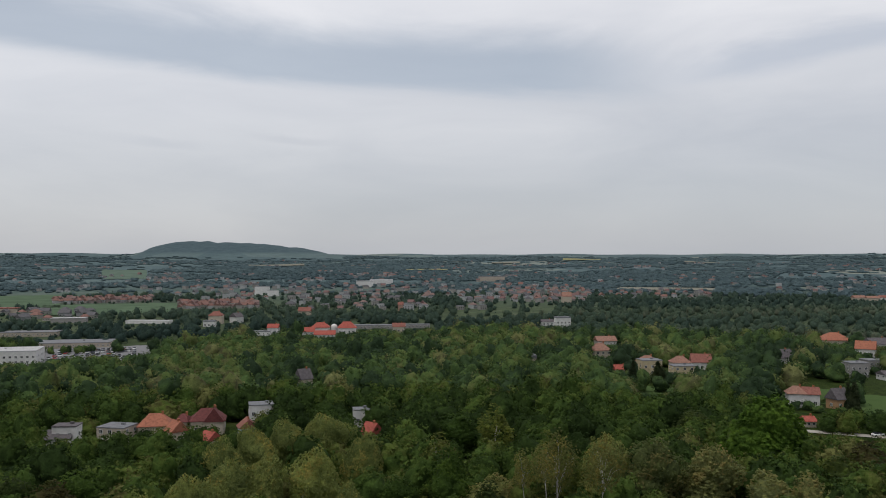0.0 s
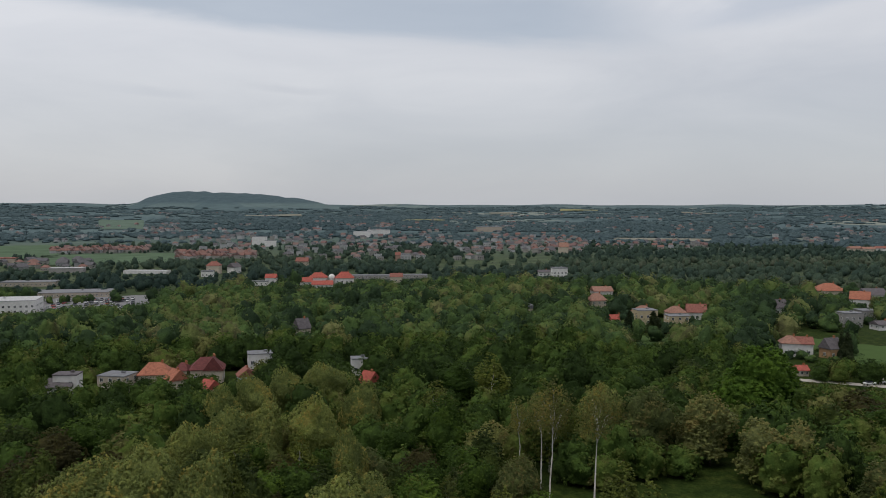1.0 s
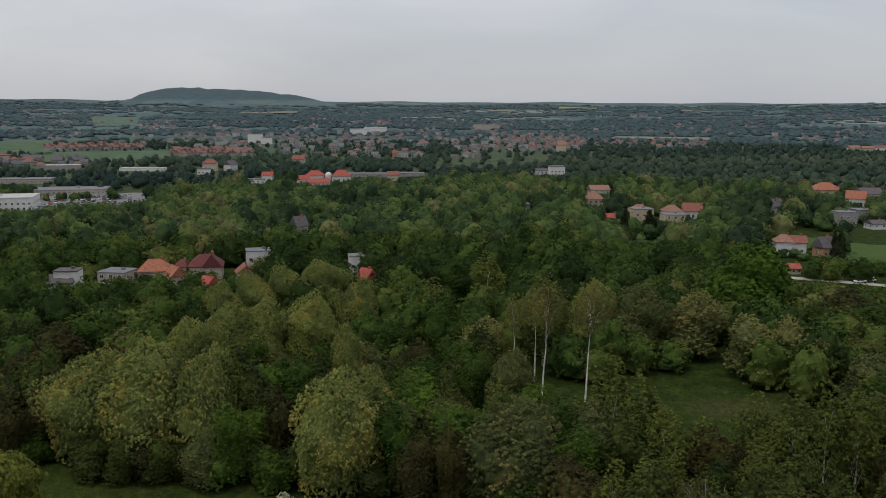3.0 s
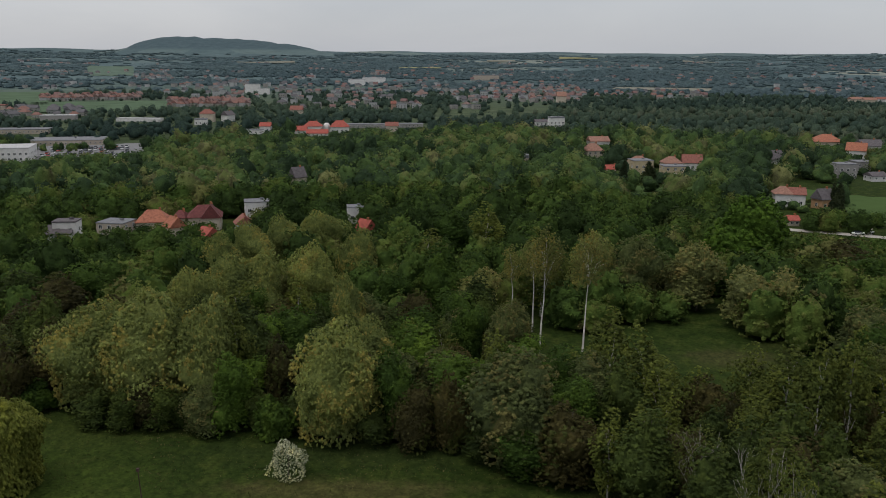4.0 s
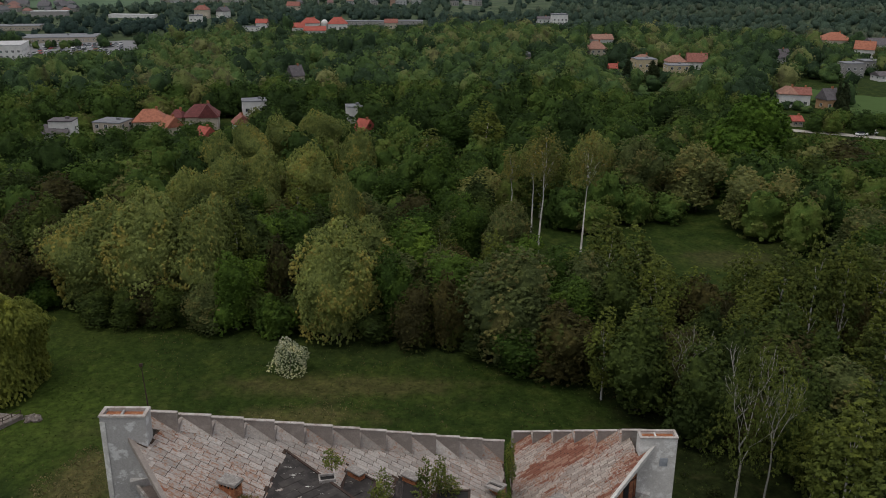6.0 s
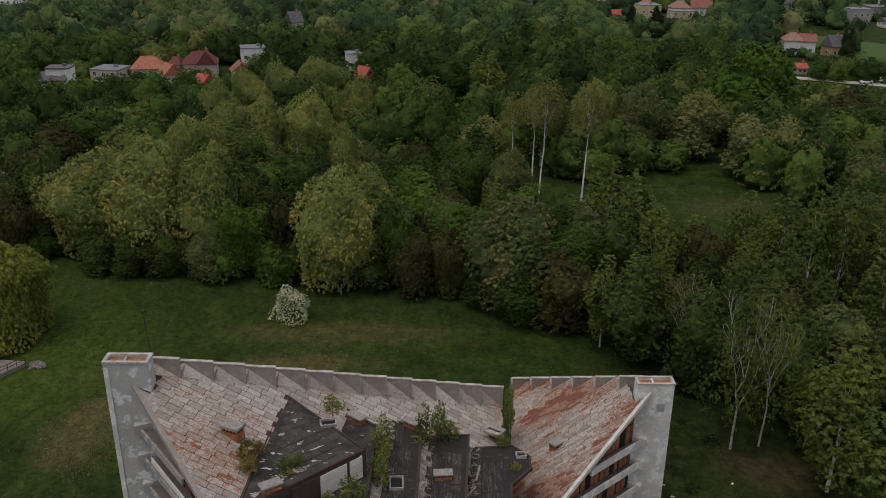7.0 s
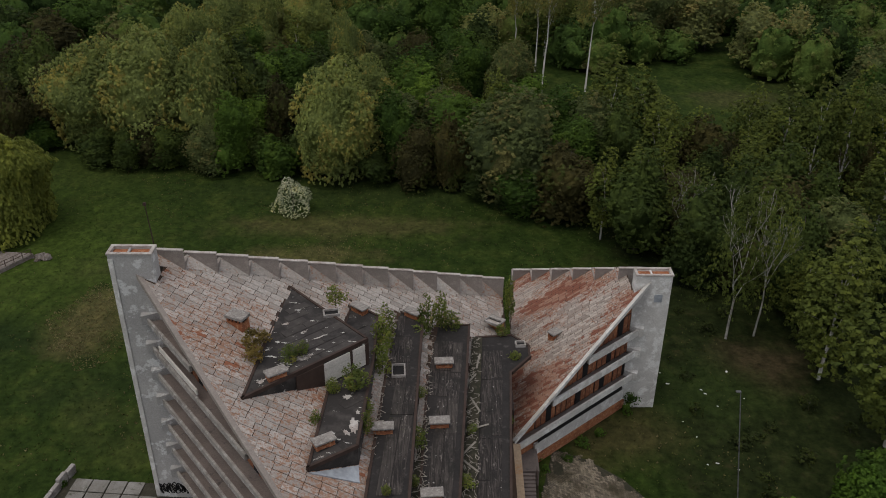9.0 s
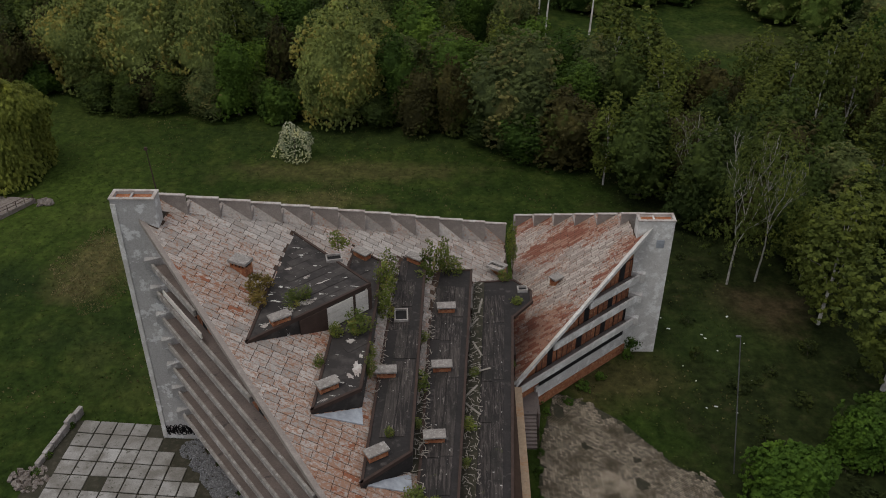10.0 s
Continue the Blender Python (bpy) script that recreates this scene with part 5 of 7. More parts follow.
            graft(mid, c, rb * 0.7, rb * 0.3, 5)
    trunk = bpy.data.meshes.new("trunk")
    bm.to_mesh(trunk)
    bm.free()
    trunk.materials.append(M[bark])
    trunk.shade_smooth()
    return trunk, crown, h, w, label


def plant(kind, x, y, h, w, turn=None, z=None, variants=2, lean=0.0):
    """One tree of a kind: two or three meshes to a kind, turned and scaled to its own height and width."""
    n = COUNT.get(kind, 0)
    COUNT[kind] = n + 1
    var = n % variants
    if (kind, var) not in PROTO:
        PROTO[kind, var] = tree_proto(kind, var)
    trunk, crown, h0, w0, label = PROTO[kind, var]
    category = "shrub" if "shrub" in kind else "tree"
    ob = thing(kind, label, category, group="blossoming shrubs" if kind == "blossom_shrub" else "trees of the near wood")
    turn = (n * 137.5) % 360 if turn is None else turn
    z = float(land(x, y)) if z is None else z
    ob.matrix_basis = Matrix.Translation((x, y, z)) @ pose(0, 0, 0, 0, lean, 0) @ pose(0, 0, 0, 0, 0, turn) @ Matrix.Diagonal((w / w0, w / w0, h / h0, 1))
    part_of("trunk", trunk, None, ob)
    part_of("crown", crown, None, ob)
    PLANTED.append((x, y, w * 0.42))
    return ob


PLANTED = []


# ---------------------------------------------------------------- houses
SITES = []
PANE = {}


def window_mesh(w, h):
    """Frame and pane of a window, shared between all windows of one size."""
    if (w, h) not in PANE:
        bm = bmesh.new()
        for a in ((-w / 2, w / 2, h / 2 - 0.09, h / 2), (-w / 2, w / 2, -h / 2, -h / 2 + 0.09), (-w / 2, -w / 2 + 0.09, -h / 2 + 0.09, h / 2 - 0.09), (w / 2 - 0.09, w / 2, -h / 2 + 0.09, h / 2 - 0.09), (-0.04, 0.04, -h / 2 + 0.09, h / 2 - 0.09)):
            box(bm, a[0], a[1], -0.08, 0.02, a[2], a[3])
        fr = bpy.data.meshes.new("window")
        bm.to_mesh(fr)
        bm.free()
        fr.materials.append(M["frame_white"])
        bm = bmesh.new()
        box(bm, -w / 2 + 0.08, w / 2 - 0.08, -0.03, 0.01, -h / 2 + 0.08, h / 2 - 0.08)
        gl = bpy.data.meshes.new("pane")
        bm.to_mesh(gl)
        bm.free()
        gl.materials.append(M["glass"])
        PANE[w, h] = fr, gl
    return PANE[w, h]


WORDS = {"slate": "dark slate-grey", "felt": "flat grey", "orange": "orange tiled", "maroon": "dark maroon tiled", "red": "red tiled", "brightred": "bright red", "terracotta": "terracotta tiled", "white": "pale metal"}
WALLW = {"white": "white-plastered", "cream": "cream-plastered", "beige": "beige", "grey": "grey concrete", "yellow": "yellow-plastered", "paleblue": "pale blue", "orangewall": "orange-brown", "terra": "brick-coloured"}


def roof_mesh(bm, w, d, wh, rh, style, over=0.45):
    x, y = w / 2 + over, d / 2 + over
    e = 0.18
    if style == "flat":
        box(bm, -w / 2 - 0.15, w / 2 + 0.15, -d / 2 - 0.15, d / 2 + 0.15, wh + 0.003, rh)
        box(bm, w * 0.1, w * 0.1 + 1.2, d * 0.05, d * 0.05 + 0.8, rh + 0.003, rh + 0.7)
        return
    ins = 0.0 if style == "gable" else min(w, d) * 0.42
    low = [bm.verts.new(v) for v in ((-x, -y, wh - 0.2), (x, -y, wh - 0.2), (x, y, wh - 0.2), (-x, y, wh - 0.2))]
    lo2 = [bm.verts.new((v.co.x, v.co.y, v.co.z + e)) for v in low]
    r0, r1 = bm.verts.new((-x + ins, 0, rh)), bm.verts.new((x - ins, 0, rh))
    bm.faces.new(low[::-1])
    for i in range(4):
        bm.faces.new((low[i], low[(i + 1) % 4], lo2[(i + 1) % 4], lo2[i]))
    bm.faces.new((lo2[0], lo2[1], r1, r0))
    bm.faces.new((lo2[2], lo2[3], r0, r1))
    bm.faces.new((lo2[1], lo2[2], r1))
    bm.faces.new((lo2[3], lo2[0], r0))


def house(x, y, w, d, wh, rh, style, wall, roof, turn, low, windows=True):
    """A house: plastered walls, its roof, chimney, and windows in rows on the three sides that can be seen."""
    z = float(land(x, y))
    ob = thing("house", f"{WALLW[wall]} house with a {WORDS[roof]} roof among trees", "house", group="houses beyond the wood")
    ob.matrix_basis = Matrix.Translation((x, y, z)) @ pose(0, 0, 0, 0, 0, turn)
    bm = bmesh.new()
    box(bm, -w / 2, w / 2, -d / 2, d / 2, -0.5, wh)
    if style == "gable":
        for s in (-1, 1):
            a = [bm.verts.new((s * w / 2, yy, zz)) for yy, zz in ((-d / 2, wh), (d / 2, wh), (0, rh - 0.25))]
            b = [bm.verts.new((s * (w / 2 - 0.25), v.co.y, v.co.z)) for v in a]
            bm.faces.new(a if s > 0 else a[::-1])
            for i in range(3):
                bm.faces.new((a[i], a[(i + 1) % 3], b[(i + 1) % 3], b[i]))
    part("wall", bm, M["w_" + wall], ob)
    bm = bmesh.new()
    roof_mesh(bm, w, d, wh, rh, style)
    rf = part("roof", bm, M["r_" + roof], ob)
    if style != "flat":
        bm = bmesh.new()
        box(bm, w * 0.18, w * 0.18 + 0.7, -0.3, 0.3, rh - 1.6, rh + 0.7)
        part("chimney", bm, M["brick"], rf)
    if windows and math.hypot(x, y) < 800:
        fr, gl = window_mesh(1.3, 1.35) if wh > 3.4 else window_mesh(1.1, 1.0)
        for lvl in range(max(1, int(wh / 2.8))):
            zz = min(1.7 + 2.8 * lvl, wh - 0.9)
            n = max(2, int(w / 3.0))
            spots = [(-w / 2 + w * (i + 0.5) / n, -d / 2 - 0.03, 0) for i in range(n)]
            m = max(1, int(d / 3.6))
            spots += [(s * (w / 2 + 0.03), -d / 2 + d * (i + 0.5) / m, 90 * s) for i in range(m) for s in (-1, 1)]
            for px, py, r in spots:
                wn_ = new("window", fr)
                wn_.parent = ob
                wn_.matrix_basis = pose(px, py, zz, 0, 0, r)
                g = new("pane", gl)
                g.parent = wn_
    # low: height on the house that must show over trees to the camera
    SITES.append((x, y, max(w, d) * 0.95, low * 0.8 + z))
    return ob

# houses that can be told apart
house(-124.8, 282.4, 10.9, 8.7, 3.7, 6.0, "gable", "white", "slate", 8, 4.5)
house(-121.5, 283.5, 7.5, 6.0, 7.0, 7.4, "flat", "white", "slate", 4, 6.5)
house(-107.6, 289.8, 9.7, 8.7, 5.7, 6.0, "flat", "beige", "felt", -12, 5.1)
house(-97.0, 296.0, 10.4, 8.3, 5.1, 8.7, "hip", "cream", "orange", 10, 5.5)
house(-88.3, 290.6, 5.3, 6.0, 4.1, 7.4, "gable", "cream", "orange", -50, 5.0)
house(-82.7, 308.5, 11.4, 9.1, 4.6, 8.3, "hip", "cream", "maroon", 12, 4.3)
house(-79.7, 305.1, 4.2, 6.0, 4.6, 9.2, "gable", "cream", "maroon", 100, 4.3)
house(-91.2, 308.1, 4.1, 6.0, 4.1, 6.4, "hip", "cream", "maroon", 0, 5.0)
house(-66.5, 321.9, 9.6, 7.6, 7.5, 7.8, "flat", "white", "felt", 14, 7.0)
house(-66.3, 297.1, 5.8, 6.0, 4.1, 6.9, "gable", "paleblue", "red", -70, 4.0)
house(-75.2, 282.5, 4.5, 6.0, 2.8, 5.5, "gable", "cream", "brightred", -35, 4.5)
house(-28.9, 307.9, 5.8, 6.0, 8.1, 8.3, "flat", "white", "felt", 10, 8.4)
house(-24.1, 292.6, 4.6, 6.0, 2.8, 6.4, "gable", "cream", "brightred", -40, 4.0)
house(-65.0, 407.5, 5.9, 6.0, 4.6, 9.2, "gable", "cream", "slate", 40, 5.0)
house(92.0, 516.7, 10.0, 9.0, 6.0, 10.1, "hip", "cream", "terracotta", 15, 4.0)
house(106.4, 578.1, 12.6, 11.4, 5.5, 8.3, "gable", "white", "terracotta", 5, 5.0)
house(92.2, 458.9, 7.3, 6.0, 2.4, 4.6, "gable", "cream", "brightred", 8, 3.0)
house(106.4, 455.0, 10.6, 9.5, 7.5, 7.8, "flat", "yellow", "felt", 8, 4.8)
house(107.5, 464.2, 9.7, 8.7, 5.5, 8.7, "hip", "yellow", "terracotta", 8, 6.0)
house(120.9, 446.0, 11.1, 8.9, 5.7, 6.0, "flat", "yellow", "felt", 4, 3.9)
house(124.4, 462.5, 9.1, 8.2, 5.5, 8.7, "hip", "cream", "terracotta", 4, 6.0)
house(139.2, 475.6, 10.1, 9.1, 4.1, 8.3, "gable", "white", "red", -8, 3.1)
house(192.2, 498.1, 9.8, 8.8, 3.7, 8.3, "gable", "white", "slate", 20, 2.8)
house(263.8, 593.9, 18.0, 16.2, 4.6, 9.2, "hip", "cream", "orange", 0, 4.0)
house(258.2, 536.7, 11.0, 9.9, 4.6, 9.2, "gable", "white", "orange", -30, 3.3)
house(280.1, 566.2, 14.4, 12.9, 4.6, 8.3, "gable", "white", "slate", 5, 5.0)
house(209.5, 447.4, 9.9, 8.9, 7.1, 7.4, "flat", "grey", "felt", 5, 4.5)
house(227.7, 466.1, 10.1, 9.1, 6.2, 6.4, "flat", "grey", "felt", 5, 4.1)
house(220.5, 435.6, 8.1, 7.3, 2.8, 4.6, "gable", "white", "slate", 10, 2.4)
house(144.2, 360.3, 7.1, 7.1, 5.5, 8.3, "hip", "white", "terracotta", -12, 3.8)
house(149.9, 360.7, 7.0, 7.0, 5.2, 7.8, "gable", "white", "red", -12, 3.6)
house(158.9, 354.7, 6.2, 6.2, 4.1, 8.3, "gable", "orangewall", "slate", 20, 3.1)
house(131.9, 318.7, 3.6, 6.0, 2.2, 3.7, "gable", "cream", "brightred", 0, 3.0)
house(49.2, 494.6, 5.5, 6.0, 3.7, 5.5, "flat", "cream", "felt", 0, 4.0)
house(-133.7, 689.9, 8.2, 8.2, 4.6, 7.4, "gable", "white", "brightred", 0, 2.8)
house(-95.6, 682.6, 13.8, 11.0, 5.5, 9.2, "hip", "white", "brightred", 5, 3.3)
house(-104.5, 670.5, 11.5, 9.2, 3.2, 6.4, "gable", "white", "brightred", 5, 2.1)
house(-88.3, 652.3, 15.3, 10.7, 2.8, 5.5, "gable", "white", "brightred", 5, 1.9)
house(-75.8, 689.3, 14.3, 11.4, 4.6, 9.2, "hip", "white", "brightred", 5, 2.8)
house(-58.3, 731.2, 35.7, 10.7, 3.0, 3.3, "flat", "grey", "felt", 2, 2.0)
house(-25.6, 738.4, 28.4, 8.5, 3.0, 3.3, "flat", "grey", "felt", 2, 2.0)
house(-35.5, 699.5, 9.7, 7.8, 4.6, 7.4, "gable", "cream", "red", 2, 2.8)
house(-138.4, 668.9, 13.1, 6.0, 3.2, 3.7, "flat", "white", "felt", 2, 2.1)
house(-263.6, 785.8, 39.7, 9.9, 2.7, 2.9, "flat", "white", "white", -4, 2.5)
house(-203.4, 785.4, 11.7, 9.3, 7.4, 11.0, "hip", "cream", "red", 0, 4.5)
house(-187.2, 793.7, 9.2, 8.3, 5.5, 9.2, "gable", "white", "slate", 60, 3.5)
house(-199.9, 750.5, 10.1, 6.1, 4.6, 5.5, "flat", "white", "felt", 0, 2.8)
house(-138.1, 874.0, 11.7, 9.3, 5.5, 9.2, "gable", "cream", "red", 0, 8.5)
house(-45.6, 936.6, 5.2, 6.0, 8.3, 11.0, "gable", "terra", "red", 0, 8.5)
house(-275.5, 1334.1, 21.1, 10.5, 12.4, 12.9, "flat", "white", "felt", 0, 6.7)
house(-249.9, 1286.9, 16.0, 8.0, 8.7, 9.2, "flat", "white", "felt", 0, 5.5)
house(-143.9, 1605.7, 30.3, 15.1, 10.1, 11.0, "flat", "white", "white", 0, 5.6)
house(-118.1, 1677.8, 42.5, 21.2, 10.1, 11.0, "flat", "white", "white", 0, 5.6)
house(102.8, 1862.7, 54.4, 21.8, 10.1, 11.0, "flat", "beige", "felt", 0, 5.6)
house(100.5, 740.9, 12.7, 7.6, 8.3, 9.2, "flat", "white", "felt", 8, 4.6)
house(89.9, 762.3, 10.4, 8.4, 3.7, 5.5, "gable", "white", "slate", 8, 2.5)
house(154.3, 1098.0, 11.3, 10.1, 9.2, 14.7, "gable", "cream", "terracotta", 0, 5.5)
house(559.0, 1180.0, 17.7, 10.6, 3.7, 6.4, "gable", "cream", "terracotta", 10, 4.5)
house(570.8, 1165.3, 16.3, 9.8, 3.7, 6.4, "gable", "cream", "terracotta", -8, 4.5)
house(597.6, 1182.6, 20.5, 12.3, 3.7, 6.4, "gable", "white", "red", 4, 4.5)
house(-255.5, 499.4, 48.4, 24.2, 7.6, 8.0, "flat", "white", "white", 14, 0.9)
house(-248.1, 590.5, 49.0, 24.5, 3.4, 3.7, "flat", "beige", "felt", 12, 2.2)
house(-319.3, 664.0, 54.3, 16.3, 3.3, 3.7, "flat", "beige", "felt", 10, 2.2)
house(-339.0, 795.0, 29.6, 10.4, 4.2, 4.6, "flat", "grey", "white", 10, 2.6)
house(-457.8, 912.1, 30.6, 12.3, 5.5, 6.4, "flat", "beige", "red", 8, 3.5)
# sight lines: trees capped so lawns, lane and car park show to the camera
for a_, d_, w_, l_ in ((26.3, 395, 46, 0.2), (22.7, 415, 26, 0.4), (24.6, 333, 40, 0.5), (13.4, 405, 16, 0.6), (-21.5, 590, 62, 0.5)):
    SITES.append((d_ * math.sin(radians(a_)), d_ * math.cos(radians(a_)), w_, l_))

# trees cut low so the tall birches' stems show to the camera
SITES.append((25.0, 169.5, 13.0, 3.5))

# trees that can be told apart, from the building outwards
plant("willow", -16.1, 133.9, 20.6, 17.2)
plant("blossom_shrub", -22.1, 120.6, 5.8, 6.9)
plant("shrub", -26.7, 133.8, 7.5, 8.5)
plant("willow", -61.0, 147.4, 18.8, 18.2)
plant("willow", -50.8, 145.7, 22.3, 20.4)
plant("willow", -40.0, 145.0, 21.7, 15.7)
plant("broadleaf_tree", -33.6, 136.0, 14.3, 9.4)
plant("silver_tree", -38.1, 135.1, 8.7, 7.9)
plant("birch", -35.2, 146.4, 20.4, 7.3)
plant("brown_tree", -48.6, 138.2, 8.9, 9.2)
plant("brown_tree", -26.7, 143.9, 14.7, 9.2)
# low dark undergrowth, added to darken the willows' shaded foot
for x, y, h, w in ((-57.5, 138.0, 7.0, 7.5), (-52.0, 136.5, 8.0, 7.0), (-45.5, 136.5, 8.5, 7.5), (-42.0, 137.5, 6.0, 6.0), (-30.0, 137.0, 9.0, 7.0), (-23.0, 136.0, 7.5, 6.5), (-10.0, 131.5, 7.0, 7.0), (7.0, 126.0, 6.5, 6.5)):
    plant("dark_tree", x, y, h, w)
plant("weeping_willow", -62.9, 114.8, 16.3, 17.0)
plant("brown_tree", -3.2, 130.1, 11.4, 8.8)
plant("brown_tree", 2.4, 129.1, 13.3, 7.8)
plant("silver_tree", 12.2, 124.1, 18.6, 16.6)
plant("broadleaf_tree", 12.7, 120.2, 8.6, 10.1)
plant("brown_tree", 19.3, 124.1, 10.6, 7.2)
plant("broadleaf_tree", -6.6, 133.4, 15.5, 9.5)
plant("birch", 24.0, 112.2, 14.7, 7.1)
plant("birch", 28.3, 113.1, 13.9, 6.4)
plant("bare_birch", 34.6, 106.6, 16.2, 9.7)
plant("bare_birch", 35.3, 87.2, 23.0, 9.6)
plant("bare_birch", 38.9, 87.8, 20.4, 7.9, lean=2.0)
plant("birch", 34.2, 120.4, 13.9, 6.3)
plant("brown_tree", 45.6, 126.4, 10.6, 5.7)
plant("birch", 51.8, 128.6, 14.4, 8.8)
plant("birch", 58.1, 124.5, 22.0, 8.7)
plant("birch", 63.1, 124.6, 22.8, 8.9)
plant("birch", 64.8, 113.4, 16.4, 10.3)
plant("silver_tree", 53.7, 103.7, 10.8, 11.1)
plant("shrub", 35.7, 155.7, 5.7, 7.7)
plant("shrub", -70.1, 144.6, 5.8, 7.8)
plant("tall_birch", 21.0, 170.6, 29.1, 8.8, lean=2.6)
plant("tall_birch", 29.5, 168.7, 28.4, 8.8, lean=2.6)
plant("tall_birch", 17.0, 189.9, 20.5, 7.1)
plant("tall_birch", 21.8, 190.0, 22.3, 7.8)
plant("pale_tree", 9.9, 195.1, 14.0, 12.3)
plant("silver_tree", 12.3, 160.7, 15.0, 8.7)
plant("broadleaf_tree", 17.2, 157.2, 10.0, 9.0)
plant("broadleaf_tree", 1.2, 200.1, 19.0, 12.5)
plant("broadleaf_tree", 6.0, 165.8, 14.0, 10.0)
plant("broadleaf_tree", -39.3, 151.0, 16.0, 6.3)
plant("maple", 87.0, 238.4, 24.0, 24.8)
plant("pale_tree", 62.9, 209.3, 17.0, 17.3)
plant("pale_tree", 64.1, 206.8, 18.0, 10.0)
plant("pale_tree", 72.3, 194.2, 15.0, 15.1)
plant("pale_tree", 80.4, 191.7, 15.0, 12.4)
plant("silver_tree", 49.7, 209.8, 19.0, 14.2)
plant("willow", 39.5, 215.1, 19.0, 14.4)
plant("silver_tree", 87.2, 169.0, 13.0, 13.9)
plant("birch", 25.1, 201.8, 22.0, 13.4)
plant("willow", -34.8, 253.3, 17.0, 17.6)
plant("willow", -43.1, 244.0, 17.0, 15.4)
plant("willow", -50.9, 235.4, 17.0, 15.0)
plant("willow", -55.6, 220.0, 17.0, 12.7)
plant("willow", -30.1, 207.1, 17.0, 14.5)
plant("willow", -20.6, 226.0, 17.0, 12.7)
plant("willow", -41.7, 200.7, 17.0, 14.9)
plant("willow", -48.3, 197.6, 17.0, 14.8)
plant("willow", -53.6, 183.8, 17.0, 15.2)
plant("willow", -56.3, 167.4, 17.0, 12.9)
plant("willow", -60.1, 159.2, 17.0, 12.5)
plant("willow", -18.9, 177.1, 17.0, 9.5)
plant("brown_tree", -84.9, 191.0, 13.0, 13.8)
plant("brown_tree", -84.0, 172.5, 13.0, 14.0)
plant("broadleaf_tree", -82.8, 201.8, 13.0, 13.0)
plant("dark_tree", -97.3, 196.0, 13.0, 14.5)
plant("brown_tree", -71.8, 157.2, 13.0, 10.4)
plant("brown_tree", -74.0, 144.1, 13.0, 8.7)
plant("broadleaf_tree", -10.5, 197.7, 13.0, 12.5)
plant("brown_tree", -4.8, 178.1, 13.0, 10.7)
plant("dark_tree", -8.9, 165.6, 13.0, 10.0)
plant("birch", -1.6, 225.0, 17.0, 11.8)
plant("broadleaf_tree", 5.2, 271.2, 13.0, 16.0)
plant("birch", 15.4, 264.6, 17.0, 13.9)
plant("dark_tree", 79.6, 283.7, 13.0, 17.3)
plant("broadleaf_tree", 87.7, 273.7, 13.0, 16.9)
plant("dark_tree", 98.1, 217.7, 13.0, 15.7)
plant("brown_tree", 113.3, 231.8, 13.0, 18.6)
plant("broadleaf_tree", 108.3, 211.7, 13.0, 17.2)
plant("birch", 51.2, 134.3, 17.0, 7.8)
plant("maple", 31.2, 53.0, 7.2, 8.4)
plant("maple", 39.6, 58.4, 6.2, 5.8)
plant("shrub", 21.1, 75.2, 2.9, 2.9)
plant("birch", 46.4, 68.2, 19.3, 13.3)
plant("shrub", 41.3, 59.5, 7.0, 7.4)
plant("spruce", 158.8, 339.7, 13.0, 6.3)
plant("spruce", 88.9, 412.9, 13.0, 5.5)
plant("spruce", 104.8, 428.6, 10.0, 8.6)
plant("spruce", 162.2, 352.9, 11.0, 5.1)

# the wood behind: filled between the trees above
def sightline_cap(x, y):
    """Tree height limit fitted to the camera's view: sight lines to SITES stay clear."""
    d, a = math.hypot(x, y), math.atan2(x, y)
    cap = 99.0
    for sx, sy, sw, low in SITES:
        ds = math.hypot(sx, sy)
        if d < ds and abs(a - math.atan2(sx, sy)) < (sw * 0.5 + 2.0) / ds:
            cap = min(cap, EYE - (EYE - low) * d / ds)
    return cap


def clear(x, y):
    """Open ground: yard and meadow round the building, the far glade, gardens, car parks."""
    edge = np.interp(x, [-140, -75, -62, -35, -15, 5, 15, 22, 27, 31, 34, 40, 43, 46, 60, 90], [118, 138, 145, 139, 136, 131, 124, 116, 112, 101, 90, 85, 78, 70, 58, 50])
    if y < edge:
        return True
    if ((x - 54) / 24) ** 2 + ((y - 166) / 29) ** 2 < 1:
        return True
    for sx, sy, sw, low in SITES:
        if low > 0.7 and (x - sx) ** 2 + (y - sy) ** 2 < (sw * 0.72 + 2.5) ** 2:
            return True
    for cx, cy, rx, ry in GARDENS:
        if ((x - cx) / rx) ** 2 + ((y - cy) / ry) ** 2 < 1:
            return True
    return False


GARDENS = [(192, 385, 38, 30), (-205, 590, 62, 34), (165, 420, 30, 14), (108, 410, 16, 9), (235, 400, 40, 40), (172, 335, 45, 7), (-240, 500, 80, 34), (-195, 525, 40, 24), (-45, 404, 9, 14)]
PLANTED_A = np.array(PLANTED)
rs = np.random.RandomState(11)
near_pts, mid_pts = [], []
KINDS_NEAR = ["broadleaf_tree"] * 7 + ["dark_tree"] * 5 + ["brown_tree"] * 2 + ["birch"] * 4 + ["silver_tree"] * 2 + ["willow"] * 1
d = 74.0
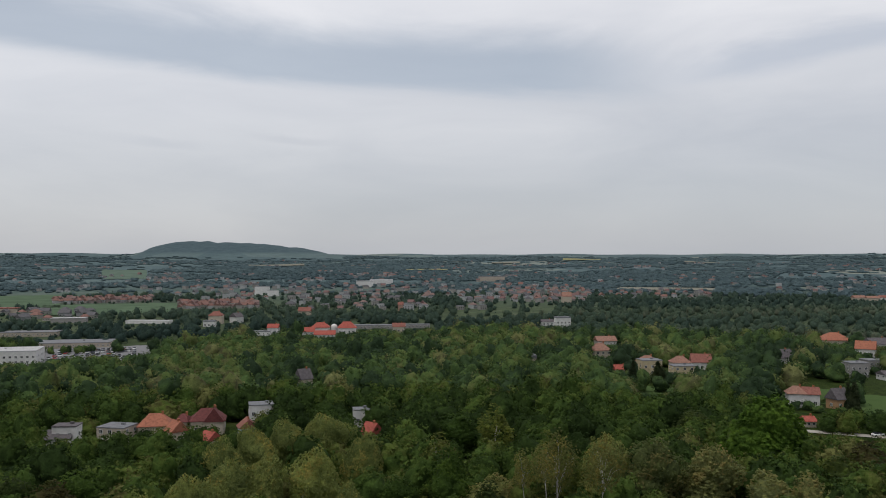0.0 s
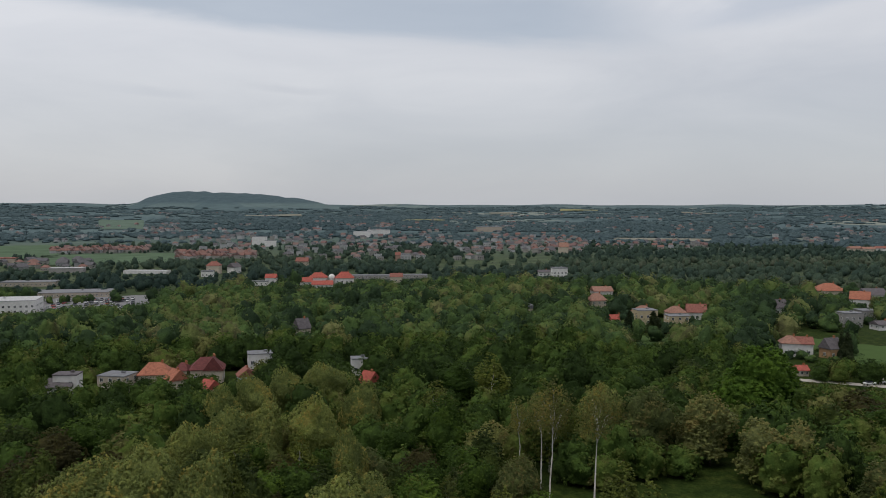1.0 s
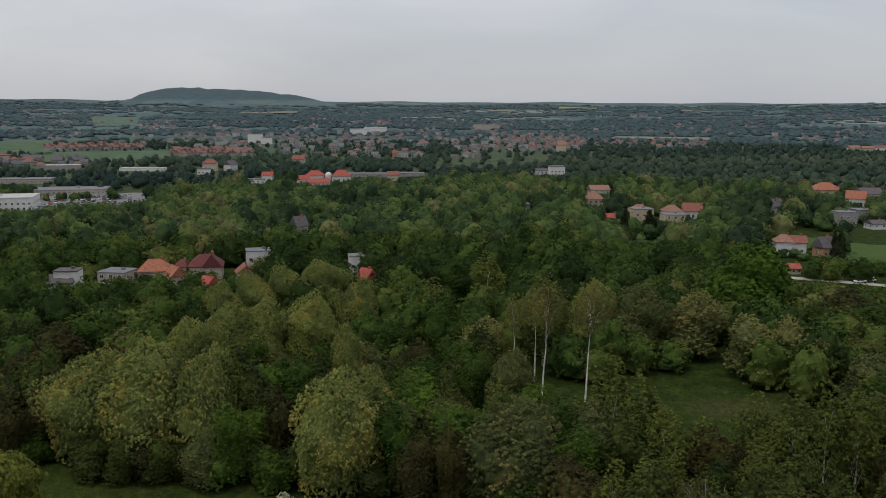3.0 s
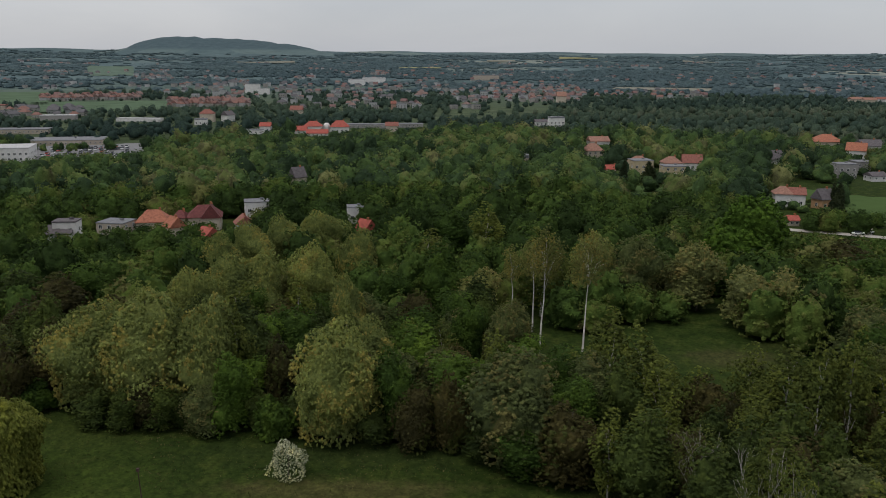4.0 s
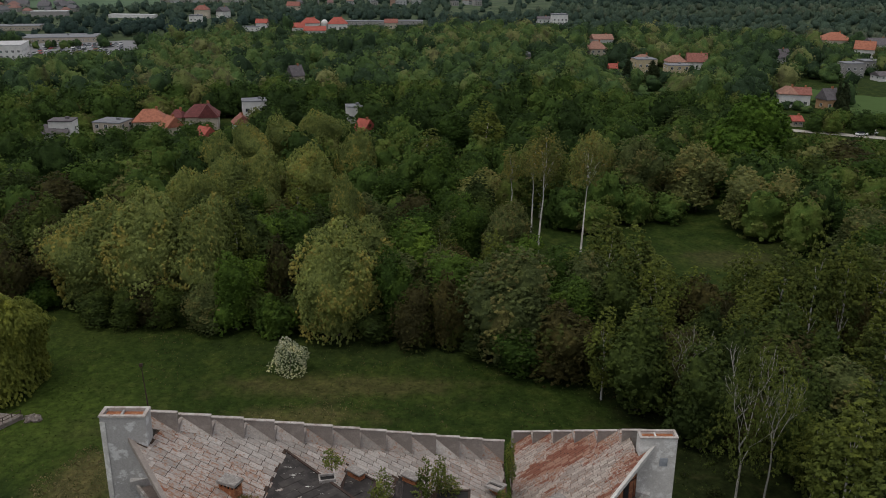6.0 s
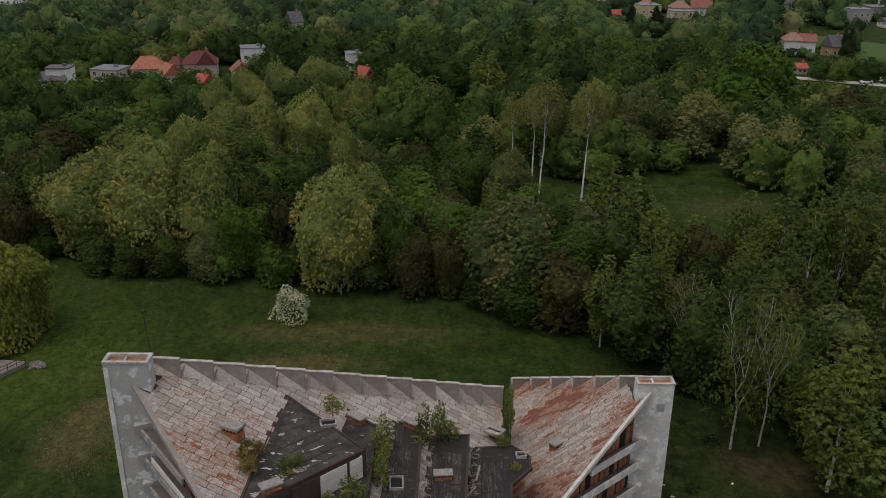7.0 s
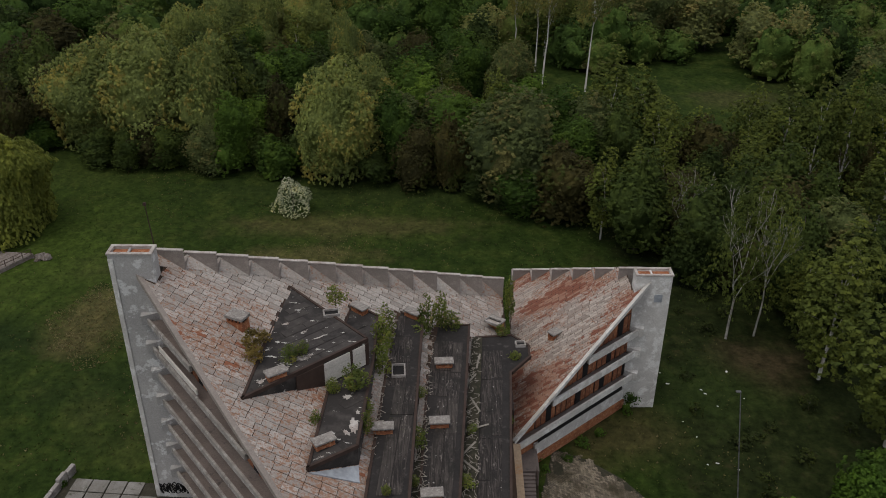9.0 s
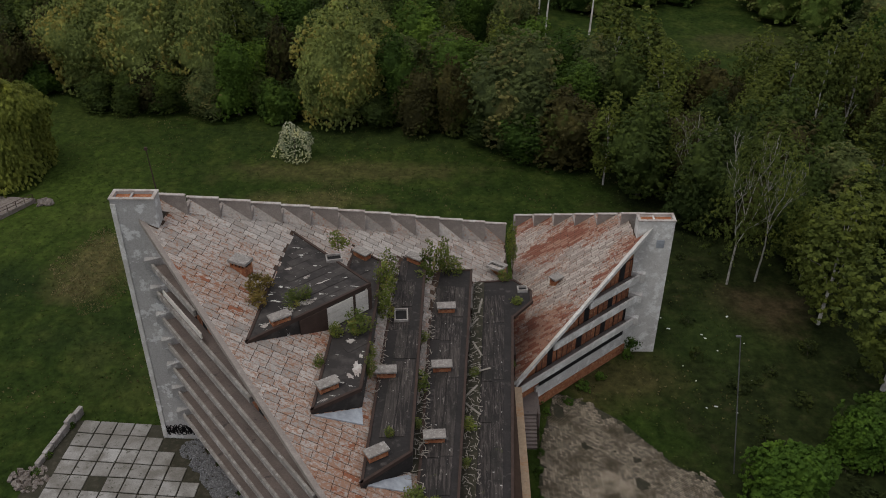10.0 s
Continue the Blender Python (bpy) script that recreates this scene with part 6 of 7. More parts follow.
while d < 640:
    gap = 6.9 + 2.4 * min(1, max(0, (d - 150) / 60)) + d * 0.001
    for a in np.arange(-31, 31, math.degrees(gap / d)):
        aa = math.radians(a + rs.uniform(-0.35, 0.35) * math.degrees(gap / d))
        dd = d + rs.uniform(-0.4, 0.4) * gap
        x, y = dd * math.sin(aa), dd * math.cos(aa)
        if clear(x, y) or (np.hypot(PLANTED_A[:, 0] - x, PLANTED_A[:, 1] - y) < PLANTED_A[:, 2] + 1.2).any():
            continue
        (near_pts if dd < 190 else mid_pts).append((x, y))
    d += gap * 0.9
for x, y in near_pts:
    k = KINDS_NEAR[rs.randint(len(KINDS_NEAR))]
    if x < -62 and rs.rand() < 0.55:
        k = "brown_tree"
    if x > 24 and y < 135:
        k = ("dark_tree", "birch", "birch", "brown_tree", "birch", "dark_tree")[rs.randint(6)]
    s = rs.uniform(0.75, 1.2) * (0.9 if k == "willow" else 1.0)
    h0, w0 = {"broadleaf_tree": (13, 8.5), "dark_tree": (14, 8), "brown_tree": (10.5, 8), "birch": (16, 7), "silver_tree": (13, 9), "willow": (14, 12)}[k]
    cap = sightline_cap(x, y)
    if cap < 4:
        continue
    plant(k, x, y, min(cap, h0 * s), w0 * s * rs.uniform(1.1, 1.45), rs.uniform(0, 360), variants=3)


def thicket(name, pts, protos, material, label, sizes, tone_of, tall=14.0):
    """Many trees in one object: each a copy of a light crown, turned, scaled and toned by itself."""
    vs, fs, ts, o = [], [], [], 0
    for i, (x, y) in enumerate(pts):
        v, f, tv = protos[i % len(protos)]
        a, s, st = rs.uniform(0, 6.28), rs.uniform(*sizes), rs.uniform(0.75, 1.08)
        cap = sightline_cap(x, y)
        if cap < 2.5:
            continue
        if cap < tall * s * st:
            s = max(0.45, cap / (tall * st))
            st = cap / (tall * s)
        c, sn = math.cos(a), math.sin(a)
        w = v * np.array([s, s, s * st])
        w = np.stack([w[:, 0] * c - w[:, 1] * sn + x, w[:, 0] * sn + w[:, 1] * c + y, w[:, 2] + float(land(x, y))], -1)
        vs.append(w)
        fs.append(f + o)
        o += len(v)
        ts.append(np.clip(tone_of(x, y) + tv, 0, 1))
    ob = new(name, raw_mesh(name, np.concatenate(vs), np.concatenate(fs), material, np.concatenate(ts), True))
    return tagged(ob, label, "woodland", kind="stuff")


def light_crown(seed, h, w, base, count, small, shape, leaf, leaves, flat=0.0, level=2, shrink=0.9):
    r = np.random.RandomState(seed)
    env = Crown(r, h, w, base, count, shape, small)
    p, face, tone = crown_points(r, leaves, env, 0.12, 8 if leaves > 300 else 4 if leaves > 100 else 2)
    v, f = leaf_tris(r, p, face + np.array([0, 0, flat]), leaf, 0.1, 1.1, 0.35)
    cv, cf, ct = inner_mass(r, env, level, shrink)
    # the -0.06 darkens the inner skin, painting shade behind the leaves
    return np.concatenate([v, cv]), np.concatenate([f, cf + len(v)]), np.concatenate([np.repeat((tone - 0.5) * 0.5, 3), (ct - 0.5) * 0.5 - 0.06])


def tone_of(x, y):
    t = noise.noise(Vector((x * 0.012, y * 0.012, 3.0))) * 0.5 + 0.4 + rs.normal(0, 0.24)
    return min(1, max(0, t))


mid_a = [q for q in mid_pts if math.hypot(*q) < 360]
mid_b = [q for q in mid_pts if math.hypot(*q) >= 360]
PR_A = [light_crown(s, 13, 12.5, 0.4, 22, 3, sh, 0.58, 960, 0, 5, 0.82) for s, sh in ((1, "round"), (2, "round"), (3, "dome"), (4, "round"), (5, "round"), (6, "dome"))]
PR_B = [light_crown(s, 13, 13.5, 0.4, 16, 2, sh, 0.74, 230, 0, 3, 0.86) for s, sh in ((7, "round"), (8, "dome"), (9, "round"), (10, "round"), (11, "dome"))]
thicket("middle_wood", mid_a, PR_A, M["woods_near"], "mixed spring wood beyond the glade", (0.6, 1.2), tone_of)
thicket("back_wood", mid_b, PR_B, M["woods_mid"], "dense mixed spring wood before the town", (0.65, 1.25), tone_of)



# ---------------------------------------------------------------- the town and the country beyond
def town_house(kind):
    w, d, wh, rh, style, wall, roof = kind
    bm = bmesh.new()
    box(bm, -w / 2, w / 2, -d / 2, d / 2, -1.5, wh)
    me = bpy.data.meshes.new("wall")
    if style == "gable":
        for s in (-1, 1):
            bm.faces.new([bm.verts.new((s * w / 2, yy, zz)) for yy, zz in ((-d / 2, wh), (d / 2, wh), (0, rh - 0.2))])
    bm.to_mesh(me)
    bm.free()
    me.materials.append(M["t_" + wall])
    bm = bmesh.new()
    roof_mesh(bm, w, d, wh, rh, style)
    mr = bpy.data.meshes.new("roof")
    bm.to_mesh(mr)
    bm.free()
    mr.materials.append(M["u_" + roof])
    bm = bmesh.new()
    for lv in range(int(wh / 2.8)):
        for i in range(3):
            cx = -w / 2 + w * (i + 0.5) / 3
            box(bm, cx - 0.6, cx + 0.6, -d / 2 - 0.06, -d / 2 + 0.02, 1.0 + 2.8 * lv, 2.3 + 2.8 * lv)
    mw = bpy.data.meshes.new("window_band")
    bm.to_mesh(mw)
    bm.free()
    mw.materials.append(M["glass"])
    return me, mr, mw, f"{WALLW[wall]} town house with a {WORDS[roof]} roof"


RED_ROW = [(11, 9, 5.5, 10, "gable", "cream", "orange"), (10, 9, 5.5, 9.5, "gable", "terra", "terracotta"), (12, 9, 5.6, 10, "hip", "white", "orange"), (9, 9, 5.5, 10, "gable", "cream", "red")]
MIXED = [(11, 9, 5.5, 10, "gable", "white", "terracotta"), (12, 10, 6, 10, "hip", "cream", "slate"), (12, 10, 7.6, 8, "flat", "beige", "felt"), (11, 9, 5, 10, "gable", "white", "slate"), (10, 9, 5.5, 9.5, "gable", "cream", "red"), (11, 10, 6, 9.5, "hip", "white", "terracotta"), (13, 10, 8, 8.4, "flat", "white", "felt")]
GREY = [(15, 11, 5, 9.5, "hip", "grey", "slate"), (14, 10, 5, 9, "gable", "grey", "slate"), (12, 9, 5, 9, "hip", "cream", "orange"), (13, 10, 5, 9, "gable", "beige", "slate")]
MESHES = {}
rt = random.Random(21)
TOWN = []


def settle(a0, a1, d0, d1, count, kinds, rows=0, single=True):
    """Houses over a stretch of country, between two bearings and two distances."""
    for i in range(count):
        for attempt in range(12):
            if rows:
                r = i % rows
                d = d0 + (d1 - d0) * (r + 0.5 + rt.uniform(-0.15, 0.15)) / rows
                a = a0 + (a1 - a0) * ((i // rows) + 0.5 + rt.uniform(-0.3, 0.3)) / max(1, count // rows)
            else:
                d, a = math.sqrt(rt.uniform(d0 * d0, d1 * d1)), rt.uniform(a0, a1)
            x, y = d * math.sin(radians(a)), d * math.cos(radians(a))
            if all((x - q[0]) ** 2 + (y - q[1]) ** 2 > 13 ** 2 for q in TOWN):
                break
        kind = rt.choice(kinds)
        if kind not in MESHES:
            MESHES[kind] = town_house(kind)
        wall, roof, win, label = MESHES[kind]
        m = Matrix.Translation((x, y, float(land(x, y)))) @ pose(0, 0, 0, 0, 0, rt.choice((90, 90, 70, 110, 0) if kinds is RED_ROW else (0, 0, 90, 20, -20, 60)) + rt.uniform(-8, 8)) @ Matrix.Scale(rt.uniform(0.52, 0.8), 4)
        TOWN.append((x, y))
        # most town houses get a clear sight line from the camera too
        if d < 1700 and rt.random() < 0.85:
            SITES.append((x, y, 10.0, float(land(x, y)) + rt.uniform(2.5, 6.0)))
        if single:
            ob = thing("town_house", label, "house", group="houses of the town")
            ob.matrix_basis = m
            part_of("wall", wall, None, ob)
            part_of("roof", roof, None, ob)
            part_of("window_band", win, None, ob)["kind"] = "stuff"
        else:
            for me in (wall, roof):
                REST.setdefault(me.materials[0].name, []).append((me, m))


REST = {}
settle(-24.0, -18.4, 1170, 1290, 56, RED_ROW, 2)
settle(-16.8, -12.0, 1010, 1150, 60, RED_ROW, 3)
settle(3.0, 9.2, 1120, 1350, 50, RED_ROW + MIXED)
settle(3.0, 9.2, 1350, 1650, 50, RED_ROW + MIXED, single=False)
settle(-10.0, 3.0, 960, 1250, 55, MIXED)
settle(-10.0, 3.0, 1250, 1650, 70, MIXED, single=False)
settle(-26.6, -21.8, 890, 1020, 22, GREY)
settle(8.4, 17.0, 1250, 1480, 34, RED_ROW + MIXED)
settle(-17.0, -9.0, 1180, 1600, 40, MIXED, single=False)
settle(-27.0, -12.0, 1500, 2300, 60, MIXED, single=False)
settle(14.0, 27.5, 1500, 2400, 60, MIXED, single=False)
settle(-10.0, 14.0, 1700, 2300, 50, MIXED, single=False)

settle(-27.0, 27.0, 1800, 3600, 60, MIXED, single=False)
# hamlets out on the plain
for i in range(30):
    a, d = rt.uniform(-27, 26), rt.uniform(1650, 3500)
    settle(a, a + rt.uniform(0.8, 2.2), d, d + rt.uniform(40, 130), 9, MIXED, single=False)

rest_bm = {}
for name, items in REST.items():
    bm = bmesh.new()
    for me, m in items:
        n0 = len(bm.verts)
        bm.from_mesh(me)
        bm.verts.ensure_lookup_table()
        for q in bm.verts[n0:]:
            q.co = m @ q.co
    rest_bm[name] = bm
outskirts = new("outskirts")
tagged(outskirts, "outlying houses with red and grey roofs across the plain", "houses", kind="stuff")
for name, bm in rest_bm.items():
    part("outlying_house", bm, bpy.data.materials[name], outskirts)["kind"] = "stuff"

# white dome of the observatory-like hall among the red roofs
dome = thing("domed_hall", "white domed hall among bright red roofs", "hall", (-86.0, 690.0, 0))
bm = bmesh.new()
bmesh.ops.create_cone(bm, cap_ends=True, segments=20, radius1=2.8, radius2=2.8, depth=4.6)
bmesh.ops.translate(bm, verts=bm.verts, vec=(0, 0, 2.3))
part("drum", bm, M["w_white"], dome)
bm = bmesh.new()
bmesh.ops.create_uvsphere(bm, u_segments=20, v_segments=10, radius=2.7)
bmesh.ops.delete(bm, geom=[v for v in bm.verts if v.co.z < -0.1], context="VERTS")
bmesh.ops.translate(bm, verts=bm.verts, vec=(0, 0, 4.62))
part("dome", bm, M["frame_white"], dome, smooth=True)


# open fields between the woods
FIELDS = []


def field(a0, a1, d0, d1, material, label, lift=0.25):
    """A field lying on the land between two bearings and two distances."""
    n, k = 14, 8
    vs, fs = [], []
    for i in range(n + 1):
        for j in range(k + 1):
            a = radians(a0 + (a1 - a0) * i / n)
            d = d0 + (d1 - d0) * j / k + 0.02 * (d1 - d0) * math.sin(i * 1.7)
            x, y = d * math.sin(a), d * math.cos(a)
            vs.append((x, y, float(land(x, y)) + lift + d * 0.0004))
    for i in range(n):
        for j in range(k):
            q = i * (k + 1) + j
            fs.append((q, q + k + 1, q + k + 2, q + 1))
    ob = new("field", raw_mesh("field", vs, np.array(fs)[:, ::-1], material))
    tagged(ob, label, "field", kind="structure")
    FIELDS.append((a0, a1, d0, d1))
    return ob


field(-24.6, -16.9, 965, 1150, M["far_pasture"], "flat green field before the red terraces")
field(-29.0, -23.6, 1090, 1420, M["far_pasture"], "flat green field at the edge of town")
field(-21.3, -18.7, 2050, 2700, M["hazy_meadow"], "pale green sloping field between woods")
field(7.8, 10.2, 3700, 3950, M["rape"], "distant yellow rape field on the plain", 3)
field(11.2, 17.4, 1500, 1590, M["hay"], "long cream stubble field behind the town", 1)
field(-12.6, -9.0, 2980, 3120, M["hay"], "pale field at the foot of the hill", 2)
field(3.2, 5.0, 3300, 3430, M["hay"], "pale field on the plain", 2)
field(-2.4, 0.3, 2540, 2620, M["rape"], "narrow yellow field on the plain", 1)
field(15.4, 17.6, 3400, 3520, M["hay"], "pale field on the far ridge", 2)
field(11.5, 15.6, 392, 424, M["pasture"], "mown lawn before the cream houses", 0.05)
field(21.0, 24.4, 396, 440, M["pasture"], "mown lawn between the gardens", 0.05)
field(24.3, 29.5, 362, 430, M["pasture"], "mown lawn beside the lane", 0.05)
field(22.0, 29.5, 331, 336, M["path"], "pale gravel lane past the gardens", 0.08)
field(26.6, 27.0, 336.5, 361.5, M["path"], "pale garden path to the lane", 0.08)
field(-25.5, -18.2, 520, 628, M["asphalt"], "large asphalt car park of the retail buildings", 0.05)


# cars on the car park and the lane
def car(x, y, turn, paint):
    ob = thing("car", "small parked car on the asphalt", "car", (x, y, 0.3), "parked cars")
    ob.rotation_euler = (0, 0, radians(turn))
    bm = bmesh.new()
    box(bm, -2.1, 2.1, -0.85, 0.85, 0.2, 0.75, None, 0.12)
    part("body", bm, paint, ob)
    bm = bmesh.new()
    made = bmesh.ops.create_cube(bm, size=1.0)["verts"]
    for q in made:
        s = 0.75 if q.co.z > 0 else 1.0
        q.co = Vector((q.co.x * 2.5 * s - 0.2, q.co.y * 1.55 * (0.85 if q.co.z > 0 else 1), 1.05 + q.co.z * 0.58))
    part("cabin", bm, M["glass"], ob)
    for sx in (-1.3, 1.3):
        for sy in (-0.8, 0.8):
            bm = bmesh.new()
            bmesh.ops.create_cone(bm, cap_ends=True, segments=10, radius1=0.32, radius2=0.32, depth=0.2)
            bmesh.ops.rotate(bm, verts=bm.verts, matrix=Matrix.Rotation(math.pi / 2, 3, "X"))
            bmesh.ops.translate(bm, verts=bm.verts, vec=(sx, sy, 0.12))
            part("wheel", bm, M["tyre"], ob)
    return ob


PAINTS = [M["car_white"], M["car_grey"], M["car_dark"], M["car_red"], M["car_white"], M["car_grey"]]
protos = [car(-232 + 6 * i, 560, 100, p) for i, p in enumerate(PAINTS)]
for row in range(7):
    for i in range(17):
        if rt.random() < 0.75:
            d = 530 + row * 12.5
            a = radians(-24.2 + 0.3 * i + rt.uniform(-0.03, 0.03))
            copy_thing(rt.choice(protos), pose(d * math.sin(a), d * math.cos(a), 0.3, 0, 0, 98 + rt.uniform(-3, 3)))
copy_thing(protos[0], pose(148, 300, 0.3, 0, 0, 10))
copy_thing(protos[0], pose(152.5, 302, 0.3, 0, 0, 12))
copy_thing(protos[4], pose(171, 304, 0.3, 0, 0, 5))


# woods and hedges of the wide country
def bare_land(x, y):
    d, a = math.hypot(x, y), math.degrees(math.atan2(x, y))
    return any(a0 - 0.1 < a < a1 + 0.1 and d0 - 8 < d < d1 + 8 for a0, a1, d0, d1 in FIELDS)


def scatter(d0, d1, spacing, keep):
    pts, d = [], d0
    while d < d1:
        gap = spacing * (0.75 + 0.25 * d / d0)
        for a in np.arange(-31, 31, math.degrees(gap / d)):
            aa, dd = math.radians(a) + rs.uniform(-0.45, 0.45) * gap / d, d + rs.uniform(-0.45, 0.45) * gap
            x, y = dd * math.sin(aa), dd * math.cos(aa)
            if not bare_land(x, y) and keep(x, y, dd, math.degrees(aa)):
                pts.append((x, y))
        d += gap
    return pts


def keep_town(x, y, d, a):
    if any((x - q[0]) ** 2 + (y - q[1]) ** 2 < 7.5 ** 2 for q in TOWN):
        return False
    if any((x - q[0]) ** 2 + (y - q[1]) ** 2 < (q[2] * 0.7) ** 2 for q in SITES[:60]):
        return False
    thick = noise.noise(Vector((x * 0.006, y * 0.004, 1.0)))
    return a > 9.5 or d < 760 or thick > -0.25 or rs.rand() < 0.3


def keep_far(x, y, d, a):
    thick = noise.noise(Vector((x * 0.0014, y * 0.0042, 7.0))) + 0.5 * noise.noise(Vector((x * 0.005, y * 0.012, 2.0)))
    hill = -19.5 < a < -6.5 and 3850 < d < 4600
    return not hill and (thick > -0.08 or rs.rand() < 0.12)


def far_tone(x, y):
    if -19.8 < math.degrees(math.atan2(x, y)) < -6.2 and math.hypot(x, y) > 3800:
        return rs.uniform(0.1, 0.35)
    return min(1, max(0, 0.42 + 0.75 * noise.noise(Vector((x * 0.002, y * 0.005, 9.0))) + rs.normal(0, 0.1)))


PR_C = [light_crown(s, 10, 11, 0.3, 8, 0, sh, 0.8, 56, 0, 1, 0.9) for s, sh in ((16, "round"), (17, "dome"), (18, "round"), (19, "dome"))]
PR_D = [light_crown(s, 7, 19, 0.0, 9, 0, "mound", 1.3, 24, 0.8, 1, 1.0) for s in (26, 27, 28)]
PR_E = [light_crown(s, 6, 36, 0.0, 9, 0, "mound", 2.0, 8, 1.0, 1, 1.0) for s in (36, 37, 38)]
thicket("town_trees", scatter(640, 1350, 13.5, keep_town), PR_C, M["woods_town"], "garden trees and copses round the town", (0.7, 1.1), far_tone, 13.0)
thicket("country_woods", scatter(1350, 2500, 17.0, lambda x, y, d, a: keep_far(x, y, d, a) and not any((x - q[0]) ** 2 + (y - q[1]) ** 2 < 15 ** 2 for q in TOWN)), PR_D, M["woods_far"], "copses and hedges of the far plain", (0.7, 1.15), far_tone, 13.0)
thicket("far_woods", scatter(2500, 4350, 28.0, keep_far), PR_E, M["woods_far"], "woods on the skyline and hill, blued for haze", (0.7, 1.2), far_tone, 13.0)


# ---------------------------------------------------------------- round the building
# terrace of cast slabs beside the grey pier
terrace = thing("slab_terrace", "broken terrace of large grey concrete slabs", "terrace", (-30, 57, 0.0))
rng = random.Random(8)
bm = bmesh.new()
prism(bm, [(-35.6, 63.2), (-26.4, 62.5), (-26.35, 60.9), (-23.0, 60.7), (-13.0, 47.5), (-13.0, 44.0), (-39.0, 44.0), (-37.4, 54.0)], -0.3, 0.12)
bmesh.ops.translate(bm, verts=bm.verts, vec=(30, -57, 0))
part("bed", bm, M["earth"], terrace, "dark earth bed between the slabs")
ca, sa = math.cos(radians(-4.5)), math.sin(radians(-4.5))
bm = bmesh.new()
box(bm, -0.805, 0.805, -0.805, 0.805, 0, 0.1, None, 0.02)
slab_me = bpy.data.meshes.new("slab")
bm.to_mesh(slab_me)
bm.free()
slab_me.materials.append(M["slab"])
for i in range(11):
    for j in range(9):
        lx, ly = -4.4 + i * 1.74, 4.9 - j * 1.74
        x, y = lx * ca - ly * sa, lx * sa + ly * ca
        wx, wy = x - 30, y + 57
        if wx > -25.6 + (wy - 60.5) * -0.78 - 1.2 or (wx < -35.0 and rng.random() < 0.35) or wx < -37.2 + (60 - wy) * 0.05 or rng.random() < 0.04:
            continue
        ob = new("slab", slab_me)
        ob.parent = terrace
        ob.matrix_basis = pose(x, y, 0.123 + rng.uniform(0, 0.04), rng.uniform(-1.2, 1.2), rng.uniform(-1.2, 1.2), -4.5 + rng.uniform(-1.5, 1.5))
# crumbling low wall at its edge
low = thing("broken_wall", "crumbling low concrete wall beside the terrace", "wall", (-36.0, 60.5, 0))
for k in range(6):
    bm = bmesh.new()
    box(bm, -0.22, 0.22, -0.62, 0.62, -0.2, 1.15 - 0.1 * k + rng.uniform(-0.12, 0.12), Matrix.Translation((0.45 - 0.28 * k, 3.2 - 1.22 * k, 0)) @ pose(0, 0, 0, rng.uniform(-3, 3), rng.uniform(-5, 5), -12), 0.05)
    part("wall_block", bm, M["lip"], low)


def heap(name, label, category, x, y, rx, ry, count, size, material, seed, z=0.0, kind="stuff", slope=None):
    """Loose pieces lying about: stones, bricks, chips."""
    r = np.random.RandomState(seed)
    vs, fs, o = [], [], 0
    cube = np.array([(a, b, c) for a in (-1, 1) for b in (-1, 1) for c in (-1, 1)], float)
    quad = np.array([(0, 1, 3, 2), (4, 6, 7, 5), (0, 4, 5, 1), (2, 3, 7, 6), (0, 2, 6, 4), (1, 5, 7, 3)])
    for i in range(count):
        q, a = math.sqrt(r.rand()), r.uniform(0, 6.28)
        px, py = x + rx * q * math.cos(a), y + ry * q * math.sin(a)
        s = size * r.uniform(0.4, 1.3)
        m = np.array(Euler(r.uniform(0, 6.28, 3)).to_matrix())
        v = (cube * (s * r.uniform(0.5, 1.2, 3)) * r.uniform(0.8, 1.1, (8, 1))) @ m.T
        pz = (slope(px, py) if slope else z) + s * 0.35
        vs.append(v + np.array([px, py, pz]))
        fs.append(quad + o)
        o += 8
    ob = new(name, raw_mesh(name, np.concatenate(vs), np.concatenate(fs), material))
    return tagged(ob, label, category, kind=kind)


heap("gravel_bank", "blue-grey gravel heaped under the balconies", "gravel", -19.6, 55.2, 1.2, 1.4, 420, 0.11, M["gravel"], 1)
for i in range(7):
    heap("gravel_bank", "blue-grey gravel heaped under the balconies", "gravel", -23.2 + i * 1.35, 59.4 - i * 1.72, 1.15, 1.25, 420, 0.1, M["gravel"], 30 + i, 0.08)
heap("rubble_heap", "heap of broken concrete and red brick", "rubble", -37.2, 55.6, 1.9, 1.6, 120, 0.2, M["rubble"], 2)
heap("rubble_heap", "heap of broken concrete and red brick", "rubble", -55.2, 105.9, 1.3, 0.8, 46, 0.3, M["rubble"], 3)

# low concrete terrace with a rail, at the foot of the hanging willow
EDGE = [Vector((-56.3, 106.3)), Vector((-59.9, 100.4)), Vector((-67.5, 99.6)), Vector((-64.8, 107.3))]
sitting_place = thing("garden_terrace", "low weathered concrete terrace with a rusty rail by the willow", "terrace", (-61.0, 103.5, 0))
bm = bmesh.new()
low = [bm.verts.new((q.x + 61.0, q.y - 103.5, -0.2)) for q in EDGE]
top = [bm.verts.new((q.x + 61.0, q.y - 103.5, 0.62)) for q in EDGE]
bm.faces.new(low)
bm.faces.new(top[::-1])
for i in range(4):
    bm.faces.new((low[i], top[i], top[(i + 1) % 4], low[(i + 1) % 4]))
bmesh.ops.recalc_face_normals(bm, faces=bm.faces)
bmesh.ops.bevel(bm, geom=bm.edges[:], offset=0.05, segments=1, affect="EDGES")
part("slab", bm, M["rubble"], sitting_place)
rail_a, rail_b = EDGE[0] + Vector((60.8, -103.8)), EDGE[1] + Vector((60.8, -103.3))
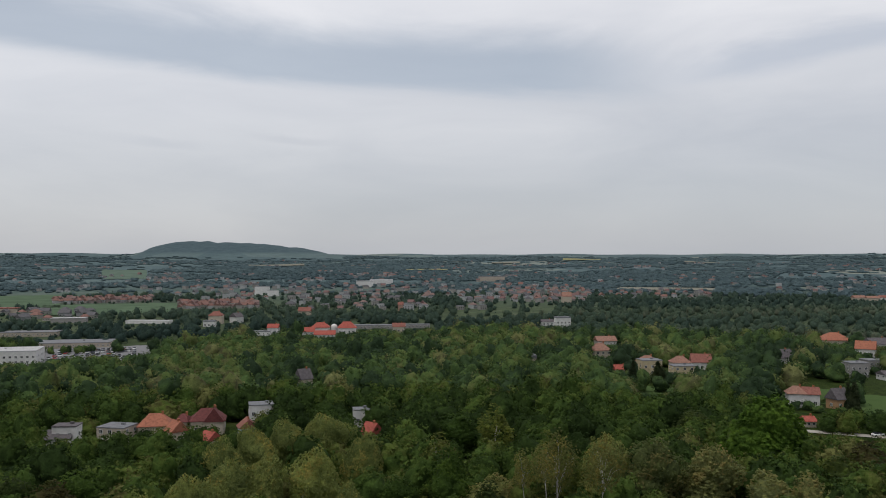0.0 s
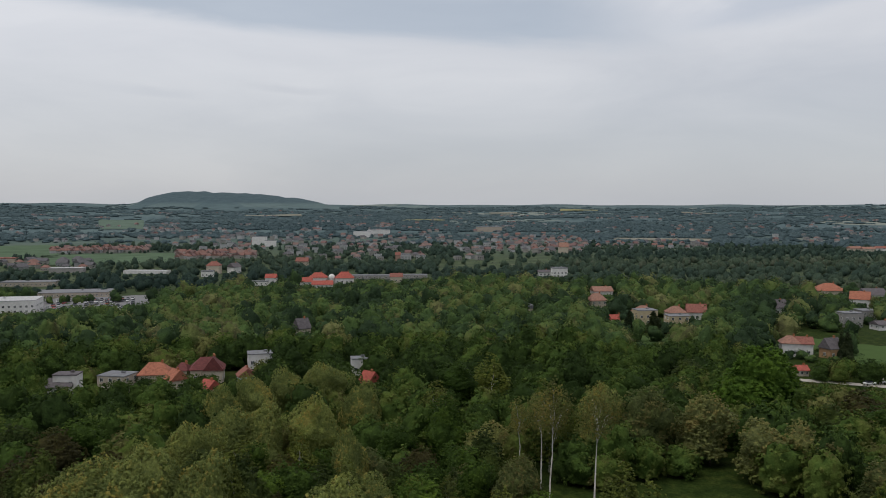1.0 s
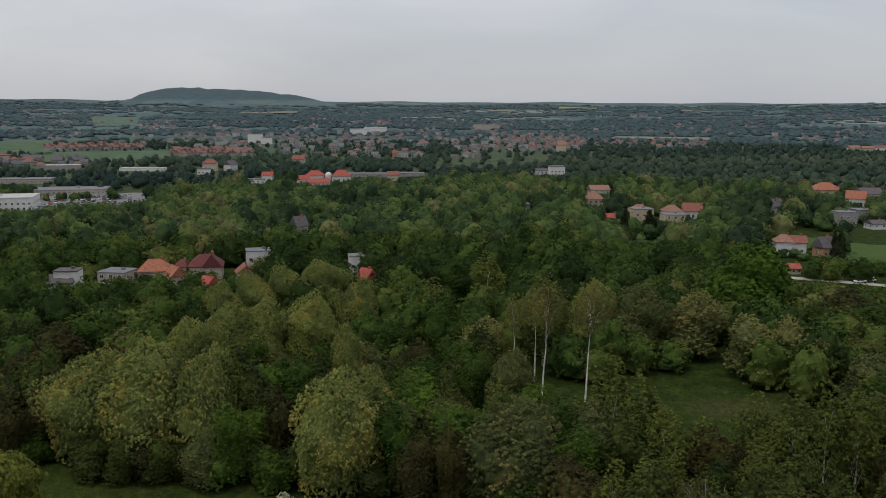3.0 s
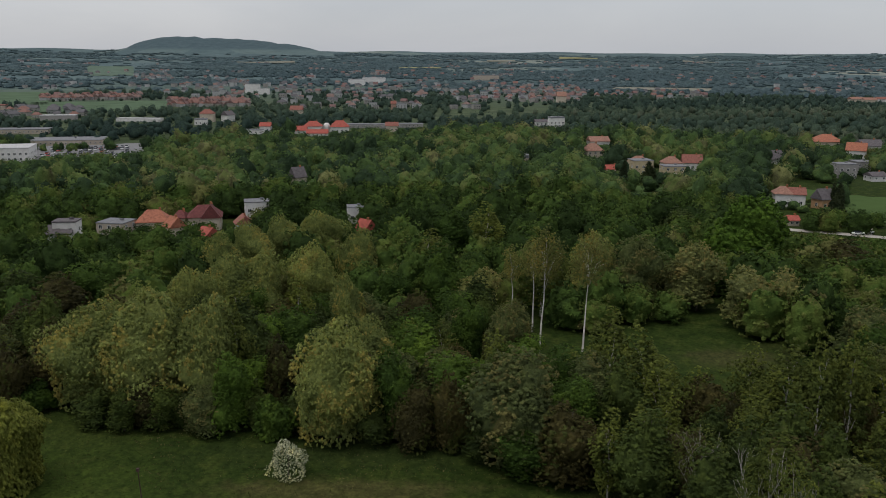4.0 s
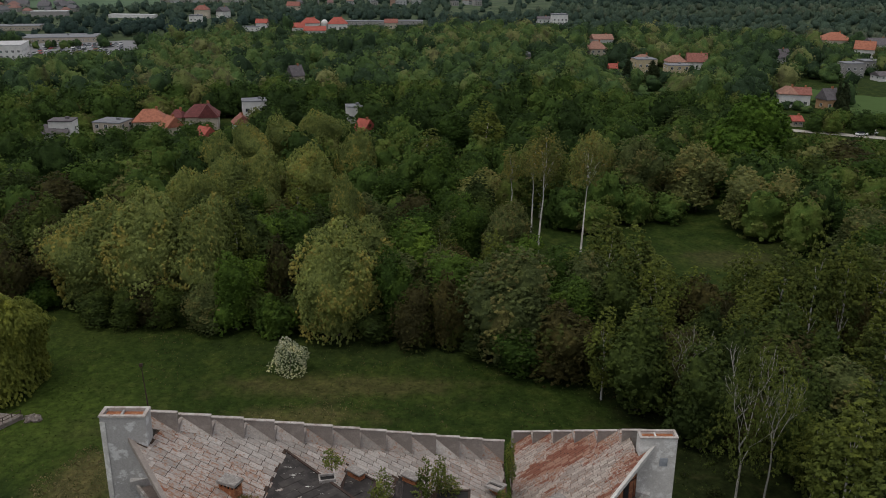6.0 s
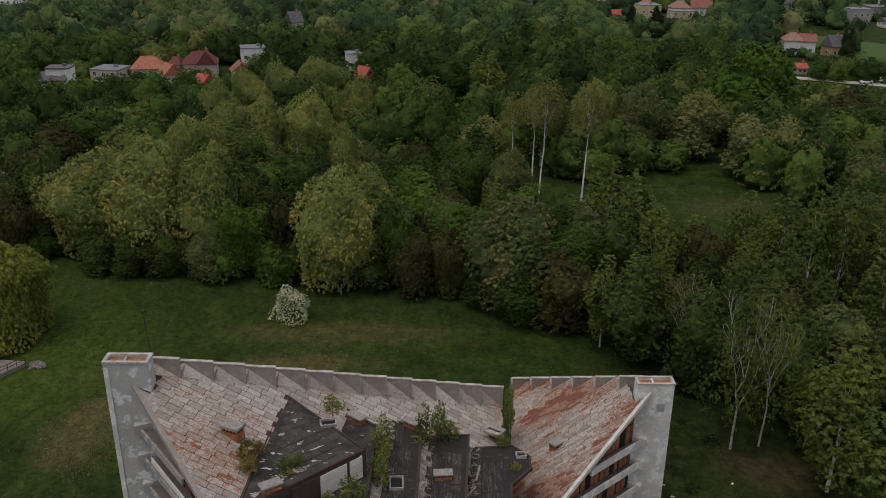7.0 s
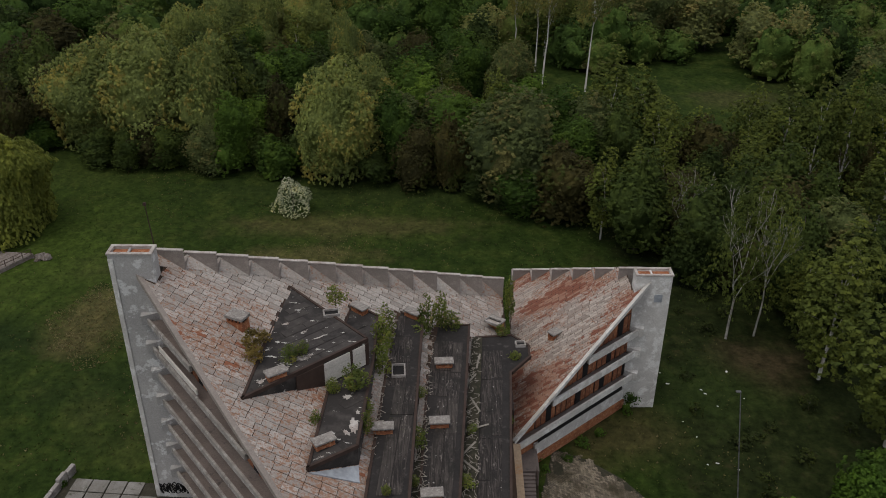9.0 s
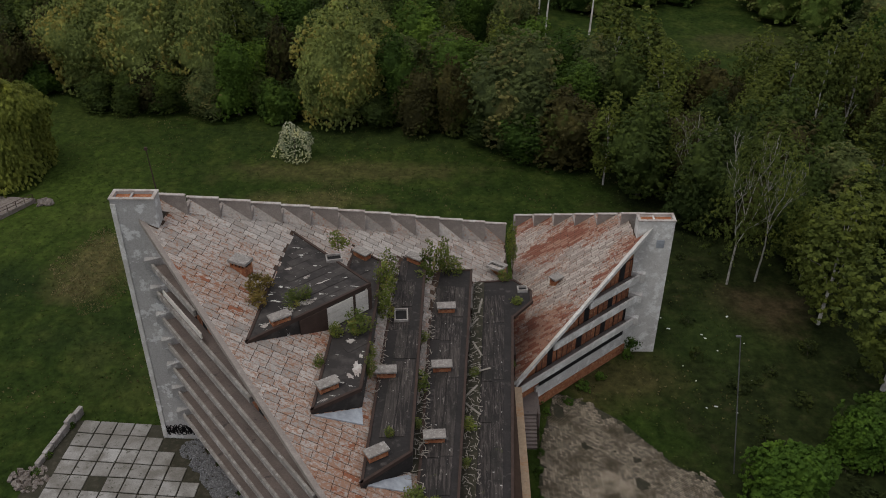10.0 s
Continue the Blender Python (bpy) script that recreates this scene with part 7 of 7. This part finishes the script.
for i in range(6):
    q = rail_a.lerp(rail_b, i / 5)
    bm = bmesh.new()
    tube(bm, (q.x, q.y, 0.6), (q.x + 0.03, q.y, 1.5), 0.05, 0.05)
    part("post", bm, M["dark_wood"], sitting_place)
for z in (1.05, 1.5):
    bm = bmesh.new()
    tube(bm, (rail_a.x, rail_a.y, z), (rail_b.x, rail_b.y, z), 0.04, 0.04)
    part("rail", bm, M["dark_wood"], sitting_place)
for x, y, w, d, t in ((-72.0, 97.0, 9.0, 4.5, 14), (-77, 100, 6, 4, -8)):
    sl = thing("concrete_slab", "grey broken concrete slab on the grass", "slab", (x, y, 0))
    bm = bmesh.new()
    box(bm, -w / 2, w / 2, -d / 2, d / 2, -0.2, 0.5, pose(0, 0, 0, 2, 1, t), 0.06)
    part("slab", bm, M["lip"], sl)

# paved yard
yard = thing("paved_yard", "worn yard paved with small pale blocks", "pavement", (17, 55, 0))
yard_plan = [(12.2, 67.4), (15.4, 65.8), (18.4, 63.2), (20.6, 60.0), (22.3, 57.6), (25.3, 55.7), (26.5, 51.5), (24.0, 44.0), (9.4, 44.0), (9.6, 55.2), (10.1, 60.0)]
bm = bmesh.new()
prism(bm, [(17 + (a - 17) * 1.02, 55 + (b - 55) * 1.02) for a, b in yard_plan], -0.3, 0.045)
bmesh.ops.translate(bm, verts=bm.verts, vec=(-17, -55, 0))
part("bed", bm, M["earth"], yard, "earth between the blocks")
bm = bmesh.new()
box(bm, -0.125, 0.125, -0.065, 0.065, 0, 0.09)
block = bpy.data.meshes.new("paving_block")
bm.to_mesh(block)
bm.free()
block.materials.append(M["cobble"])
bv = np.array([v.co for v in block.vertices])
bf3 = [list(p.vertices) for p in block.polygons]
rot = radians(-38)
cells = []
for i in range(-100, 100):
    for j in range(-150, 150):
        lx, ly = i * 0.31 + (0.155 if j % 2 else 0), j * 0.2
        wx, wy = 17 + lx * math.cos(rot) - ly * math.sin(rot), 55 + lx * math.sin(rot) + ly * math.cos(rot)
        gone = noise.noise(Vector((wx * 0.45, wy * 0.45, 4.0)))
        rim = noise.noise(Vector((wx * 1.3, wy * 1.3, 8.0)))
        if inside((wx + rim * 0.8, wy + rim * 0.8), yard_plan) and gone < 0.36 and wy > 45:
            cells.append((abs(wx - 16) + abs(wy - 54), wx, wy))
cells.sort()
allv, allf, o = [], [], 0
for n, (_, wx, wy) in enumerate(cells):
    m = pose(wx - 17, wy - 55, 0.05 + rng.uniform(0, 0.035), rng.uniform(-5, 5), rng.uniform(-5, 5), -38 + rng.uniform(-5, 5))
    if n < 300:
        ob = new("paving_block", block)
        ob.parent = yard
        ob.matrix_basis = m
    else:
        mm = np.array(m)
        allv.append(bv @ mm[:3, :3].T + mm[:3, 3])
        allf += [[q + o for q in p] for p in bf3]
        o += len(bv)
me = bpy.data.meshes.new("paving_rest")
me.from_pydata(np.concatenate(allv).tolist(), [], allf)
me.materials.append(M["cobble"])
part_of("paving_rest", me, None, yard)["kind"] = "stuff"

# outside stair at the side of the terraces
stair = thing("outside_stair", "grey concrete outside stair with an iron rail", "stair", (9.0, 62.0, 0))
for k in range(9):
    bm = bmesh.new()
    box(bm, -0.62, 0.62, -0.15, 0.15, 0.0, 0.2 + 0.2 * k, Matrix.Translation((0.05, -2.2 + 0.3 * k, 0)))
    part("tread", bm, M["floor_brown"], stair)
bm = bmesh.new()
box(bm, -0.75, 1.1, 0.45, 3.6, 0.0, 1.95)
part("landing", bm, M["floor_brown"], stair)
for k in range(5):
    bm = bmesh.new()
    tube(bm, (0.78, -2.3 + 0.62 * k, 0.0), (0.78, -2.3 + 0.62 * k, 1.1 + 0.4 * k), 0.03, 0.03)
    part("baluster", bm, M["dark_wood"], stair)
bm = bmesh.new()
tube(bm, (0.78, -2.35, 1.08), (0.78, 0.25, 2.75), 0.03, 0.03)
part("handrail", bm, M["dark_wood"], stair)

M["lamp_grey"] = plain("dull_grey_pole", (0.1, 0.1, 0.1), 0.7)
# lamp post on the rough ground, its lean set to fit the camera's view
lamp = thing("lamp_post", "thin grey leaning lamp post on the rough ground", "lamp post", (27.7, 56.7, 0))
bm = bmesh.new()
tube(bm, (0, 0, -0.3), (-2.4, 0.1, 15.8), 0.06, 0.045, 8)
part("pole", bm, M["lamp_grey"], lamp)
bm = bmesh.new()
tube(bm, (-2.4, 0.1, 15.8), (-2.5, 0.1, 16.15), 0.045, 0.035, 6)
part("bracket", bm, M["lamp_grey"], lamp)
bm = bmesh.new()
box(bm, -2.85, -2.42, -0.02, 0.22, 16.12, 16.25, None, 0.04)
part("lantern", bm, M["lamp_grey"], lamp)

# pale litter scattered over the ground
rng = random.Random(77)
for i in range(13):
    x, y = rng.uniform(25.5, 35), rng.uniform(64, 81)
    ob = thing("litter", "scrap of white litter on the grass", "litter", (x, y, 0.05), "scraps of litter")
    bm = bmesh.new()
    s = rng.uniform(0.08, 0.2)
    box(bm, -s, s, -s * 0.6, s * 0.6, 0, 0.06, pose(0, 0, 0, rng.uniform(-20, 20), rng.uniform(-20, 20), rng.uniform(0, 180)), 0.015)
    part("scrap", bm, M["frame_white"], ob)

# ---------------------------------------------------------------- on the roofs
def gully(x0, y0, x1, y1, width, z, count, seed):
    """Leaves, chips and split timber lying in the gap between two terraces."""
    r = random.Random(seed)
    bm = bmesh.new()
    for i in range(count):
        t = r.random()
        x, y = x0 + (x1 - x0) * t + r.uniform(-0.5, 0.5) * width, y0 + (y1 - y0) * t
        ln, w = r.uniform(0.12, 0.55), r.uniform(0.025, 0.065)
        box(bm, -ln / 2, ln / 2, -w / 2, w / 2, 0, 0.03, Matrix.Translation((x, y, z + r.uniform(0, 0.25))) @ pose(0, 0, 0, r.uniform(-25, 25), r.uniform(-25, 25), r.uniform(0, 360)))
    ob = hpart("roof_debris", bm, M["timber"], label="split timber and dry debris in the roof gully")
    ob["kind"] = "stuff"


for args in ((-1.45, 46, -0.75, 70, 1.5, 13.6, 360, 1), (-4.9, 50, -4.3, 69, 1.2, 15.2, 200, 2), (2.5, 42, 3.6, 70, 1.5, 12.3, 340, 3), (-1.5, 41, -1.3, 47, 1.4, 13.5, 70, 4), (-5.0, 60, -4.4, 68, 1.6, 15.5, 90, 5)):
    gully(*args)
bm = bmesh.new()
for (x0, y0, x1, y1, z) in ((-1.75, 44.5, -1.05, 70.2, 13.35), (1.4, 38.0, 3.95, 70.4, 11.95), (-5.6, 48.5, -4.2, 69.5, 14.6)):
    prism(bm, [(x0 - 0.1, y0), (x0 + 1.2, y0), (x1 + 0.7, y1), (x1 - 0.3, y1)], z - 1.2, z)
hpart("gully_floor", bm, M["earth"], label="silted gully between the terraces")

# long planks lying loose
for i, (x, y, z, ln, t) in enumerate(((3.2, 63.5, 11.95, 2.6, 60), (3.6, 60.2, 11.95, 2.2, 110), (3.3, 57.0, 11.95, 3.0, 25), (3.0, 52.5, 11.95, 1.8, 130), (4.1, 66.5, 11.95, 2.4, 80), (2.9, 54.6, 11.95, 2.0, 55), (-1.2, 57.5, 13.5, 2.4, 75), (-1.1, 60.8, 13.5, 2.0, 95))):
    pl = thing("plank", "loose pale split plank on the roof", "plank", (x, y, z), "loose planks")
    bm = bmesh.new()
    box(bm, -ln / 2, ln / 2, -0.09, 0.09, 0, 0.05, pose(0, 0, 0, 0, 2, t), 0.01)
    part("board", bm, M["timber"], pl)

# torn pale patches where the felt has lifted
for i, (x, y, z, w, d, t) in enumerate(((-10.6, 56.6, 19.61, 2.0, 0.7, 30), (-11.9, 55.2, 19.61, 1.2, 0.9, 10), (-13.3, 53.6, 19.61, 0.9, 0.5, 40), (-12.6, 61.4, 19.61, 0.7, 0.4, 20), (-10.9, 60.2, 19.61, 1.0, 0.35, 60), (-9.4, 59.5, 19.61, 1.6, 0.22, 32), (-6.1, 51.4, 17.14, 0.7, 2.1, 5), (-6.6, 50.6, 17.14, 0.5, 0.9, 40), (-5.9, 52.9, 17.14, 0.35, 0.6, 10), (-6.9, 54.8, 17.11, 0.7, 0.8, 70), (-8.3, 47.9, 17.11, 0.9, 0.25, 30))):
    r = random.Random(i)
    bm = bmesh.new()
    ring = []
    for k in range(22):
        a = 2 * math.pi * k / 22
        q = r.uniform(0.5, 1.15)
        ring.append((w / 2 * q * math.cos(a), d / 2 * q * math.sin(a)))
    prism(bm, ring, 0, 0.02)
    bmesh.ops.transform(bm, verts=bm.verts, matrix=Matrix.Translation((x, y, z)) @ pose(0, 0, 0, 0, 0, t))
    hpart("torn_felt", bm, M["coping"], terraces[0], "pale torn patch in the felt")

# self-sown birches and weeds on the roofs
KINDS["roof_sapling"] = (3.4, 2.2, 0.1, 10, 4, "tall", 0.075, 3400, 0.3, 1.4, "leaf_sapling", "bark", "self-sown green sapling growing out of the roof")
M["leaf_sapling"] = leafy("sapling_leaves", (0.085, 0.115, 0.024), (0.14, 0.17, 0.042), (0.17, 0.17, 0.05), 0.0, 0.25)
for x, y, z, h, w in ((-8.7, 64.5, 19.6, 2.0, 2.2), (-11.4, 56.2, 19.6, 1.7, 1.9), (-10.6, 57.2, 19.6, 1.2, 1.4), (-4.6, 63.3, 15.0, 4.4, 2.6), (-4.5, 60.6, 15.0, 3.4, 2.4), (-4.4, 66.2, 15.0, 3.6, 2.2), (-0.8, 68.4, 13.6, 4.8, 2.4), (0.6, 69.6, 13.4, 4.6, 2.2), (1.6, 70.4, 12.9, 2.2, 2.6), (-1.8, 67.2, 13.6, 2.0, 2.2),
                      (-6.4, 56.0, 16.9, 2.6, 2.9), (-8.1, 55.6, 16.9, 1.6, 1.4), (-9.1, 52.0, 16.6, 1.6, 1.2), (-5.2, 52.2, 15.6, 2.4, 1.3), (-5.3, 54.6, 15.5, 1.8, 1.2), (-1.3, 53.4, 13.4, 1.8, 2.0), (-1.2, 59.2, 13.4, 1.4, 1.3), (-1.5, 48.8, 13.4, 1.2, 1.0), (2.6, 50.2, 12.0, 1.3, 1.5), (2.3, 46.2, 12.0, 1.0, 1.0), (3.2, 56.4, 12.0, 1.0, 1.1), (6.6, 71.2, 11.6, 1.3, 1.8), (8.0, 79.6, 9.4, 4.2, 1.6), (8.0, 78.0, 9.2, 3.0, 1.4), (-3.4, 46.3, 15.0, 1.1, 1.0), (-1.3, 41.6, 13.2, 1.6, 2.2), (0.2, 40.8, 13.3, 1.4, 1.6), (7.6, 67.2, 11.5, 1.2, 1.4), (6.9, 60.5, 9.5, 1.0, 0.7)):
    plant("roof_sapling", x, y, h, w, None, z, 3)
M["leaf_ochre"] = leafy("ochre_twigs", (0.12, 0.085, 0.028), (0.2, 0.15, 0.05), None, 0, 0.2)
KINDS["roof_scrub"] = (2.0, 2.4, 0.1, 12, 4, "dome", 0.1, 2000, 0.2, 1.3, "leaf_ochre", "bark", "dry ochre scrub rooted in the roof edge")
for x, y, h, w in ((-14.6, 57.6, 2.0, 2.4), (-14.2, 56.2, 1.6, 2.0), (-13.9, 58.8, 1.2, 1.4)):
    plant("roof_scrub", x, y, h, w, None, roof_l(x, y), 1)
KINDS["low_weeds"] = (1.4, 2.0, 0.05, 12, 4, "dome", 0.13, 1300, 0.2, 1.3, "leaf_green", "bark", "clump of green weeds by the wall")
# weeds along the foot of the walls and in the yard
for x, y, h, w in ((10.3, 66.2, 1.4, 2.2), (11.0, 64.6, 1.1, 1.8), (9.9, 59.0, 1.2, 1.6), (9.5, 56.6, 1.5, 1.8), (9.3, 53.2, 1.3, 1.8), (13.4, 66.0, 1.0, 2.4), (15.2, 68.4, 1.1, 3.0), (17.2, 69.9, 1.2, 2.4), (9.2, 49.8, 1.4, 2.0), (20.6, 73.2, 2.2, 2.2), (-36.6, 58.4, 1.2, 1.8), (-35.6, 62.2, 1.4, 1.2), (-36.8, 56.4, 0.9, 1.6)):
    plant("low_weeds", x, y, h * 0.6, w * 0.62, variants=2)
# scrub of the rough ground
KINDS["low_scrub"] = (2.0, 3.0, 0.05, 9, 6, "dome", 0.2, 500, 0.2, 1.3, "leaf_scrub", "bark", "low dark scrub on the rough ground")
M["leaf_scrub"] = leafy("scrub_leaves", (0.024, 0.034, 0.010), (0.036, 0.049, 0.014), None, 0, 0.3)
rs2 = np.random.RandomState(5)
for i in range(70):
    x, y = rs2.uniform(28, 62), rs2.uniform(46, 104)
    if y < 100 - (x - 28) * 0.4 and math.hypot(x - 30.5, y - 50.5) > 7:
        plant("low_scrub", x, y, rs2.uniform(0.5, 1.5), rs2.uniform(1.2, 3.0), variants=3)

# long grass of the meadow: tufts and dry stalks, too many to count
def tufts(name, count, x0, x1, y0, y1, keep, size, material, label, seed):
    r = np.random.RandomState(seed)
    x, y = r.uniform(x0, x1, count), r.uniform(y0, y1, count)
    ok = np.array([keep(a, b) for a, b in zip(x, y)])
    x, y = x[ok], y[ok]
    n = len(x)
    clump = np.array([noise.noise(Vector((a * 0.11, b * 0.11, 6.0))) for a, b in zip(x, y)])
    hgt = size * (0.5 + r.rand(n) * 0.7 + 0.8 * np.clip(clump, 0, 1))
    vs, sn = [], []
    for k in range(3):
        a = r.uniform(0, 6.28, n)
        w = size * r.uniform(0.35, 0.8, n)
        lean = r.normal(0, 0.5, (n, 2)) * hgt[:, None]
        vs.append(np.stack([np.stack([x - np.cos(a) * w, y - np.sin(a) * w, np.zeros(n)], -1), np.stack([x + np.cos(a) * w, y + np.sin(a) * w, np.zeros(n)], -1), np.stack([x + lean[:, 0], y + lean[:, 1], hgt], -1)], 1))
    v = np.concatenate(vs).reshape(-1, 3)
    up = np.tile(np.array([0.0, 0.0, 1.0]), (len(v), 1)) + r.normal(0, 0.2, (len(v), 3))
    f = np.arange(len(v)).reshape(-1, 3)
    face = np.cross(v[f[:, 1]] - v[f[:, 0]], v[f[:, 2]] - v[f[:, 0]])
    turned = face[:, 2] * 0.5 - face[:, 1] < 0
    f[turned] = f[turned][:, ::-1]
    tone = np.repeat(np.tile(np.clip(0.62 + 0.6 * clump + r.normal(0, 0.18, n), 0, 1), 3), 3)
    ob = new(name, raw_mesh(name, v, f, material, tone))
    tagged(ob, label, "grass", kind="stuff")


M["grass"] = woods("meadow_grass_blades", [(0.0, (0.028, 0.047, 0.01)), (0.45, (0.042, 0.066, 0.015)), (0.7, (0.074, 0.094, 0.026)), (0.9, (0.14, 0.125, 0.055)), (1.0, (0.19, 0.16, 0.08))])


def on_meadow(x, y):
    if inside((x, y), yard_plan) or (x > -39 and x < -13 and y < 63 and x < -22 - (60.8 - y) * -0.79):
        return False
    if -27 < x < 24.5 and 40 < y < 91:
        return not (y > 61 - (x + 24.4) * 1.27 and y < 66 + (x + 24) * 0.55 and x < 9.5) and not (x >= 9.5 and y > 62.3 + (x - 7.5) * 0.85 and y < 92 - (x - 9) * 1.15)
    return True


tufts("meadow_grass", 15000, -75, 34, 44, 146, on_meadow, 0.13, M["grass"], "long uneven meadow grass with dry stalks", 3)


def straw(cx, cy, rx, ry):
    def keep(x, y):
        q = ((x - cx) / rx) ** 2 + ((y - cy) / ry) ** 2
        return q < 1 + 0.9 * noise.noise(Vector((x * 0.35, y * 0.35, 2.0))) and on_meadow(x, y)
    return keep


M["straw"] = woods("dry_straw_grass", [(0.0, (0.12, 0.125, 0.05)), (0.4, (0.19, 0.165, 0.078)), (1.0, (0.29, 0.24, 0.13))])
for sx, sy, rx, ry, n in ((-43.5, 91, 4.5, 8, 3200), (-40.5, 85, 3.5, 4, 1500), (-10, 110, 12, 3.5, 420), (-18, 108, 7, 3.5, 260)):
    tufts("dry_grass", n, sx - rx * 1.4, sx + rx * 1.4, sy - ry * 1.4, sy + ry * 1.4, straw(sx, sy, rx, ry), 0.13, M["straw"], "patch of tall dry straw-coloured grass", int(sx + 200))


# weeds in the joints of the terrace
def in_joint(x, y):
    dx, dy = x + 30, y - 57
    lx, ly = dx * ca + dy * sa, -dx * sa + dy * ca
    fx, fy = (lx + 4.4) / 1.74 % 1.0, (4.9 - ly) / 1.74 % 1.0
    return (abs(fx - 0.5) < 0.055 or abs(fy - 0.5) < 0.055) and noise.noise(Vector((x * 0.6, y * 0.6, 5.0))) > -0.15


tufts("joint_weeds", 26000, -37.5, -18, 44.5, 63, in_joint, 0.09, M["grass"], "dark weeds growing in the paving joints", 91)
